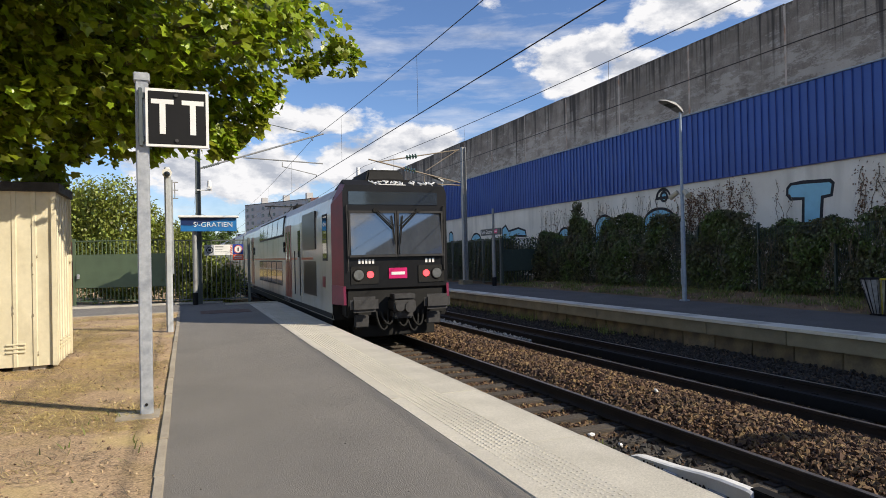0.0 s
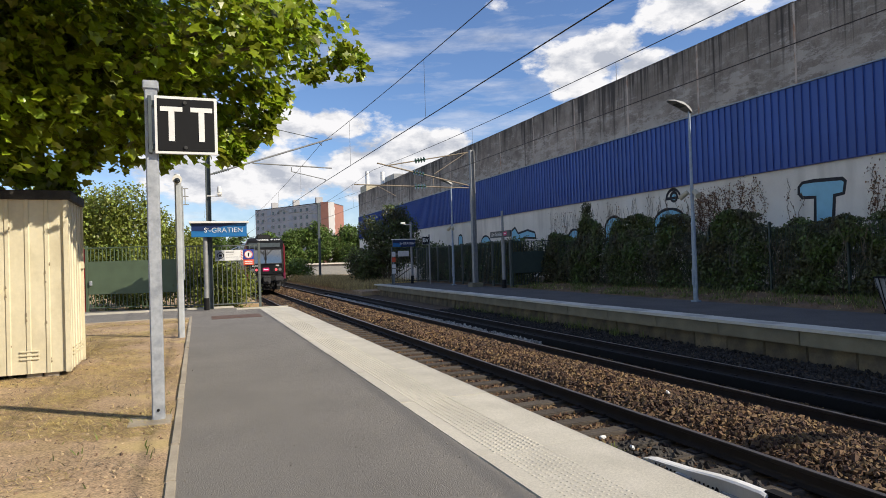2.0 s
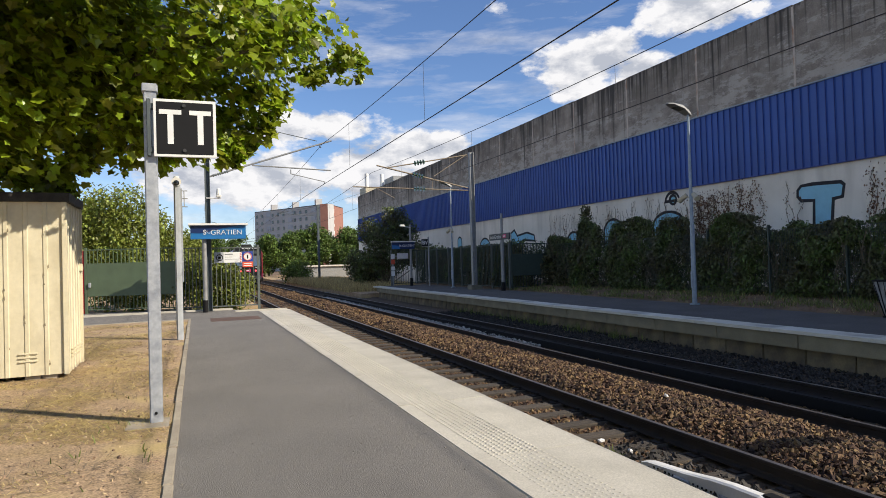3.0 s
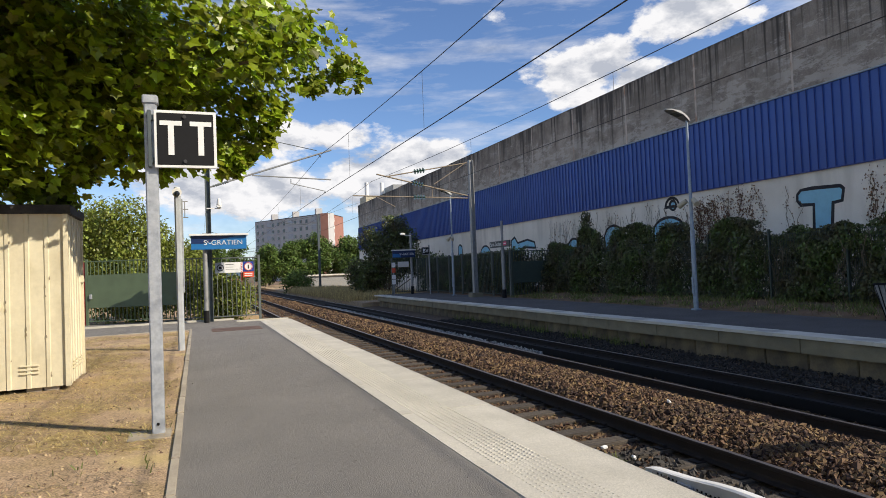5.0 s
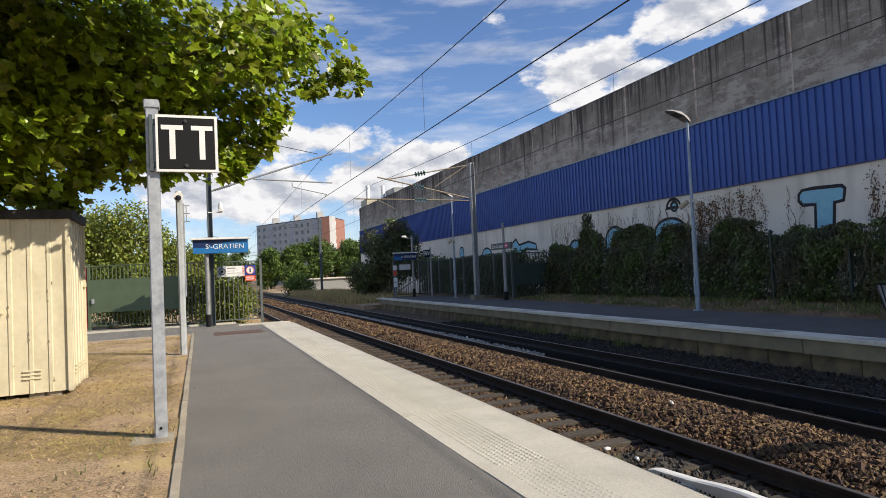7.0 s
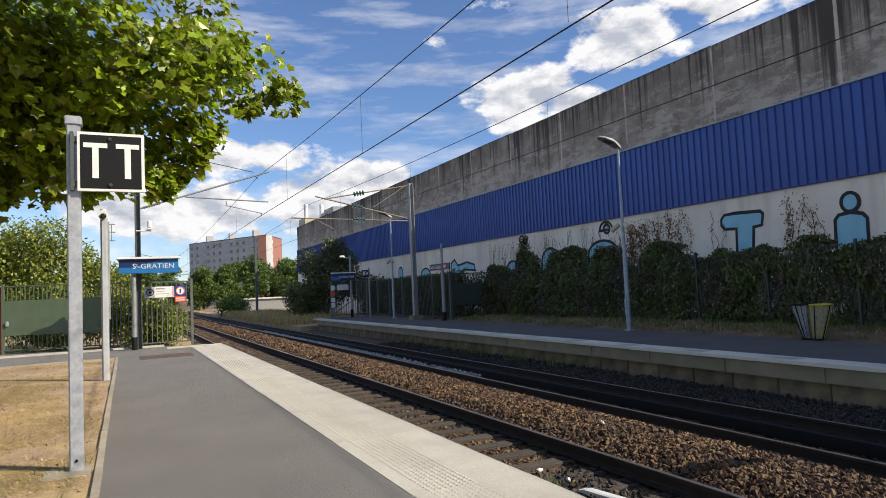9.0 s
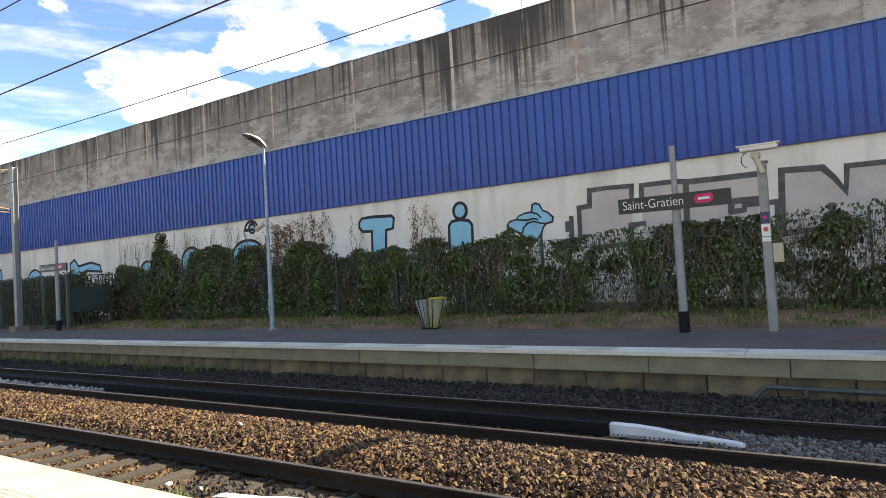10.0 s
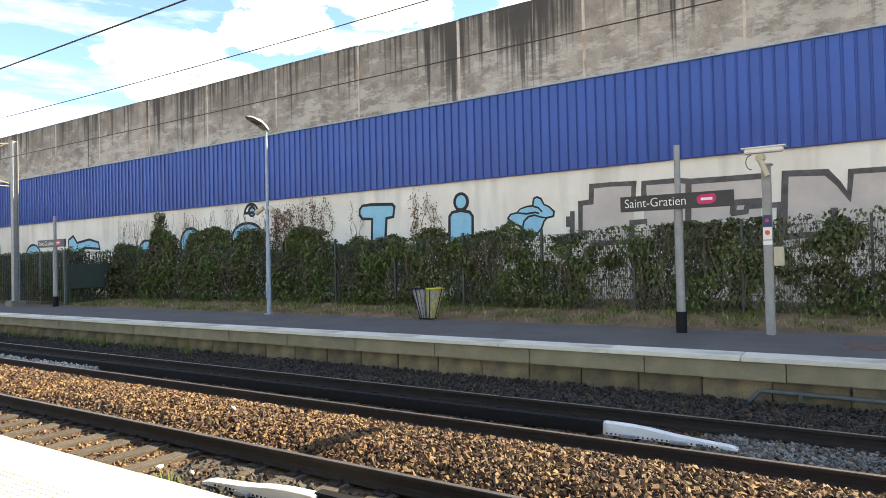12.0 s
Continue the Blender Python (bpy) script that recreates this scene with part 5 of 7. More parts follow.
plate("rear_rail", 11.9, 12.9, 39.78, 1.86, 1.95, POLEGREY, sn)
for z0, z1, mt in ((1.75, 2.05, WHITE), (1.4, 1.7, ORANGE), (1.0, 1.25, WHITE), (0.65, 0.95, WHITE)):
    plate("pictogram_plate", 11.78, 12.03, 39.75, z0, z1, mt, sn)


# green mesh fence beside the hedge, panel by panel
def mesh_fence(y0, y1):
    fe = thing("mesh_fence", "green wire mesh fence panel overgrown with creeper", "fence", "green mesh fence panels", (FENCE_X - 0.42, y0, 0.15))
    w = y1 - y0
    verts, faces = [], []

    def bar(a, b, r):
        i = len(verts)
        for p in (a, b):
            for dx, dy in ((-r, -r), (r, -r), (r, r), (-r, r)):
                if abs(a[2] - b[2]) > 0.01:
                    verts.append((p[0] + dx, p[1] + dy, p[2]))
                else:
                    verts.append((p[0] + dx, p[1], p[2] + dy))
        for k in range(4):
            faces.append((i + k, i + (k + 1) % 4, i + 4 + (k + 1) % 4, i + 4 + k))

    n = int(w / 0.055)
    for i in range(n + 1):
        bar((0, w * i / n, 0), (0, w * i / n, 2.05), 0.0035)
    for k in range(11):
        bar((0.008, 0, 0.02 + k * 0.2), (0.008, w, 0.02 + k * 0.2), 0.0045)
    ms = soup("wire_mesh", verts, faces, GREENDARK)
    ms.parent = fe
    tagged(ms, "fine green wire mesh", kind="stuff")
    bm = bmesh.new()
    box(bm, -0.04, 0.04, -0.03, 0.03, -0.2, 2.2, 0.006)
    part("post", bm, GREENDARK, fe, "green square fence post")
    return fe


for k in range(14):
    mesh_fence(-8.0 + 2.52 * k, -8.0 + 2.52 * (k + 1))

# ---- shed ----
def shed():
    sh = thing("shed", "cream painted ribbed metal shed with a tarred flat roof", "shed")
    foot = [(-4.9, 10.66), (-1.79, 10.78), (-1.81, 12.05), (-4.6, 13.4)]
    h0, h1 = 0.06, 2.58
    for k in range(4):
        a, b = Vector((*foot[k], 0)), Vector((*foot[(k + 1) % 4], 0))
        d, nrm = (b - a).normalized(), Vector(((b - a).y, -(b - a).x, 0)).normalized()
        L = (b - a).length
        bm = bmesh.new()
        prof, x = [(0.0, 0.0)], 0.12
        while x < L - 0.12:
            prof += [(x, 0.0), (x + 0.012, 0.016), (x + 0.055, 0.016), (x + 0.067, 0.0)]
            x += 0.245
        prof.append((L, 0.0))
        pts = [a + d * u + nrm * w for u, w in prof] + [b - nrm * 0.05, a - nrm * 0.05]
        sheet(bm, [(p.x, p.y, h0) for p in pts], (0, 0, h1 - h0))
        w = part("wall_panel", bm, CREAM, sh, "ribbed cream sheet wall with peeling paint")
        # corner trim
        bm = bmesh.new()
        box(bm, -0.05, 0.02, -0.03, 0.06, h0 - 0.01, h1, 0.006)
        o = part("corner_trim", bm, CREAM, sh)
        o.matrix_basis = Matrix.Translation(b + nrm * 0.012) @ Matrix.Rotation(math.atan2(d.y, d.x), 4, "Z")
        # louvred vents and screws
        for vx in ((L - 0.62, L - 0.36) if k == 0 else (L * 0.22, L * 0.42, L * 0.62, L * 0.8) if k == 1 else ()):
            if k == 0 and vx != L - 0.62:
                continue
            wv = 0.24 if k == 0 else 0.16
            for j in range(3):
                bm = bmesh.new()
                box(bm, 0, wv, -0.028, 0.0, 0.26 + 0.055 * j, 0.285 + 0.055 * j, 0.006)
                o = part("vent_slat", bm, CREAM, sh)
                o.matrix_basis = Matrix.Translation(a + d * vx) @ Matrix.Rotation(math.atan2(d.y, d.x), 4, "Z")
        bm = bmesh.new()
        for j in range(9):
            q = a + d * (L - 0.03) + nrm * 0.03
            tube(bm, (q.x, q.y, 0.2 + j * 0.28), (q.x + nrm.x * 0.01, q.y + nrm.y * 0.01, 0.2 + j * 0.28), 0.012, seg=6)
        part("screw_row", bm, GALV, sh)
    rr = random.Random(14)
    bm = bmesh.new()
    for _ in range(46):
        u, z = rr.choice((0.132, 0.187)) + 0.245 * rr.randrange(3, 12), rr.uniform(0.2, 2.2)
        w, hh = rr.uniform(0.006, 0.016), rr.uniform(0.02, 0.11)
        a, b = Vector((*foot[0], 0)), Vector((*foot[1], 0))
        p, d = a.lerp(b, min(0.99, u / (b - a).length)), (b - a).normalized()
        vs = [bm.verts.new((p.x + d.x * du, p.y + d.y * du - 0.021, z + dz)) for du, dz in ((0, 0), (w, hh * 0.2), (w * 0.7, hh * 0.8), (w * 0.2, hh), (-w * 0.4, hh * 0.5))]
        bm.faces.new(vs)
    tagged(part("paint_flakes", bm, material("bare_primer", (0.30, 0.25, 0.17), 0.9, vary=0.2), sh, "peeled spots of paint"), kind="stuff")
    bm = bmesh.new()
    c = Vector((-3.3, 11.7, 0))
    sheet(bm, [(c.x + (x - c.x) * 1.045, c.y + (y - c.y) * 1.09, h1) for x, y in foot], (0, 0, 0.13))
    part("roof", bm, TAR, sh, "black tarred roof edge")
    for x, y in ((-2.25, 10.9), (-2.03, 10.9), (-1.95, 11.9), (-4.3, 10.8)):
        part("support_block", box(bmesh.new(), x - 0.1, x + 0.1, y - 0.08, y + 0.1, -0.06, h0 + 0.005, 0.01), KERB, sh, "rough concrete block")
    bm = bmesh.new()
    box(bm, -2.74, -2.62, 10.66, 10.74, 1.22, 1.3, 0.01)
    part("hasp", bm, CREAM, sh)
    bm = bmesh.new()
    box(bm, -1.83, -1.75, 11.9, 12.0, 1.55, 1.68, 0.01)
    part("hinge", bm, CREAM, sh)


shed()
rp = thing("red_post", "narrow red painted metal cabinet beside the gate", "cabinet")
bm = bmesh.new()
box(bm, -4.12, -3.8, 26.3, 26.6, -0.05, 2.3, 0.02)
part("cabinet_body", bm, REDPAINT, rp)

# ---- service covers ----
def cover(x0, x1, y0, y1, label):
    th = thing("service_cover", label, "manhole cover", "service covers")
    bm = bmesh.new()
    box(bm, x0, x1, y0, y1, -0.03, 0.006, 0.002)
    part("plate", bm, RUSTPLATE, th)
    bm = bmesh.new()
    box(bm, x0 + 0.04, x1 - 0.04, y0 + 0.03, (y0 + y1) / 2 - 0.01, 0.0, 0.0095)
    box(bm, x0 + 0.04, x1 - 0.04, (y0 + y1) / 2 + 0.01, y1 - 0.03, 0.0, 0.0095)
    part("tread", bm, RUSTPLATE, th)


RUSTPLATE = material("rusty_cover_steel", (0.16, 0.10, 0.08), 0.8, 0.2, vary=0.2, scale=5, bump=0.3)
cover(0.35, 1.75, 19.4, 20.6, "rusty brown steel cover set in the asphalt")
cover(12.1, 12.9, -0.5, 0.1, "weathered steel cover in the far platform")

# ---- platform edges, piece by piece ----
def repeat(first, poses):
    for m in poses:
        o = first.copy()
        scene.collection.objects.link(o)
        o.matrix_basis = m


edge = setting("near_platform_edge", box(bmesh.new(), SLAB_IN + 0.02, EDGE - 0.06, -13.9, END_Y - 0.03, -0.119, -0.062), COPING, "pale concrete edge slabs with tactile studs", "platform edge")
rnd = random.Random(3)
bm = bmesh.new()
box(bm, SLAB_IN, EDGE, 0.003, 2.037, -0.06, 0.006, 0.006)
first = part("edge_slab", bm, COPING, edge)
ys = [END_Y - 2.04 * (i + 1) for i in range(18)]
first.location.y = ys[0]
repeat(first, [pose(rnd.uniform(-0.004, 0.004), y, rnd.uniform(-0.003, 0.003)) for y in ys[1:]])
# tactile studs, joined
verts, faces = [], []
for i in range(int(26 / 0.052)):
    for j in range(9):
        cx, cy, i0 = SLAB_IN + 0.16 + 0.05 * j, -4.0 + i * 0.052, len(verts)
        for rr, z in ((0.0145, 0.005), (0.0105, 0.0115)):
            for k in range(6):
                a = k * math.pi / 3
                verts.append((cx + rr * math.cos(a), cy + rr * math.sin(a), z))
        for k in range(6):
            faces.append((i0 + k, i0 + (k + 1) % 6, i0 + 6 + (k + 1) % 6, i0 + 6 + k))
        faces.append(tuple(i0 + 6 + k for k in range(6)))
st = soup("tactile_studs", verts, faces, COPING)
st.parent = edge
tagged(st, "rows of small round tactile studs", kind="stuff")

kerb = setting("kerb_line", box(bmesh.new(), -0.25, -0.2, -8, 20.7, -0.12, -0.03), KERB, "narrow concrete kerb stones beside the asphalt", "kerb")
bm = bmesh.new()
box(bm, -0.262, -0.189, 0.004, 0.996, -0.10, 0.014, 0.008)
first = part("kerb_stone", bm, KERB, kerb)
first.location.y = -8
repeat(first, [pose(rnd.uniform(-0.006, 0.006), -8 + i, rnd.uniform(-0.006, 0.008), 0, 0, rnd.uniform(-0.1, 0.1)) for i in range(1, 29)])
bm = bmesh.new()
box(bm, 0.004, 0.996, 20.62, 20.84, -0.10, 0.008, 0.008)
o2 = part("kerb_stone", bm, KERB, kerb)
o2.location.x = -1.2
repeat(o2, [pose(-1.2 - i, 0, rnd.uniform(-0.004, 0.006)) for i in range(1, 3)])

fedge = setting("far_platform_edge", box(bmesh.new(), FAR_EDGE + 0.32, FAR_EDGE + 0.359, -30, 40.0, -0.7, -0.14), BLOCK, "grey slabs on concrete beams and stained stone blocks", "platform edge")
bm = bmesh.new()
box(bm, FAR_EDGE, FAR_IN, 0.004, 2.036, -0.064, 0.006, 0.006)
s0 = part("edge_slab", bm, COPING_GREY, fedge)
bm = bmesh.new()
box(bm, FAR_EDGE + 0.05, FAR_EDGE + 0.35, 0.006, 2.034, -0.345, -0.067, 0.008)
b0 = part("edge_beam", bm, BEAM, fedge)
bm = bmesh.new()
box(bm, FAR_EDGE + 0.2, FAR_EDGE + 0.35, 0.008, 0.982, -0.80, -0.349, 0.015)
k0 = part("footing_block", bm, BLOCK, fedge)
for src, stepy, nn, off in ((s0, 2.04, 34, -0.2), (b0, 2.04, 33, 1.24), (k0, 0.99, 69, 0.3)):
    src.location.y = -29 + off
    repeat(src, [pose(rnd.uniform(-0.006, 0.006), -29 + off + stepy * i, rnd.uniform(-0.004, 0.004)) for i in range(1, nn)])
bm = bmesh.new()
tube(bm, (FAR_EDGE + 0.1, -3.0, -0.55), (FAR_EDGE + 0.1, 1.15, -0.50), 0.035, seg=10)
tube(bm, (FAR_EDGE + 0.1, 1.15, -0.50), (FAR_EDGE + 0.08, 1.35, -0.72), 0.035, seg=10)
for y in (-2.6, -1.0, 0.6):
    box(bm, FAR_EDGE + 0.05, FAR_EDGE + 0.22, y, y + 0.05, -0.6, -0.48)
tagged(link("cable_pipe", bm, POLEDARK), "grey cable pipe fixed to the stone footing", "pipe")


# ---- ballast stones ----
CLOD = material("dry_clod", (0.40, 0.28, 0.18), 0.95, vary=0.2, bump=0.2, random_tint=0.6, island=True)

def stones(name, count, place, size, mt, label, seed):
    r = np.random.default_rng(seed)
    # an angular, broken eight-cornered stone
    bv = np.array([(x, y, z) for x in (-1, 1) for y in (-1, 1) for z in (-1, 1)], float) * 0.72
    fc = np.array([(0, 1, 3), (0, 3, 2), (4, 6, 7), (4, 7, 5), (0, 4, 5), (0, 5, 1), (2, 3, 7), (2, 7, 6), (0, 2, 6), (0, 6, 4), (1, 5, 7), (1, 7, 3)])
    pos = place(r, count)
    n = len(pos)
    sc = size * r.uniform(0.5, 1.35, (n, 1)) * r.uniform(0.4, 1.5, (n, 3))
    vs = bv[None] * (1 + r.uniform(-0.75, 0.3, (n, 8, 3))) * sc[:, None, :]
    q = r.normal(size=(n, 4))
    q /= np.linalg.norm(q, axis=1)[:, None]
    w, x, y, z = q.T
    R = np.stack([1 - 2 * (y * y + z * z), 2 * (x * y - z * w), 2 * (x * z + y * w), 2 * (x * y + z * w), 1 - 2 * (x * x + z * z), 2 * (y * z - x * w), 2 * (x * z - y * w), 2 * (y * z + x * w), 1 - 2 * (x * x + y * y)], -1).reshape(n, 3, 3)
    vs = np.einsum("nij,nkj->nki", R, vs) + pos[:, None, :]
    fs = (fc[None] + 8 * np.arange(n)[:, None, None]).reshape(-1, 3)
    me = bpy.data.meshes.new(name)
    me.vertices.add(n * 8)
    me.vertices.foreach_set("co", vs.reshape(-1).astype(np.float32))
    me.loops.add(len(fs) * 3)
    me.loops.foreach_set("vertex_index", fs.reshape(-1).astype(np.int32))
    me.polygons.add(len(fs))
    me.polygons.foreach_set("loop_start", np.arange(0, len(fs) * 3, 3, dtype=np.int32))
    me.update(calc_edges=True)
    me.shade_flat()
    me.materials.append(mt)
    return tagged(new(name, me), label, "gravel", kind="stuff")


BED_Z = np.vectorize(bed_z)


def strip(x0, x1, y0, y1, lift=0.0, heap=0.03):
    def place(r, n):
        x, y = r.uniform(x0, x1, n), r.uniform(y0, y1, n)
        return np.stack([x, y, BED_Z(x) + lift + r.uniform(-0.03, heap, n)], -1)
    return place


stones("ballast_stones", 46000, strip(5.35, 7.3, -3, 13.2), 0.031, STONE, "heaped rusty brown ballast stones between the tracks", 11)
stones("ballast_stones", 20000, strip(5.35, 7.3, 13.2, 26), 0.038, STONE, "rusty brown ballast stones along the tracks", 31)
stones("ballast_stones", 30000, strip(3.1, 5.15, 1, 26, -0.022, 0.004), 0.027, STONE, "rusty ballast stones between wooden sleepers", 12)
stones("ballast_stones", 14000, strip(7.5, 8.85, -3, 26, 0, 0.01), 0.028, STONE, "brown ballast stones between shaded rails", 13)
stones("ballast_stones", 20000, strip(9.0, 10.85, -3, 26, 0.0, 0.04), 0.026, STONE_DARK := material("dark_ballast_stone", (0.045, 0.04, 0.036), 0.9, vary=0.15, bump=0.3, fine=80, random_tint=0.6, island=True), "dark ballast stones below the platform", 14)
stones("ballast_stones", 12000, strip(5.3, 7.35, 26, 75, 0, 0.04), 0.055, STONE, "rusty ballast stones farther along the line", 15)
stones("ballast_stones", 5000, strip(3.1, 5.2, 26, 60, 0, 0.0), 0.05, STONE, "rusty ballast between far sleepers", 16)
STONE_PALE = material("pale_fresh_gravel", (0.44, 0.43, 0.40), 0.85, vary=0.15, bump=0.2, random_tint=0.4, island=True)
stones("pale_gravel", 7000, strip(7.5, 8.0, 14, 42, 0.04, 0.08), 0.03, STONE_PALE, "fresh pale grey gravel beside a rail", 17)
stones("pale_gravel", 420, strip(7.5, 7.85, 8.6, 12, 0.02, 0.05), 0.019, STONE_PALE, "pale gravel patch beside a rail", 27)
stones("pale_gravel", 9000, strip(7.5, 9.0, -3, 1.6, 0.0, 0.02), 0.026, STONE_GREY, "fresh grey gravel around the end of the ramp", 18)
stones("dark_gravel", 700, strip(3.9, 5.0, 4.6, 6.4, 0.0, 0.02), 0.034, STONE_DARK, "dark stones at the foot of the ramp", 19)
stones("dirt_clods", 5200, lambda r, n: np.stack([r.uniform(-4.6, -0.33, n), 3.0 + 17 * r.random(n) ** 1.5, np.full(n, -0.004)], -1), 0.012, CLOD, "small clods and pebbles on dry dirt", 20)
stones("grit", 150, lambda r, n: np.stack([r.uniform(-0.15, 1.9, n), 2.5 + 16 * r.random(n) ** 1.4, np.full(n, 0.003)], -1), 0.005, KERB, "scattered grit and flecks on the asphalt", 21)
rubble = thing("crumpled_paper", "crumpled white paper scrap on the ballast", "litter", "scraps on the ballast", (4.55, 6.6, -0.7))
part("scrap", ball(bmesh.new(), (0, 0, 0), 0.045, 1, (1.2, 0.8, 0.6)), WHITE, rubble)
copy_thing(rubble, pose(4.6, 6.1, -0.7, 40, 20, 60))
copy_thing(rubble, pose(6.4, 7.6, -0.54, 10, 50, 10))

# ---- graffiti on the warehouse wall ----
def painted(name, label, fills, strokes, fill_mt, line_mt, width):
    g = thing(name, label, "graffiti", "wall paintings")
    for pts in fills:
        bm = bmesh.new()
        sheet(bm, [(WALL_X - 0.001, y, z) for y, z in pts], (-0.004, 0, 0))
        part("colour_field", bm, fill_mt, g)
    for i, pts in enumerate(strokes):
        bm = bmesh.new()
        x = WALL_X - 0.009 - 0.0015 * i
        closed = pts[0] == pts[-1]
        P = [Vector((y, z)) for y, z in (pts[:-1] if closed else pts)]
        n = len(P)
        ring = []
        for k, p in enumerate(P):
            a = P[k - 1] if (k or closed) else None
            b = P[(k + 1) % n] if (k < n - 1 or closed) else None
            da = (p - a).normalized() if a is not None else (b - p).normalized()
            db = (b - p).normalized() if b is not None else da
            na, nb2 = Vector((-da.y, da.x)), Vector((-db.y, db.x))
            m = na + nb2
            m = m.normalized() if m.length > 0.2 else na
            h = width * (0.5 + 0.06 * math.sin(7 * p.x + 5 * p.y)) / max(0.55, m.dot(na))
            ends = (da * width * 0.4) if b is None else (-db * width * 0.4) if a is None else Vector((0, 0))
            ring.append((bm.verts.new((x, *(p + ends + m * h))), bm.verts.new((x, *(p + ends - m * h)))))
        for k in range(n if closed else n - 1):
            (a0, a1), (b0, b1) = ring[k], ring[(k + 1) % n]
            bm.faces.new((a0, a1, b1, b0))
        part("outline", bm, line_mt, g)
    return g


def arc(cy, cz, ry, rz, a0, a1, n=14):
    return [(cy + ry * math.cos(radians(a0 + (a1 - a0) * i / n)), cz + rz * math.sin(radians(a0 + (a1 - a0) * i / n))) for i in range(n + 1)]


tee = [(16.08, 3.6), (15.94, 3.74), (15.5, 3.76), (14.49, 3.71), (14.38, 3.61), (14.45, 3.23), (14.77, 3.19), (14.86, 2.22), (15.51, 2.24), (15.47, 3.2), (15.95, 3.23), (16.09, 3.39)]
painted("graffiti_letter", "pale blue sprayed letter T with black outline", [tee], [tee + tee[:1]], GRAF_BLUE, GRAF_LINE, 0.11)
head, body = arc(11.46, 3.59, 0.27, 0.29, 0, 360), [(11.98, 2.1), (11.95, 3.1), (11.83, 3.24), (11.47, 3.29), (11.12, 3.21), (11.0, 3.06), (11.02, 2.1)]
painted("graffiti_letter", "pale blue sprayed letter i with black outline", [head[:-1], body], [head, body], GRAF_BLUE, GRAF_LINE, 0.115)
chick = [(9.64, 2.9), (9.54, 3.03), (9.29, 3.08), (9.18, 3.19), (8.94, 3.26), (8.72, 3.27), (8.67, 3.51), (8.56, 3.55), (8.42, 3.49), (8.32, 3.29), (8.15, 3.21), (7.97, 3.04), (8.0, 2.89), (8.22, 2.85), (8.33, 2.74), (8.41, 2.53), (8.58, 2.34), (8.82, 2.32), (9.06, 2.4), (9.15, 2.61), (9.4, 2.71)]
painted("graffiti_shape", "pale blue roast fowl shape with black outline", [chick], [chick + chick[:1], [(9.1, 2.58), (9.04, 2.78), (8.88, 2.92), (8.66, 2.96), (8.42, 2.88), (8.25, 2.85)], [(9.29, 3.07), (8.94, 3.02), (8.63, 3.05), (8.51, 3.01)], [(8.68, 3.25), (8.51, 3.19), (8.4, 3.07)]], GRAF_BLUE, GRAF_LINE, 0.06)
e_line = [(7.1, 2.33), (7.08, 3.24), (6.73, 3.26), (6.7, 3.75), (6.13, 3.76), (5.38, 3.73), (5.41, 3.36)]
m_line = [(5.1, 3.34), (5.09, 3.71), (4.11, 3.71), (3.78, 3.65), (2.83, 3.64), (1.93, 3.64)]
n_line = [(1.44, 2.08), (1.36, 3.65), (0.41, 3.6), (0.16, 3.29), (-0.06, 2.93), (-0.12, 3.57), (-0.87, 3.56), (-1.57, 3.54)]
painted("graffiti_lettering", "large mauve grey block letters with dark grey outline", [e_line[:-1] + [(5.45, 1.9), (7.11, 1.95)], m_line[1:] + [(1.99, 1.8), (5.14, 1.9)], n_line + [(-1.51, 1.6), (1.45, 1.65)]],
        [e_line, m_line, n_line, [(3.86, 2.49), (3.82, 3.62)], [(2.67, 2.69), (2.64, 2.96), (1.95, 2.97)], [(2.67, 2.67), (2.34, 2.69), (2.31, 2.83), (1.51, 2.83), (1.53, 2.09)], [(6.7, 1.94), (5.52, 1.99), (5.47, 2.55), (5.08, 2.57)],
         [(1.44, 1.96), (0.86, 2.0), (0.29, 2.0), (0.27, 2.61)], [(7.37, 2.34), (7.35, 2.95)], [(7.49, 2.58), (7.49, 2.79)]], GRAF_GREY, GRAF_GREYLINE, 0.155)
dome = [(23.6, 2.4)] + arc(22.6, 2.8, 1.0, 0.6, 0, 180) + [(21.6, 2.4)]
cap = arc(22.3, 3.85, 0.42, 0.38, 0, 180)
painted("graffiti_shape", "pale blue dome shape with a small cap sprayed above", [dome, arc(22.25, 3.85, 0.2, 0.2, 0, 360)[:-1]], [dome, cap + cap[:1], arc(22.25, 3.9, 0.2, 0.2, 0, 360)], GRAF_BLUE, GRAF_LINE, 0.12)
for cy, ry, top in ((26.6, 0.75, 3.35), (30.2, 0.6, 2.9), (41.8, 0.9, 3.05), (46.5, 0.4, 3.35), (50.5, 0.6, 2.7), (54.5, 0.6, 2.7), (62, 0.7, 2.6)):
    shape = [(cy + ry, 2.0)] + arc(cy, top - ry * 0.8, ry, ry * 0.8, 0, 180) + [(cy - ry, 2.0)]
    painted("graffiti_shape", "pale blue rounded shape with black outline", [shape], [shape], GRAF_BLUE, GRAF_LINE, 0.12)
fish = [(37.7, 2.4), (37.7, 3.2), (37.2, 3.4), (36.8, 3.0), (35.5, 3.15), (34.6, 2.95), (34.5, 2.6), (36.0, 2.7), (36.8, 2.4)]
painted("graffiti_shape", "pale blue tapering shape with black outline", [fish], [fish + fish[:1]], GRAF_BLUE, GRAF_LINE, 0.12)
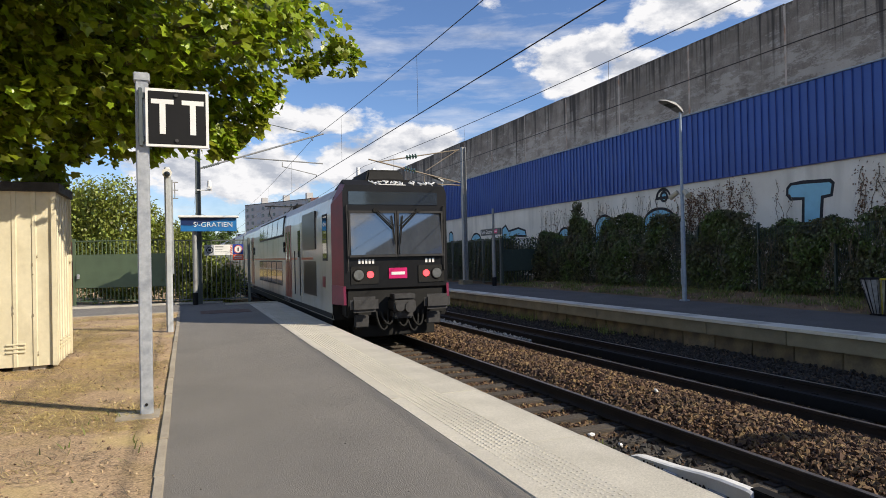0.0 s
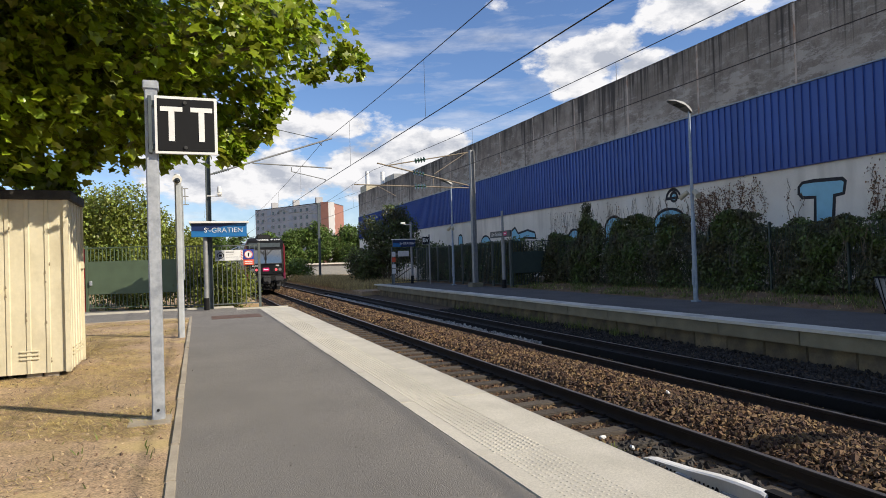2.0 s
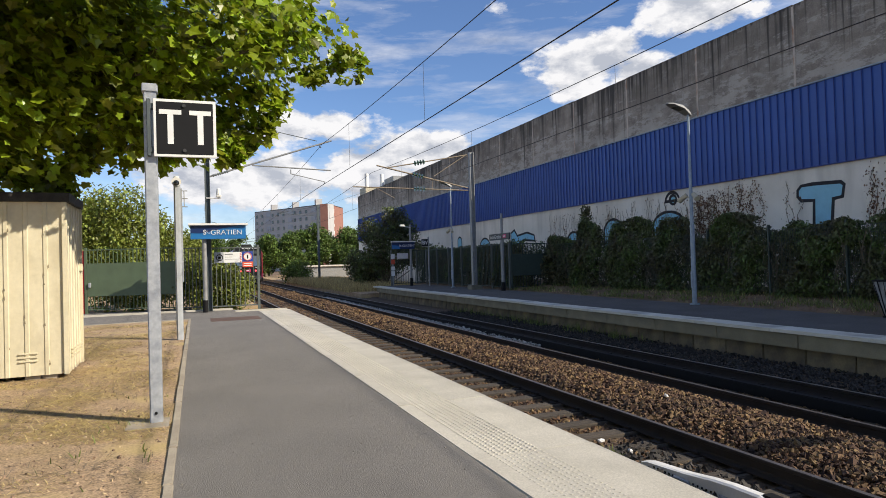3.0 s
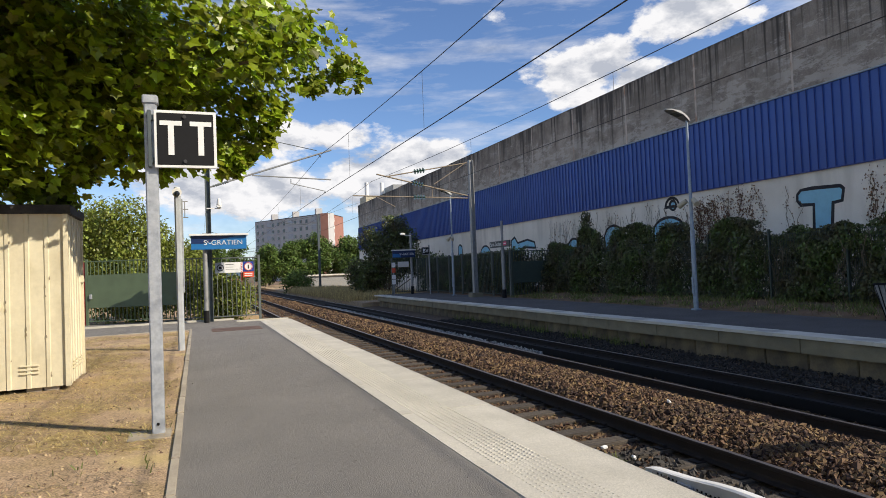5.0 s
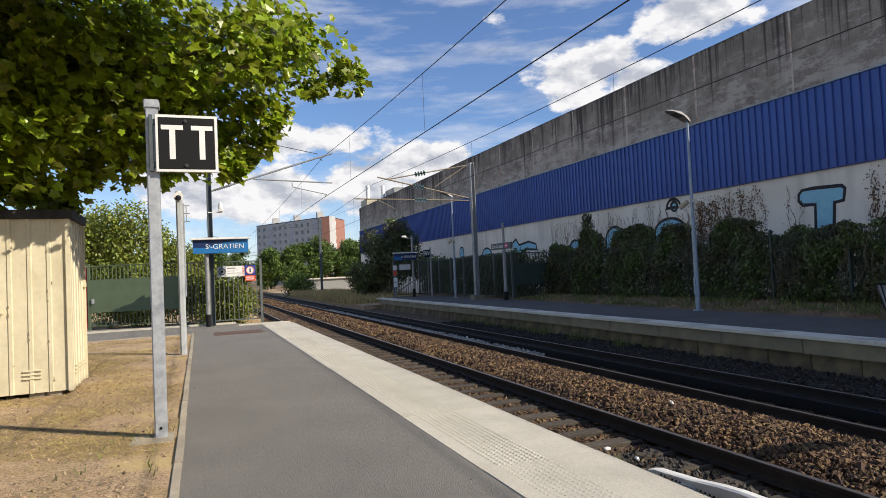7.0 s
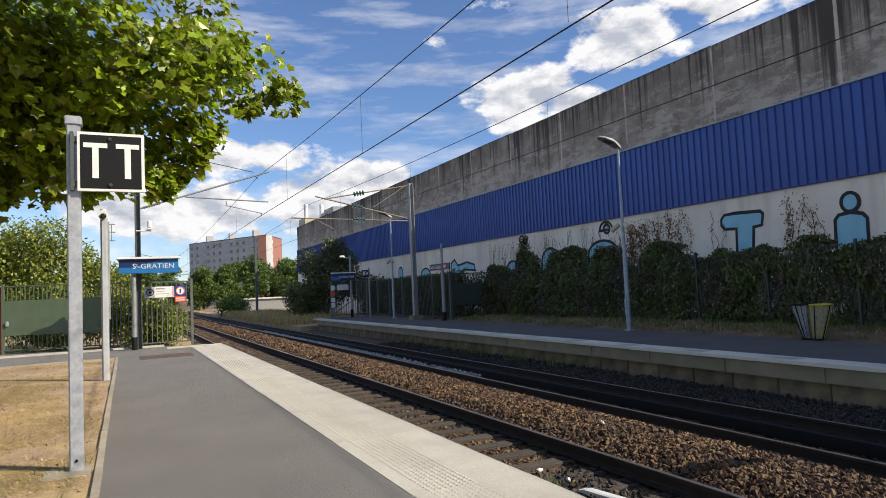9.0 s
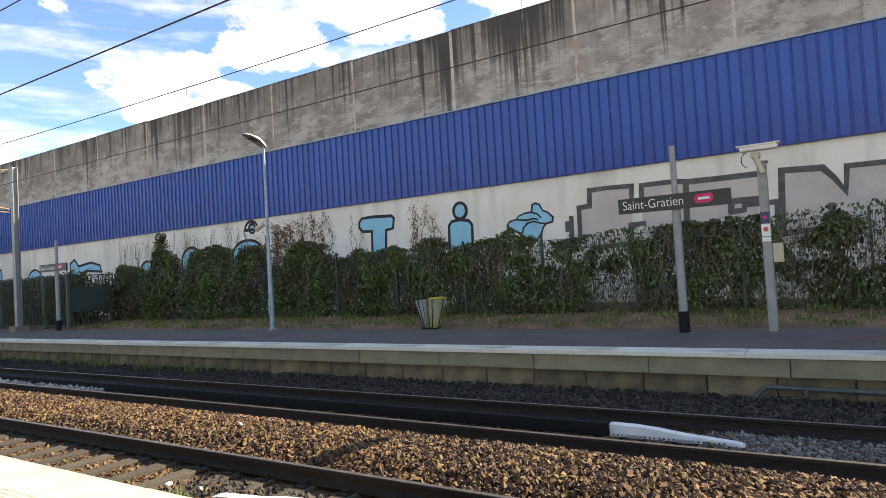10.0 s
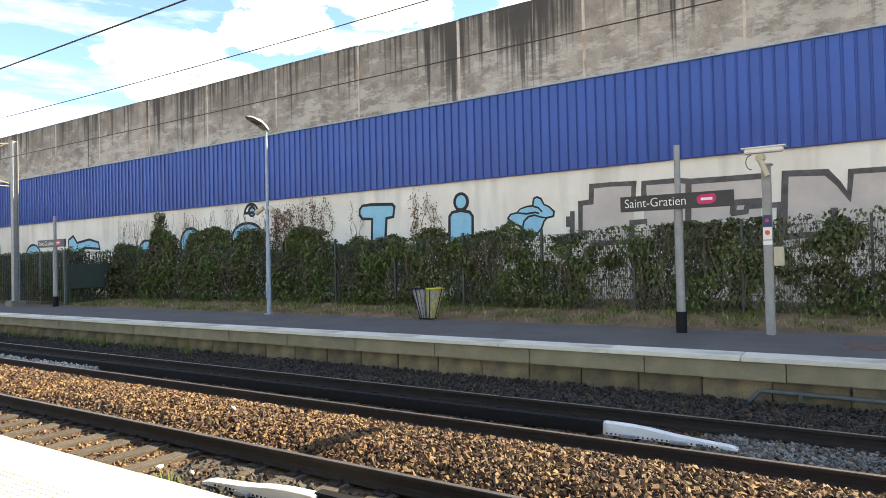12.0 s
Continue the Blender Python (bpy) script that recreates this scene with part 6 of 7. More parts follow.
# plant on the warehouse roof
hut = thing("roof_plant", "pale roof plant with two white flues on the warehouse", "roof plant")
bm = bmesh.new()
box(bm, WALL_X + 0.3, WALL_X + 3.2, 77, 80, 9.5, 11.0, 0.03)
part("lower_block", bm, BEIGEBOX, hut, "beige stair head")
bm = bmesh.new()
box(bm, WALL_X + 3.6, WALL_X + 7.0, 76, 80, 9.5, 12.3, 0.03)
part("housing", bm, POLEGREY, hut, "grey plant housing")
for x in (WALL_X + 1.0, WALL_X + 3.0):
    bm = bmesh.new()
    tube(bm, (x, 79, 10), (x, 79, 12.9), 0.26, seg=16)
    part("flue", bm, WHITE, hut, "white flue", smooth=True)

# ---- plants ----
LOBED = np.array([(0, 0, 0), (0.18, -0.12, 0.02), (0.5, -0.05, 0.06), (0.4, 0.2, 0.05), (0.62, 0.5, 0.1), (0.3, 0.6, 0.03), (0.0, 1.0, -0.06), (-0.3, 0.6, 0.03), (-0.62, 0.5, 0.1), (-0.4, 0.2, 0.05), (-0.5, -0.05, 0.06), (-0.18, -0.12, 0.02)], float)
LOBED_F = [(0, 1, 2, 3), (0, 3, 4, 5), (0, 5, 6, 7), (0, 7, 8, 9), (0, 9, 10, 11)]
OVAL = np.array([(0, 0, 0), (0.32, 0.4, 0.06), (0, 1.0, 0), (-0.32, 0.4, 0.06)], float)
OVAL_F = [(0, 1, 2), (0, 2, 3)]


def rotations(r, n, droop=0.5):
    """Random leaf turns: faces mostly upward, tips hanging a little."""
    yaw, tilt, roll = r.uniform(0, 2 * np.pi, n), r.normal(-droop, 0.6, n), r.normal(0, 0.5, n)
    cy, sy, ct, stt, cr, sr = np.cos(yaw), np.sin(yaw), np.cos(tilt), np.sin(tilt), np.cos(roll), np.sin(roll)
    Z = np.zeros(n)
    I = np.ones(n)
    Rz = np.stack([cy, -sy, Z, sy, cy, Z, Z, Z, I], -1).reshape(n, 3, 3)
    Rx = np.stack([I, Z, Z, Z, ct, -stt, Z, stt, ct], -1).reshape(n, 3, 3)
    Ry = np.stack([cr, Z, sr, Z, I, Z, -sr, Z, cr], -1).reshape(n, 3, 3)
    return Rz @ Rx @ Ry


def turned_to(r, n, face, spread=0.5):
    """Random leaf turns with the upper side towards the light and the tips hanging."""
    nz = np.array(face)[None] + r.normal(0, spread, (n, 3))
    nz /= np.linalg.norm(nz, axis=1)[:, None]
    ty = r.normal(0, 1, (n, 3)) + np.array((0, 0, -0.8))
    ty -= nz * np.sum(ty * nz, axis=1)[:, None]
    ty /= np.linalg.norm(ty, axis=1)[:, None]
    return np.stack([np.cross(ty, nz), ty, nz], -1)


def leaves(name, pos, size, mt, r, shape="oval", droop=0.5, spread=0.35, face=None):
    base, fcs = (LOBED, LOBED_F) if shape == "lobed" else (OVAL, OVAL_F)
    n, k = len(pos), len(base)
    vs = base[None] * (size * r.uniform(1 - spread, 1 + spread, (n, 1, 1)))
    vs = np.einsum("nij,nkj->nki", turned_to(r, n, face) if face else rotations(r, n, droop), vs) + pos[:, None, :]
    fs = [tuple(q + k * i for q in f) for i in range(n) for f in fcs]
    me = bpy.data.meshes.new(name)
    me.from_pydata(vs.reshape(-1, 3).tolist(), [], fs)
    me.materials.append(mt)
    return new(name, me)


def clump(r, c, rad, n, shell=0.55, flat=1.0):
    """Points in a lumpy ball, denser towards its skin."""
    d = r.normal(size=(n, 3))
    d /= np.linalg.norm(d, axis=1)[:, None]
    lump = np.array([1 + 0.35 * noise.noise((float(a) * 2.1 + c[0], float(b) * 2.1 + c[1], float(e) * 2.1 + c[2])) for a, b, e in d])
    q = d * (rad * lump * (shell + (1 - shell) * r.random(n)) * np.where(r.random(n) < 0.25, r.random(n), 1))[:, None]
    q[:, 2] *= flat
    return q + np.array(c)


def limb(bm, pts, r0, r1):
    n = len(pts) - 1
    for i in range(n):
        a, b = r0 + (r1 - r0) * i / n, r0 + (r1 - r0) * (i + 1) / n
        tube(bm, pts[i], pts[i + 1], a, b, seg=9, caps=False)
        ball(bm, pts[i + 1], b * 1.0, 1)
    return bm


def plane_tree():
    tr = thing("tree", "broad plane tree with sunlit yellow-green lobed leaves", "tree")
    r = np.random.default_rng(21)
    trunk_top = (-4.6, 11.6 + 2.6, 3.0)
    bm = bmesh.new()
    limb(bm, [(-5.4, 14.6, -0.1), (-5.3, 14.5, 1.4), trunk_top], 0.3, 0.24)
    part("trunk", bm, BARK, tr, "thick mottled trunk", smooth=True)
    crowns = [(2.35, 10.0, 4.75, 0.3), (1.82, 10.0, 5.1, 0.6), (1.3, 10.0, 5.15, 0.8), (1.8, 10.0, 4.5, 0.2), (0.74, 9.7, 4.55, 0.85), (0.07, 9.4, 4.7, 1.05), (0.57, 9.7, 3.8, 0.42), (0.66, 9.7, 3.45, 0.16),
              (0.25, 9.6, 3.4, 0.42), (0.9, 9.6, 3.75, 0.3), (1.0, 9.7, 4.1, 0.35), (0.5, 9.6, 3.2, 0.22), (0.95, 9.7, 3.5, 0.15), (-0.31, 9.6, 4.1, 1.0), (-0.95, 9.3, 4.3, 1.2), (-1.57, 9.3, 4.5, 1.3), (-1.75, 9.9, 3.85, 1.0), (-1.03, 9.9, 3.65, 0.75), (-2.5, 12.6, 3.75, 0.85), (-1.3, 12.3, 3.75, 0.6), (-0.41, 9.6, 3.25, 0.32),
              # includes unseen clumps overhead and to the left, added to shade shed and crown
              (-2.1, 9.0, 3.8, 1.0), (-0.3, 11.8, 6.9, 1.2), (1.3, 11.8, 6.6, 0.8), (-1.53, 9.6, 6.3, 1.6), (-3.26, 9.6, 4.2, 1.5), (-3.24, 9.6, 5.4, 1.6), (-3.8, 12.6, 3.8, 1.1), (-4.6, 11.8, 5.6, 2.2), (-2.6, 12.2, 5.2, 1.8), (-0.6, 11.6, 5.4, 1.4), (-5.5, 14, 6.4, 2.6), (-3.0, 14.0, 6.8, 2.4), (0.4, 7.6, 6.8, 1.25), (-1.0, 7.0, 6.5, 1.4), (-2.4, 7.4, 6.2, 1.4), (-3.8, 8.0, 5.6, 1.5), (-2.2, 8.6, 7.6, 1.7), (-4.5, 5.5, 5.5, 1.6), (-4.0, 3.0, 6.0, 1.7), (-3.0, 1.0, 6.6, 1.7), (-5.8, 7.5, 5.0, 1.7), (-5.5, 2.0, 5.5, 1.8), (-1.5, 2.5, 7.4, 1.6), (-6.2, 10.0, 4.5, 1.7), (-6.5, 5.0, 6.0, 1.8), (-1.8, 8.3, 6.0, 1.15), (-0.2, 6.4, 6.6, 1.0), (0.7, 5.2, 6.0, 0.75), (1.2, 4.2, 5.4, 0.5), (-1.4, 6.0, 6.9, 1.1), (0.2, 8.1, 4.4, 0.55), (-0.3, 8.3, 4.0, 0.45), (0.75, 8.1, 4.5, 0.5), (1.2, 8.4, 4.5, 0.4), (-0.9, 8.4, 4.35, 0.5), (-1.5, 8.6, 4.4, 0.4),
              (-2.56, 11.2, 3.25, 0.39), (-2.2, 11.4, 2.98, 0.36), (-1.9, 11.4, 2.93, 0.3), (-3.0, 11.4, 3.1, 0.39), (-1.75, 11.3, 3.25, 0.3), (0.88, 11.3, 3.66, 0.16)]
    allp = []
    crowns = [(x * 1.12, y * 1.12, 1.515 + (z - 1.515) * 1.12, w * 1.1) if y < 10.1 and z < 6.0 else (x, y, z, w) for x, y, z, w in crowns]
    for cx, cy, cz, rad in crowns:
        allp.append(clump(r, (cx, cy, cz), rad * 1.06, int((820 if cx > -0.6 and 3.9 < cz < 6.2 and cy < 11.8 else 1450 if cz < 6.2 and cy < 11.6 else 1250 if cy < 9.5 else 600) * rad * rad + 110)))
    pos = np.concatenate(allp)
    # leaves hang in sprays with dark hollows between them
    pos = pos[[noise.noise((a * 2.3, b * 2.3, c * 2.9)) + 0.5 * noise.noise((a * 5.1, b * 5.1, c * 5.9)) > -0.2 + 0.25 * q for (a, b, c), q in zip(pos.tolist(), r.random(len(pos)))]]
    cr = leaves("crown", pos, 0.122, LEAF, r, "lobed", 0.55, 0.5, (0.4, -0.42, 0.62))
    cr.parent = tr
    tagged(cr, "dense crown of lobed green leaves with added unseen shading clumps", kind="stuff")
    # limbs towards each part of the crown
    for k, (cx, cy, cz, rad) in enumerate(crowns):
        if rad < 0.4:
            continue
        a, b = Vector(trunk_top), Vector((cx, cy, cz))
        mid = a.lerp(b, 0.5) + Vector((0, 0, 1.6 if cy < 7 else 0.5))
        bm = bmesh.new()
        limb(bm, [a, a.lerp(mid, 0.6), mid, mid.lerp(b, 0.55), b], 0.085, 0.02)
        part("limb", bm, BARK, tr)
    # single leaves at the ends of the sunlit twigs
    first = None
    rr = random.Random(8)
    me = bpy.data.meshes.new("leaf")
    me.from_pydata((LOBED * 0.125).tolist(), [], LOBED_F)
    me.materials.append(LEAF_ONE)
    tips = crowns[:22]
    for k in range(240):
        cx, cy, cz, rad = rr.choice(tips)
        d = Vector((rr.gauss(0, 1), -abs(rr.gauss(0, 1)), rr.gauss(0, 1))).normalized() * rad * rr.uniform(0.95, 1.2)
        o = new("leaf", me)
        o.parent = tr
        o.matrix_basis = pose(cx + d.x, cy + d.y, cz + d.z, rr.uniform(-80, 20), rr.uniform(-40, 40), rr.uniform(0, 360)) @ Matrix.Scale(rr.uniform(0.7, 1.35), 4)


plane_tree()


# ---- hedge and creeper before the warehouse ----
def hedge_top(y):
    table = ((-9, 2.6), (-1.6, 2.6), (0.9, 2.45), (2.5, 2.4), (5.2, 2.35), (7.0, 2.14), (8.1, 2.6), (8.9, 2.42), (10.1, 2.25), (10.6, 2.58), (11.2, 2.6), (11.7, 2.3), (12.4, 2.42), (13.4, 2.26), (14.0, 2.47), (14.5, 2.14), (15.0, 2.2), (15.25, 2.68), (16.3, 2.9), (17.1, 2.78), (17.5, 2.1), (18.0, 2.1), (18.3, 2.8), (19.3, 2.98), (19.8, 2.6), (20.1, 1.95), (20.4, 2.85), (21.0, 3.12), (22.1, 3.02), (22.9, 2.85), (23.1, 1.7), (23.4, 2.2), (23.7, 2.9), (24.6, 3.2), (25.4, 3.1), (25.7, 2.25), (26.2, 2.4), (27.9, 2.7), (29, 2.4), (42, 2.3))
    for (ya, za), (yb, zb) in zip(table, table[1:]):
        if y <= yb:
            return za + (zb - za) * (y - ya) / (yb - ya)
    return 2.3


def thickness(y, z):
    """Where the creeper is dense and where it leaves the mesh bare."""
    bare = 0.36 * math.exp(-((y - 5.0) / 0.8) ** 2) + (0.3 * math.exp(-((y - 0.8) / 0.6) ** 2) if z > 1.3 else 0.0)
    return 0.3 * math.exp(-((y - 2.9) / 0.9) ** 2) + 0.15 * math.exp(-((y - 7.0) / 0.8) ** 2) - bare


def hedge(y0, y1, x0, x1, density, label, seed, low=0.2):
    r = np.random.default_rng(seed)
    n = int((y1 - y0) * density)
    y = r.uniform(y0, y1, n)
    top = np.array([hedge_top(v) + 0.1 * noise.noise((v * 1.9, seed, 0)) for v in y])
    z = low + (top - low) * r.random(n) ** 0.85
    bulge = np.array([0.6 * noise.noise((a * 0.95, b * 0.9, 5)) + 0.16 * noise.noise((a * 3.1, b * 3.3, 7)) for a, b in zip(y, z)])
    # the shrubs stand forward, the joints between them lie back
    bulge += np.clip((top - 2.55) * 0.45, -0.3, 0.3)
    x = x0 + (x1 - x0) * r.random(n) ** 1.8 - bulge
    # the tops taper to a crest
    if x0 > 16:
        x = np.where(z > 1.6, 16.7 + (x - 16.7) * np.clip(1 - (z - 1.6) * 0.8, 0.3, 1), x)
    # ragged gaps
    keep = np.array([noise.noise((a * 0.75, b * 0.9, 31)) + 0.4 * noise.noise((a * 2.6, b * 2.6, 9)) + max(0.0, 0.35 - 0.3 * b) + thickness(a, b) > (-0.6 if density > 4000 else -0.3 if density > 3650 else -0.12 if density > 2700 else -0.6) or rr < 0.14 for a, b, rr in zip(y, z, r.random(n))])
    h = thing("hedge", label, "hedge", "hedges before the warehouse")
    lv = leaves("foliage", np.stack([x, y, z], -1)[keep], 0.105, IVY, r, "oval", 0.9)
    lv.parent = h
    tagged(lv, kind="stuff")
    verts, faces = [], []
    rr = random.Random(seed)
    for i in range(int((y1 - y0) * 34)):
        a = Vector((x0 + rr.uniform(0.05, x1 - x0), rr.uniform(y0, y1), 0.1))
        for j in range(5):
            b = a + Vector((rr.uniform(-0.12, 0.08), rr.uniform(-0.3, 0.3), rr.uniform(0.2, 0.6)))
            if b.z > hedge_top(b.y) - 0.1:
                break
            k = len(verts)
            w = 0.008
            verts += [a + Vector((0, -w, 0)), a + Vector((0, w, 0)), b + Vector((0, w * 0.7, 0)), b + Vector((0, -w * 0.7, 0)), a + Vector((w, 0, 0)), b + Vector((w, 0, 0))]
            faces += [(k, k + 1, k + 2, k + 3), (k, k + 4, k + 5, k + 3)]
            a = b
    tw = soup("undergrowth", [tuple(v) for v in verts], faces, BARK)
    tw.parent = h
    tagged(tw, "tangle of brown twigs", kind="stuff")
    return h


for k, (a, b) in enumerate(((13.0, 15.2), (15.2, 17.4), (17.4, 19.6), (19.6, 22.9), (22.9, 24.6), (24.6, 28.2))):
    hedge(a, b, 16.35, 17.35, 4200, "dark dense ivy-clad shrub in a tall hedge", 40 + k)
for k, (a, b) in enumerate(((-9, -5), (-5, -1.5), (-1.5, 1.6), (1.6, 4.4), (4.4, 7.6), (7.6, 10.4), (10.4, 13.0))):
    hedge(a, b, 16.35, 17.0, 3600 if a < 7 else 3800, "loose creeper with gaps climbing a wire fence", 60 + k)
for k in range(3):
    hedge(28.3 + 4.6 * k, 28.3 + 4.6 * (k + 1), 14.7, 15.6, 2600, "dark clipped hedge behind a barred fence", 80 + k)
r = np.random.default_rng(5)
cf = thing("shrub", "dark green shrub rising above the hedge", "shrub")
pos = np.concatenate([clump(r, (16.7, 24.85, 3.0 + 0.33 * i), 0.34 - 0.04 * i, 420 - 60 * i) for i in range(3)])
lv = leaves("foliage", pos, 0.09, IVY, r, "oval", 0.9)
lv.parent = cf
tagged(lv, kind="stuff")


# withered creeper on the wall, with bare stems
def creeper(name, y0, y1, z1, n, label, mt, seed):
    r = np.random.default_rng(seed)
    g = thing(name, label, "creeper", "creepers on the warehouse wall")
    verts, faces, pts = [], [], []
    rr = random.Random(seed)
    for i in range(max(3, int((y1 - y0) * 6))):
        y, z = rr.uniform(y0, y1), 2.2
        end = z1 * rr.uniform(0.78, 1.0)
        while z < end:
            ny, nz = y + rr.uniform(-0.14, 0.14), z + rr.uniform(0.12, 0.3)
            k, w = len(verts), 0.011
            verts += [(WALL_X - 0.012, y - w, z), (WALL_X - 0.012, y + w, z), (WALL_X - 0.012, ny + w, nz), (WALL_X - 0.012, ny - w, nz)]
            faces.append((k, k + 1, k + 2, k + 3))
            y, z = ny, nz
            for _ in range(n):
                pts.append((WALL_X - rr.uniform(0.02, 0.1), y + rr.gauss(0, 0.11), z + rr.gauss(0, 0.12)))
    st = soup("stem", verts, faces, BARK)
    st.parent = g
    tagged(st, kind="stuff")
    lv = leaves("foliage", np.array(pts), 0.07, mt, r, "oval", 1.1)
    lv.parent = g
    tagged(lv, kind="stuff")


creeper("creeper", 17.6, 20.8, 4.25, 17, "withered brown creeper hanging on a pale wall", DEADLEAF, 91)
creeper("creeper", 21.0, 24.5, 4.1, 1, "sparse dry creeper stems on a pale wall", DEADLEAF, 92)
creeper("creeper", 12.3, 13.6, 3.9, 9, "withered reddish creeper on a pale wall", DEADLEAF, 93)
creeper("creeper", 16.0, 16.6, 3.9, 2, "few dry creeper stems beside a painted letter", DEADLEAF, 94)
creeper("creeper", 24.8, 33.0, 4.0, 1, "thin dry creeper stems along a shaded wall", DEADLEAF, 95)
creeper("creeper", -3.2, -1.4, 4.1, 4, "green creeper climbing a pale wall", IVY, 96)


# ---- shrubs behind the near fence ----
def shrub(c, blobs, n, mt, label, size, seed, name="shrub"):
    r = np.random.default_rng(seed)
    s = thing(name, label, name)
    pos = np.concatenate([clump(r, b[:3], b[3], int(n * b[3] ** 2), 0.5) for b in blobs])
    pos = pos[pos[:, 2] > -0.6]
    lv = leaves("foliage", pos, size, mt, r, "oval", 0.6)
    lv.parent = s
    tagged(lv, kind="stuff")
    for b in blobs:
        bm = bmesh.new()
        limb(bm, [(c[0], c[1], c[2]), ((c[0] + b[0]) / 2, (c[1] + b[1]) / 2, (c[2] + b[2]) / 2 + 0.2), b[:3]], 0.05, 0.015)
        part("stem", bm, BARK, s)
    return s


shrub((-3.0, 28.8, 0), ((-3.6, 28.5, 3.6, 1.3), (-2.6, 28.6, 3.9, 1.2), (-1.6, 28.8, 3.2, 1.0), (-4.6, 28.6, 3.0, 1.4), (-3.0, 28.0, 2.2, 1.4), (-1.2, 28.6, 2.4, 0.9), (-5.5, 29, 3.6, 1.6)), 1700, BUSH, "tall leafy shrub with yellow-green leaves behind the gate", 0.14, 1)
shrub((-0.4, 29.5, 0), ((-0.7, 29, 2.6, 0.9), (-0.1, 29.3, 2.0, 0.9), (0.1, 30, 2.6, 0.6)), 1600, BUSH, "green shrub behind the fence", 0.12, 2)
shrub((0.9, 25.6, 0), ((0.4, 25.4, 1.5, 0.75), (1.0, 25.4, 1.2, 0.75), (1.6, 25.6, 0.8, 0.65), (0.0, 25.8, 0.9, 0.8), (0.8, 25.8, 0.4, 0.8), (-0.6, 26, 0.8, 0.8), (-0.4, 26, 1.7, 0.6), (1.3, 25.3, 0.35, 0.6), (0.2, 25.3, 0.4, 0.6)), 2300, BUSH, "bright green shrub pressing against the bars of a fence", 0.11, 3)
shrub((-2.4, 27.4, 0), ((-3.2, 27.2, 0.6, 0.7), (-2.2, 27, 0.7, 0.7), (-1.4, 26.6, 0.7, 0.6), (-2.7, 27.2, 1.7, 0.7), (-1.6, 27, 1.8, 0.6), (-3.4, 27.2, 1.2, 0.7), (-2.0, 26.9, 0.3, 0.6)), 2000, BUSH, "low green shrub behind the gate", 0.11, 4)
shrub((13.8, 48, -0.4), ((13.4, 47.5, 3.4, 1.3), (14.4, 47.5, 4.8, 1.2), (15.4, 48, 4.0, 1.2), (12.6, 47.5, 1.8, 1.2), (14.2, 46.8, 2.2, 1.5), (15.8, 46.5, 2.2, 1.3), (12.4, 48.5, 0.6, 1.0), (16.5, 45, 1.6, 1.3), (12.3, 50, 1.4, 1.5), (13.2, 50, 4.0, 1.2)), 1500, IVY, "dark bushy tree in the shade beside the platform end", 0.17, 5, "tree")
shrub((11.0, 75, -0.5), ((10.7, 75, 1.0, 1.4), (12.0, 76, 0.7, 1.2), (9.8, 75, 0.4, 1.0), (11.4, 74, 0.2, 1.1)), 420, FARLEAF, "round green bush beside the tracks", 0.22, 6)


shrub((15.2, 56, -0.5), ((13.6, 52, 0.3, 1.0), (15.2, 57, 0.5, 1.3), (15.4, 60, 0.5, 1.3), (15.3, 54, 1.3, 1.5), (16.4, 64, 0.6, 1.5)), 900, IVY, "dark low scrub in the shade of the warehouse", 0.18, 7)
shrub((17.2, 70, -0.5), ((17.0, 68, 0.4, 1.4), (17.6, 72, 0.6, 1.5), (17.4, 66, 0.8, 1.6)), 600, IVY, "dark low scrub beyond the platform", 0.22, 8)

shrub((16, 29, 0), ((15.2, 28.9, 0.7, 0.75), (16.2, 28.9, 0.8, 0.8), (17.2, 28.8, 1.0, 0.9), (15.6, 28.9, 1.7, 0.7), (16.6, 28.9, 1.8, 0.7), (14.95, 29.4, 1.2, 0.8)), 1900, IVY, "dark hedge growth behind a gate", 0.1, 9)


def far_tree(x, y, h, w, seed):
    r = np.random.default_rng(seed)
    rr = random.Random(seed)
    t = thing("tree", "leafy green tree in a distant row", "tree", "distant trees")
    bm = bmesh.new()
    limb(bm, [(x, y, -0.9), (x, y, h * 0.3), (x + 0.2, y, h * 0.6)], 0.25, 0.1)
    part("trunk", bm, BARK, t)
    blobs = [(x + rr.uniform(-w, w) * 0.55, y + rr.uniform(-w, w) * 0.4, h * rr.uniform(0.32, 0.82), w * rr.uniform(0.32, 0.5)) for _ in range(9)] + [(x, y, h * 0.85, w * 0.38), (x + rr.uniform(-1, 1), y, h * 0.2, w * 0.5)]
    pos = np.concatenate([clump(r, b[:3], b[3], int(210 * b[3] ** 2) + 60, 0.6) for b in blobs])
    lv = leaves("crown", pos, 0.42, FARLEAF, r, "oval", 0.5)
    lv.parent = t
    tagged(lv, kind="stuff")


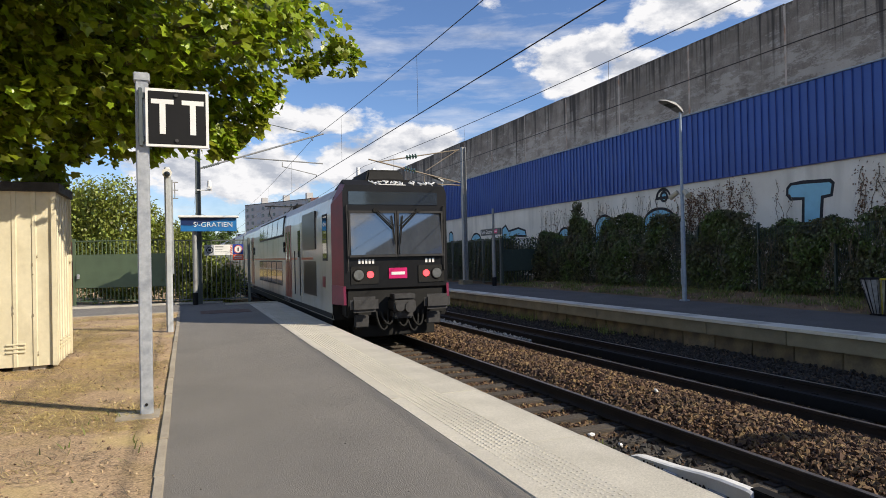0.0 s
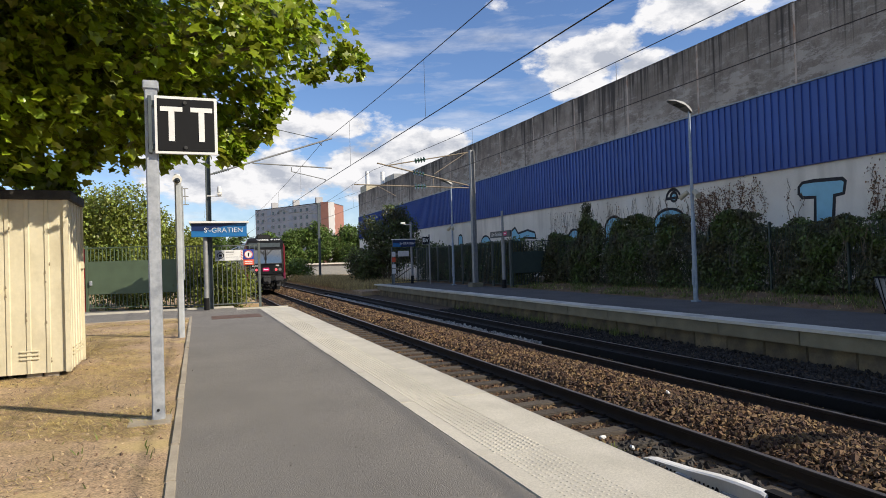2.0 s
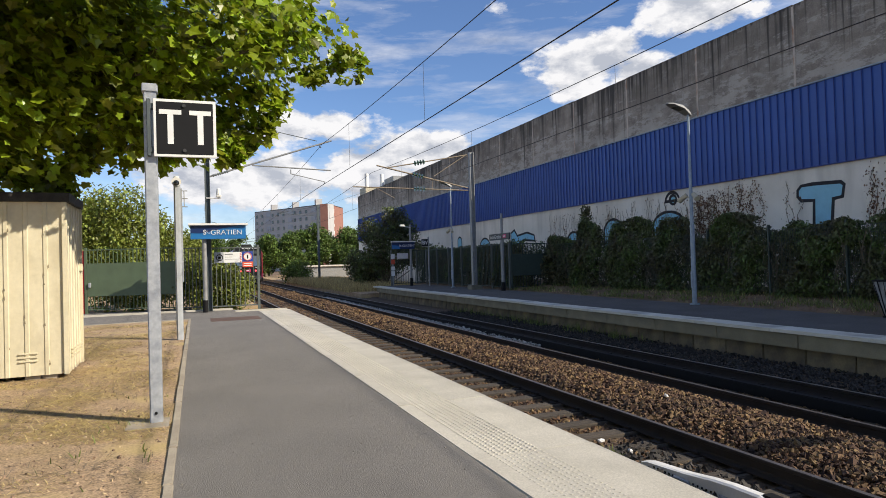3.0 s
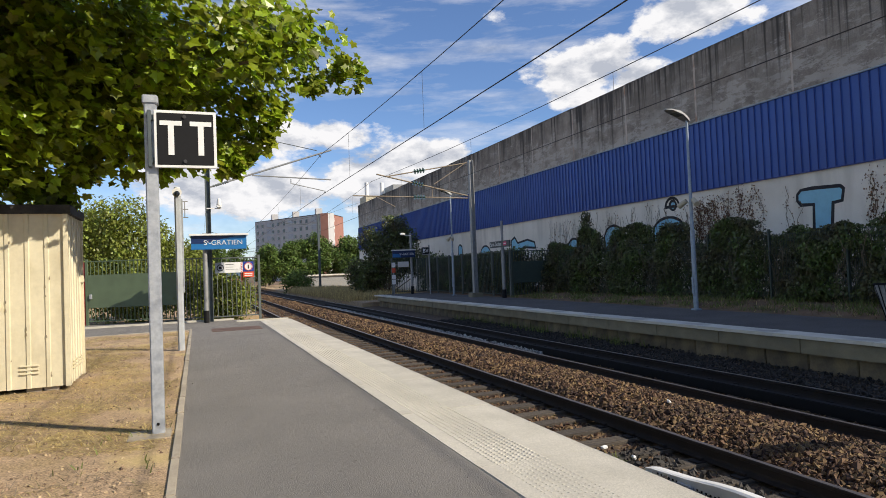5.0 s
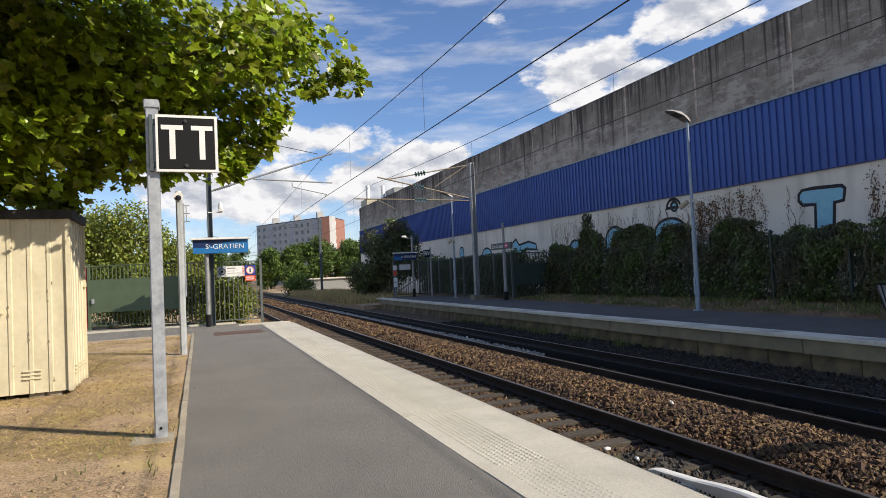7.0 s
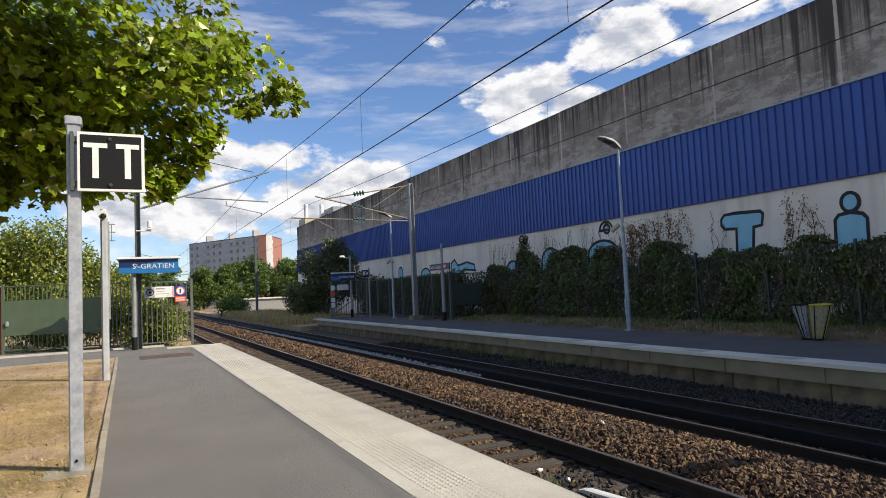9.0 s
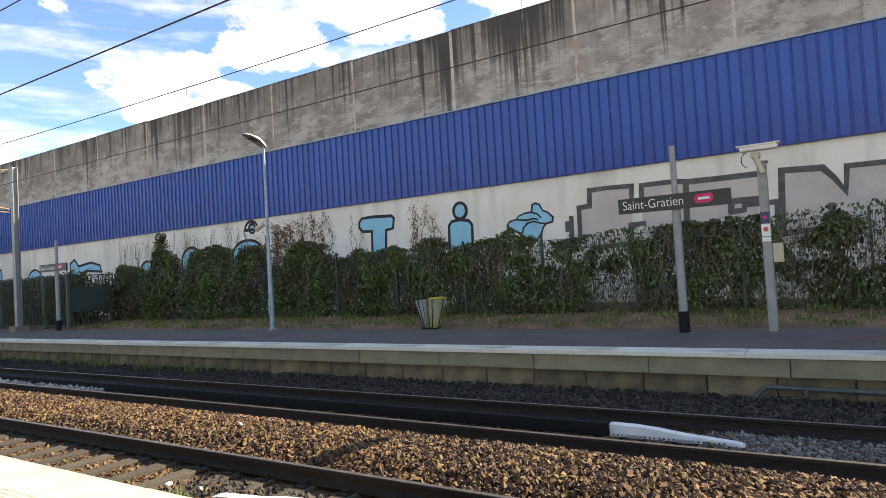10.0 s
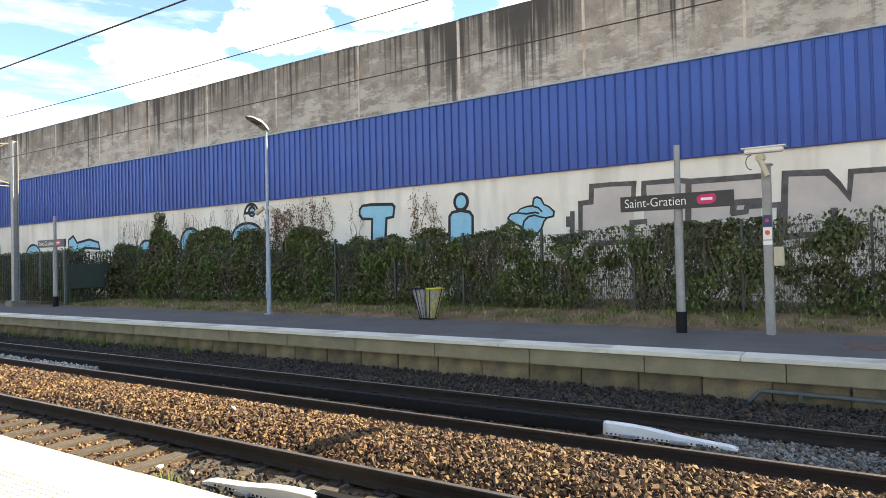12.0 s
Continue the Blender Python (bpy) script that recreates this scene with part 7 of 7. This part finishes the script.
for k, (x, y, h, w) in enumerate(((9.0, 140, 9.0, 3.5), (13.5, 132, 8.0, 3.8), (17.5, 130, 8.4, 3.6), (22.0, 126, 10.0, 3.6), (25.5, 132, 8.6, 3.4), (29.0, 130, 9.2, 3.6), (33.0, 128, 8.0, 3.6), (37, 130, 8.5, 4), (5.0, 160, 9.5, 4.2), (0.0, 165, 10, 5), (-8, 150, 10, 6), (-18, 140, 10, 6), (-30, 130, 11, 7), (19.0, 108, 5.2, 2.6), (14.5, 104, 4.4, 2.2), (24, 104, 4.5, 2.4), (42, 126, 8.5, 4), (-44, 120, 11, 7), (-10, 60, 7, 4), (-18, 55, 8, 5), (-6, 45, 6, 3), (11.5, 118, 7.0, 3.2), (16.0, 118, 7.2, 3.2), (27.0, 120, 8.0, 3.4), (31.0, 118, 7.4, 3.2), (20.5, 136, 9.2, 3.6), (35.5, 122, 7.6, 3.2))):
    far_tree(x, y, h, w, 200 + k)


# ---- grass, straw and weeds ----
def blades(name, pos, length, width, mt, label, seed, lean=0.5, category="grass"):
    r = np.random.default_rng(seed)
    n = len(pos)
    yaw, ln, le = r.uniform(0, 2 * np.pi, n), length * r.uniform(0.5, 1.3, n), np.clip(r.normal(lean, 0.25, n), 0.02, 1.5)
    d = np.stack([np.cos(yaw) * np.sin(le), np.sin(yaw) * np.sin(le), np.cos(le)], -1)
    side = np.stack([-np.sin(yaw), np.cos(yaw), np.zeros(n)], -1) * width / 2
    a, mid, tip = pos, pos + d * (ln * 0.55)[:, None], pos + d * ln[:, None] + np.stack([np.cos(yaw), np.sin(yaw), -0.4 * np.ones(n)], -1) * (ln * 0.12)[:, None]
    vs = np.stack([a - side, a + side, mid + side * 0.8, mid - side * 0.8, tip], 1).reshape(-1, 3)
    fs = [f for i in range(n) for f in ((5 * i, 5 * i + 1, 5 * i + 2, 5 * i + 3), (5 * i + 3, 5 * i + 2, 5 * i + 4))]
    me = bpy.data.meshes.new(name)
    me.from_pydata(vs.tolist(), [], fs)
    me.materials.append(mt)
    return tagged(new(name, me), label, category, kind="stuff")


def field(r, n, x0, x1, y0, y1, z, patch=0.0, scale=0.8, seed=0):
    p = np.stack([r.uniform(x0, x1, n), r.uniform(y0, y1, n), np.full(n, z)], -1)
    if patch:
        p = p[[noise.noise((q[0] * scale, q[1] * scale, seed)) > patch - 0.3 * r.random() for q in p]]
    return p


r = np.random.default_rng(77)
blades("dry_grass", field(r, 90000, -4.6, -0.27, 3.0, 20.5, -0.002, 0.17, 0.9, 4), 0.09, 0.006, STRAW, "sparse flattened straw on the dry dirt", 1, 1.56)
blades("dry_grass", field(r, 42000, -3.6, -0.4, 6.5, 17, -0.004, 0.18, 0.7, 9), 0.075, 0.006, STRAW, "yellow dead grass beside the shed", 2, 1.45)
blades("fallen_twigs", field(r, 6500, -4.0, -0.34, 3.0, 16, 0.0, 0.12, 1.3, 5), 0.13, 0.006, BARK, "small dark twigs scattered on the dirt", 3, 1.5, "twigs")
blades("weeds", field(r, 160, -1.2, -0.28, 3.6, 9.0, -0.008, 0.25, 1.6, 2), 0.09, 0.012, GRASS, "small green weeds along the kerb", 4, 0.6)
bank = np.concatenate([field(r, 18000, 14.15, 16.7, -6, 28, 0.05, 0.18, 1.3, 6)])
bank[:, 2] = 0.02 + 0.07 * (bank[:, 0] - 14.15)
blades("rough_grass", bank, 0.17, 0.015, GRASS, "rough green grass tufts on the bank", 5, 0.6)
bank2 = field(r, 8000, 14.15, 16.9, -6, 28, 0.05, -0.25, 1.1, 16)
bank2[:, 2] = 0.02 + 0.07 * (bank2[:, 0] - 14.15)
blades("dry_grass", bank2, 0.10, 0.010, STRAW_DULL := material("dull_dead_grass", (0.27, 0.145, 0.075), 0.9, vary=0.2, random_tint=0.55, island=True, bump=0), "brown dead grass on the bank", 6, 0.9)
bank3 = field(r, 2200, 14.15, 16.9, -6, 28, 0.05, 0.05, 0.9, 26)
bank3[:, 2] = 0.02 + 0.07 * (bank3[:, 0] - 14.15)
blades("dry_grass", bank3, 0.16, 0.011, STRAW, "pale straw tufts on the bank", 16, 0.8)
blades("dry_grass", field(r, 16000, 9.6, 15, 43, 75, -0.48), 0.65, 0.03, STRAW, "tall dry grass beside the tracks", 7, 0.25)
blades("dry_grass", field(r, 5000, -4, 2.6, 60, 120, -0.6), 0.8, 0.06, STRAW, "tall dry grass beyond the fence", 8, 0.25)
blades("weeds", field(r, 1000, 10.3, 10.75, 13, 26, -0.68, 0.1, 1.5, 3), 0.28, 0.014, GRASS, "weeds at the foot of the far platform", 9, 0.4)
blades("weeds", field(r, 50, 4.0, 4.4, 5.8, 6.2, -0.72), 0.12, 0.016, GRASS, "small green weed beside the ramp", 10, 0.5)

# ---- distance ----
def apartment_block():
    A, C, D = Vector((23.5, 280, 0)), Vector((46.8, 240, 0)), Vector((56.5, 258, 0))
    bl = thing("apartment_building", "long grey apartment block with a brick-red end wall", "building")
    for a, b, mt, nx, red in ((A, C, GREYWALL, 13, False), (C, D, BRICKRED, 4, True)):
        d = (b - a)
        L = d.length
        d.normalize()
        nrm = Vector((d.y, -d.x, 0))
        rot = Matrix.Rotation(math.atan2(d.y, d.x), 4, "Z")
        bm = bmesh.new()
        box(bm, 0, L, 0, 3, -0.9, 24.3)
        w = part("wall", bm, mt, bl, "brick red end wall" if red else "pale grey long facade")
        w.matrix_basis = Matrix.Translation(a) @ rot
        bm = bmesh.new()
        box(bm, 0, 1.1, -0.12, 0.05, 0, 1.3)
        me = None
        bm2 = bmesh.new()
        box(bm2, 0, 2.6, -0.16, 0.05, 0, 1.9)
        me2 = None
        for i in range(nx):
            for k in range(8):
                wide = (i % 4 == 2) and not red
                if red and i != 1:
                    continue
                if wide:
                    if me2 is None:
                        o = part("loggia", bm2, PALEGLASS, w)
                        me2 = o.data
                    else:
                        o = new("loggia", me2)
                        o.parent = w
                else:
                    if me is None:
                        o = part("window", bm, WHITE if red else GLASS, w)
                        me = o.data
                    else:
                        o = new("window", me)
                        o.parent = w
                o.location = (L * (i + 0.3) / nx, 0, 1.6 + 2.85 * k)
    for u in (0.3, 0.6, 0.9):
        p = A.lerp(C, u)
        part("lift_head", box(bmesh.new(), p.x - 1.2, p.x + 1.2, p.y + 1, p.y + 4, 24.3, 26.6), GREYWALL, bl, "grey lift housing on the roof")
    bm = bmesh.new()
    E = A + (D - C)
    sheet(bm, [(p.x, p.y, 24.1) for p in (A, C, D, E)], (0, 0, 0.3))
    part("roof", bm, TAR, bl)


GREYWALL = material("grey_facade", (0.5, 0.49, 0.48), 0.9, vary=0.05, scale=0.2, bump=0)
BRICKRED = material("brick_red_facade", (0.34, 0.16, 0.12), 0.9, vary=0.06, scale=0.4, bump=0)
PALEGLASS = material("pale_loggia_glass", (0.42, 0.44, 0.48), 0.4, vary=0.1, scale=0.5, bump=0)
apartment_block()
hs = thing("garden_shed", "low pale concrete hut behind bushes", "hut")
bm = bmesh.new()
box(bm, 15.4, 27, 95, 99, -0.9, 1.2)
part("wall", bm, POLEGREY, hs)
bm = bmesh.new()
box(bm, 15.1, 27.3, 94.7, 99.3, 1.2, 1.4)
part("roof", bm, COPING_GREY, hs)
ho = thing("house", "small orange-rendered house behind the bushes", "house")
bm = bmesh.new()
box(bm, 27.5, 33, 104, 110, -0.9, 4.2)
part("wall", bm, material("orange_render", (0.50, 0.25, 0.14), 0.9, vary=0.1, scale=1, bump=0), ho)
bm = bmesh.new()
sheet(bm, [(27.2, 103.7, 4.2), (33.3, 103.7, 4.2), (30.2, 103.7, 5.6)], (0, 6.6, 0))
part("roof", bm, BRICKRED, ho)


# ---- what moves ----
def motions():
    rows = []
    for t in (0, 0.5, 1, 1.5, 2, 3, 4, 6, 8, 10, 12):
        rows.append((t, pose(TRACK_A, 14.14 + 16.55 * t - 0.12 * t * t, RAIL_Z)))
    walk(train, rows)


motions()
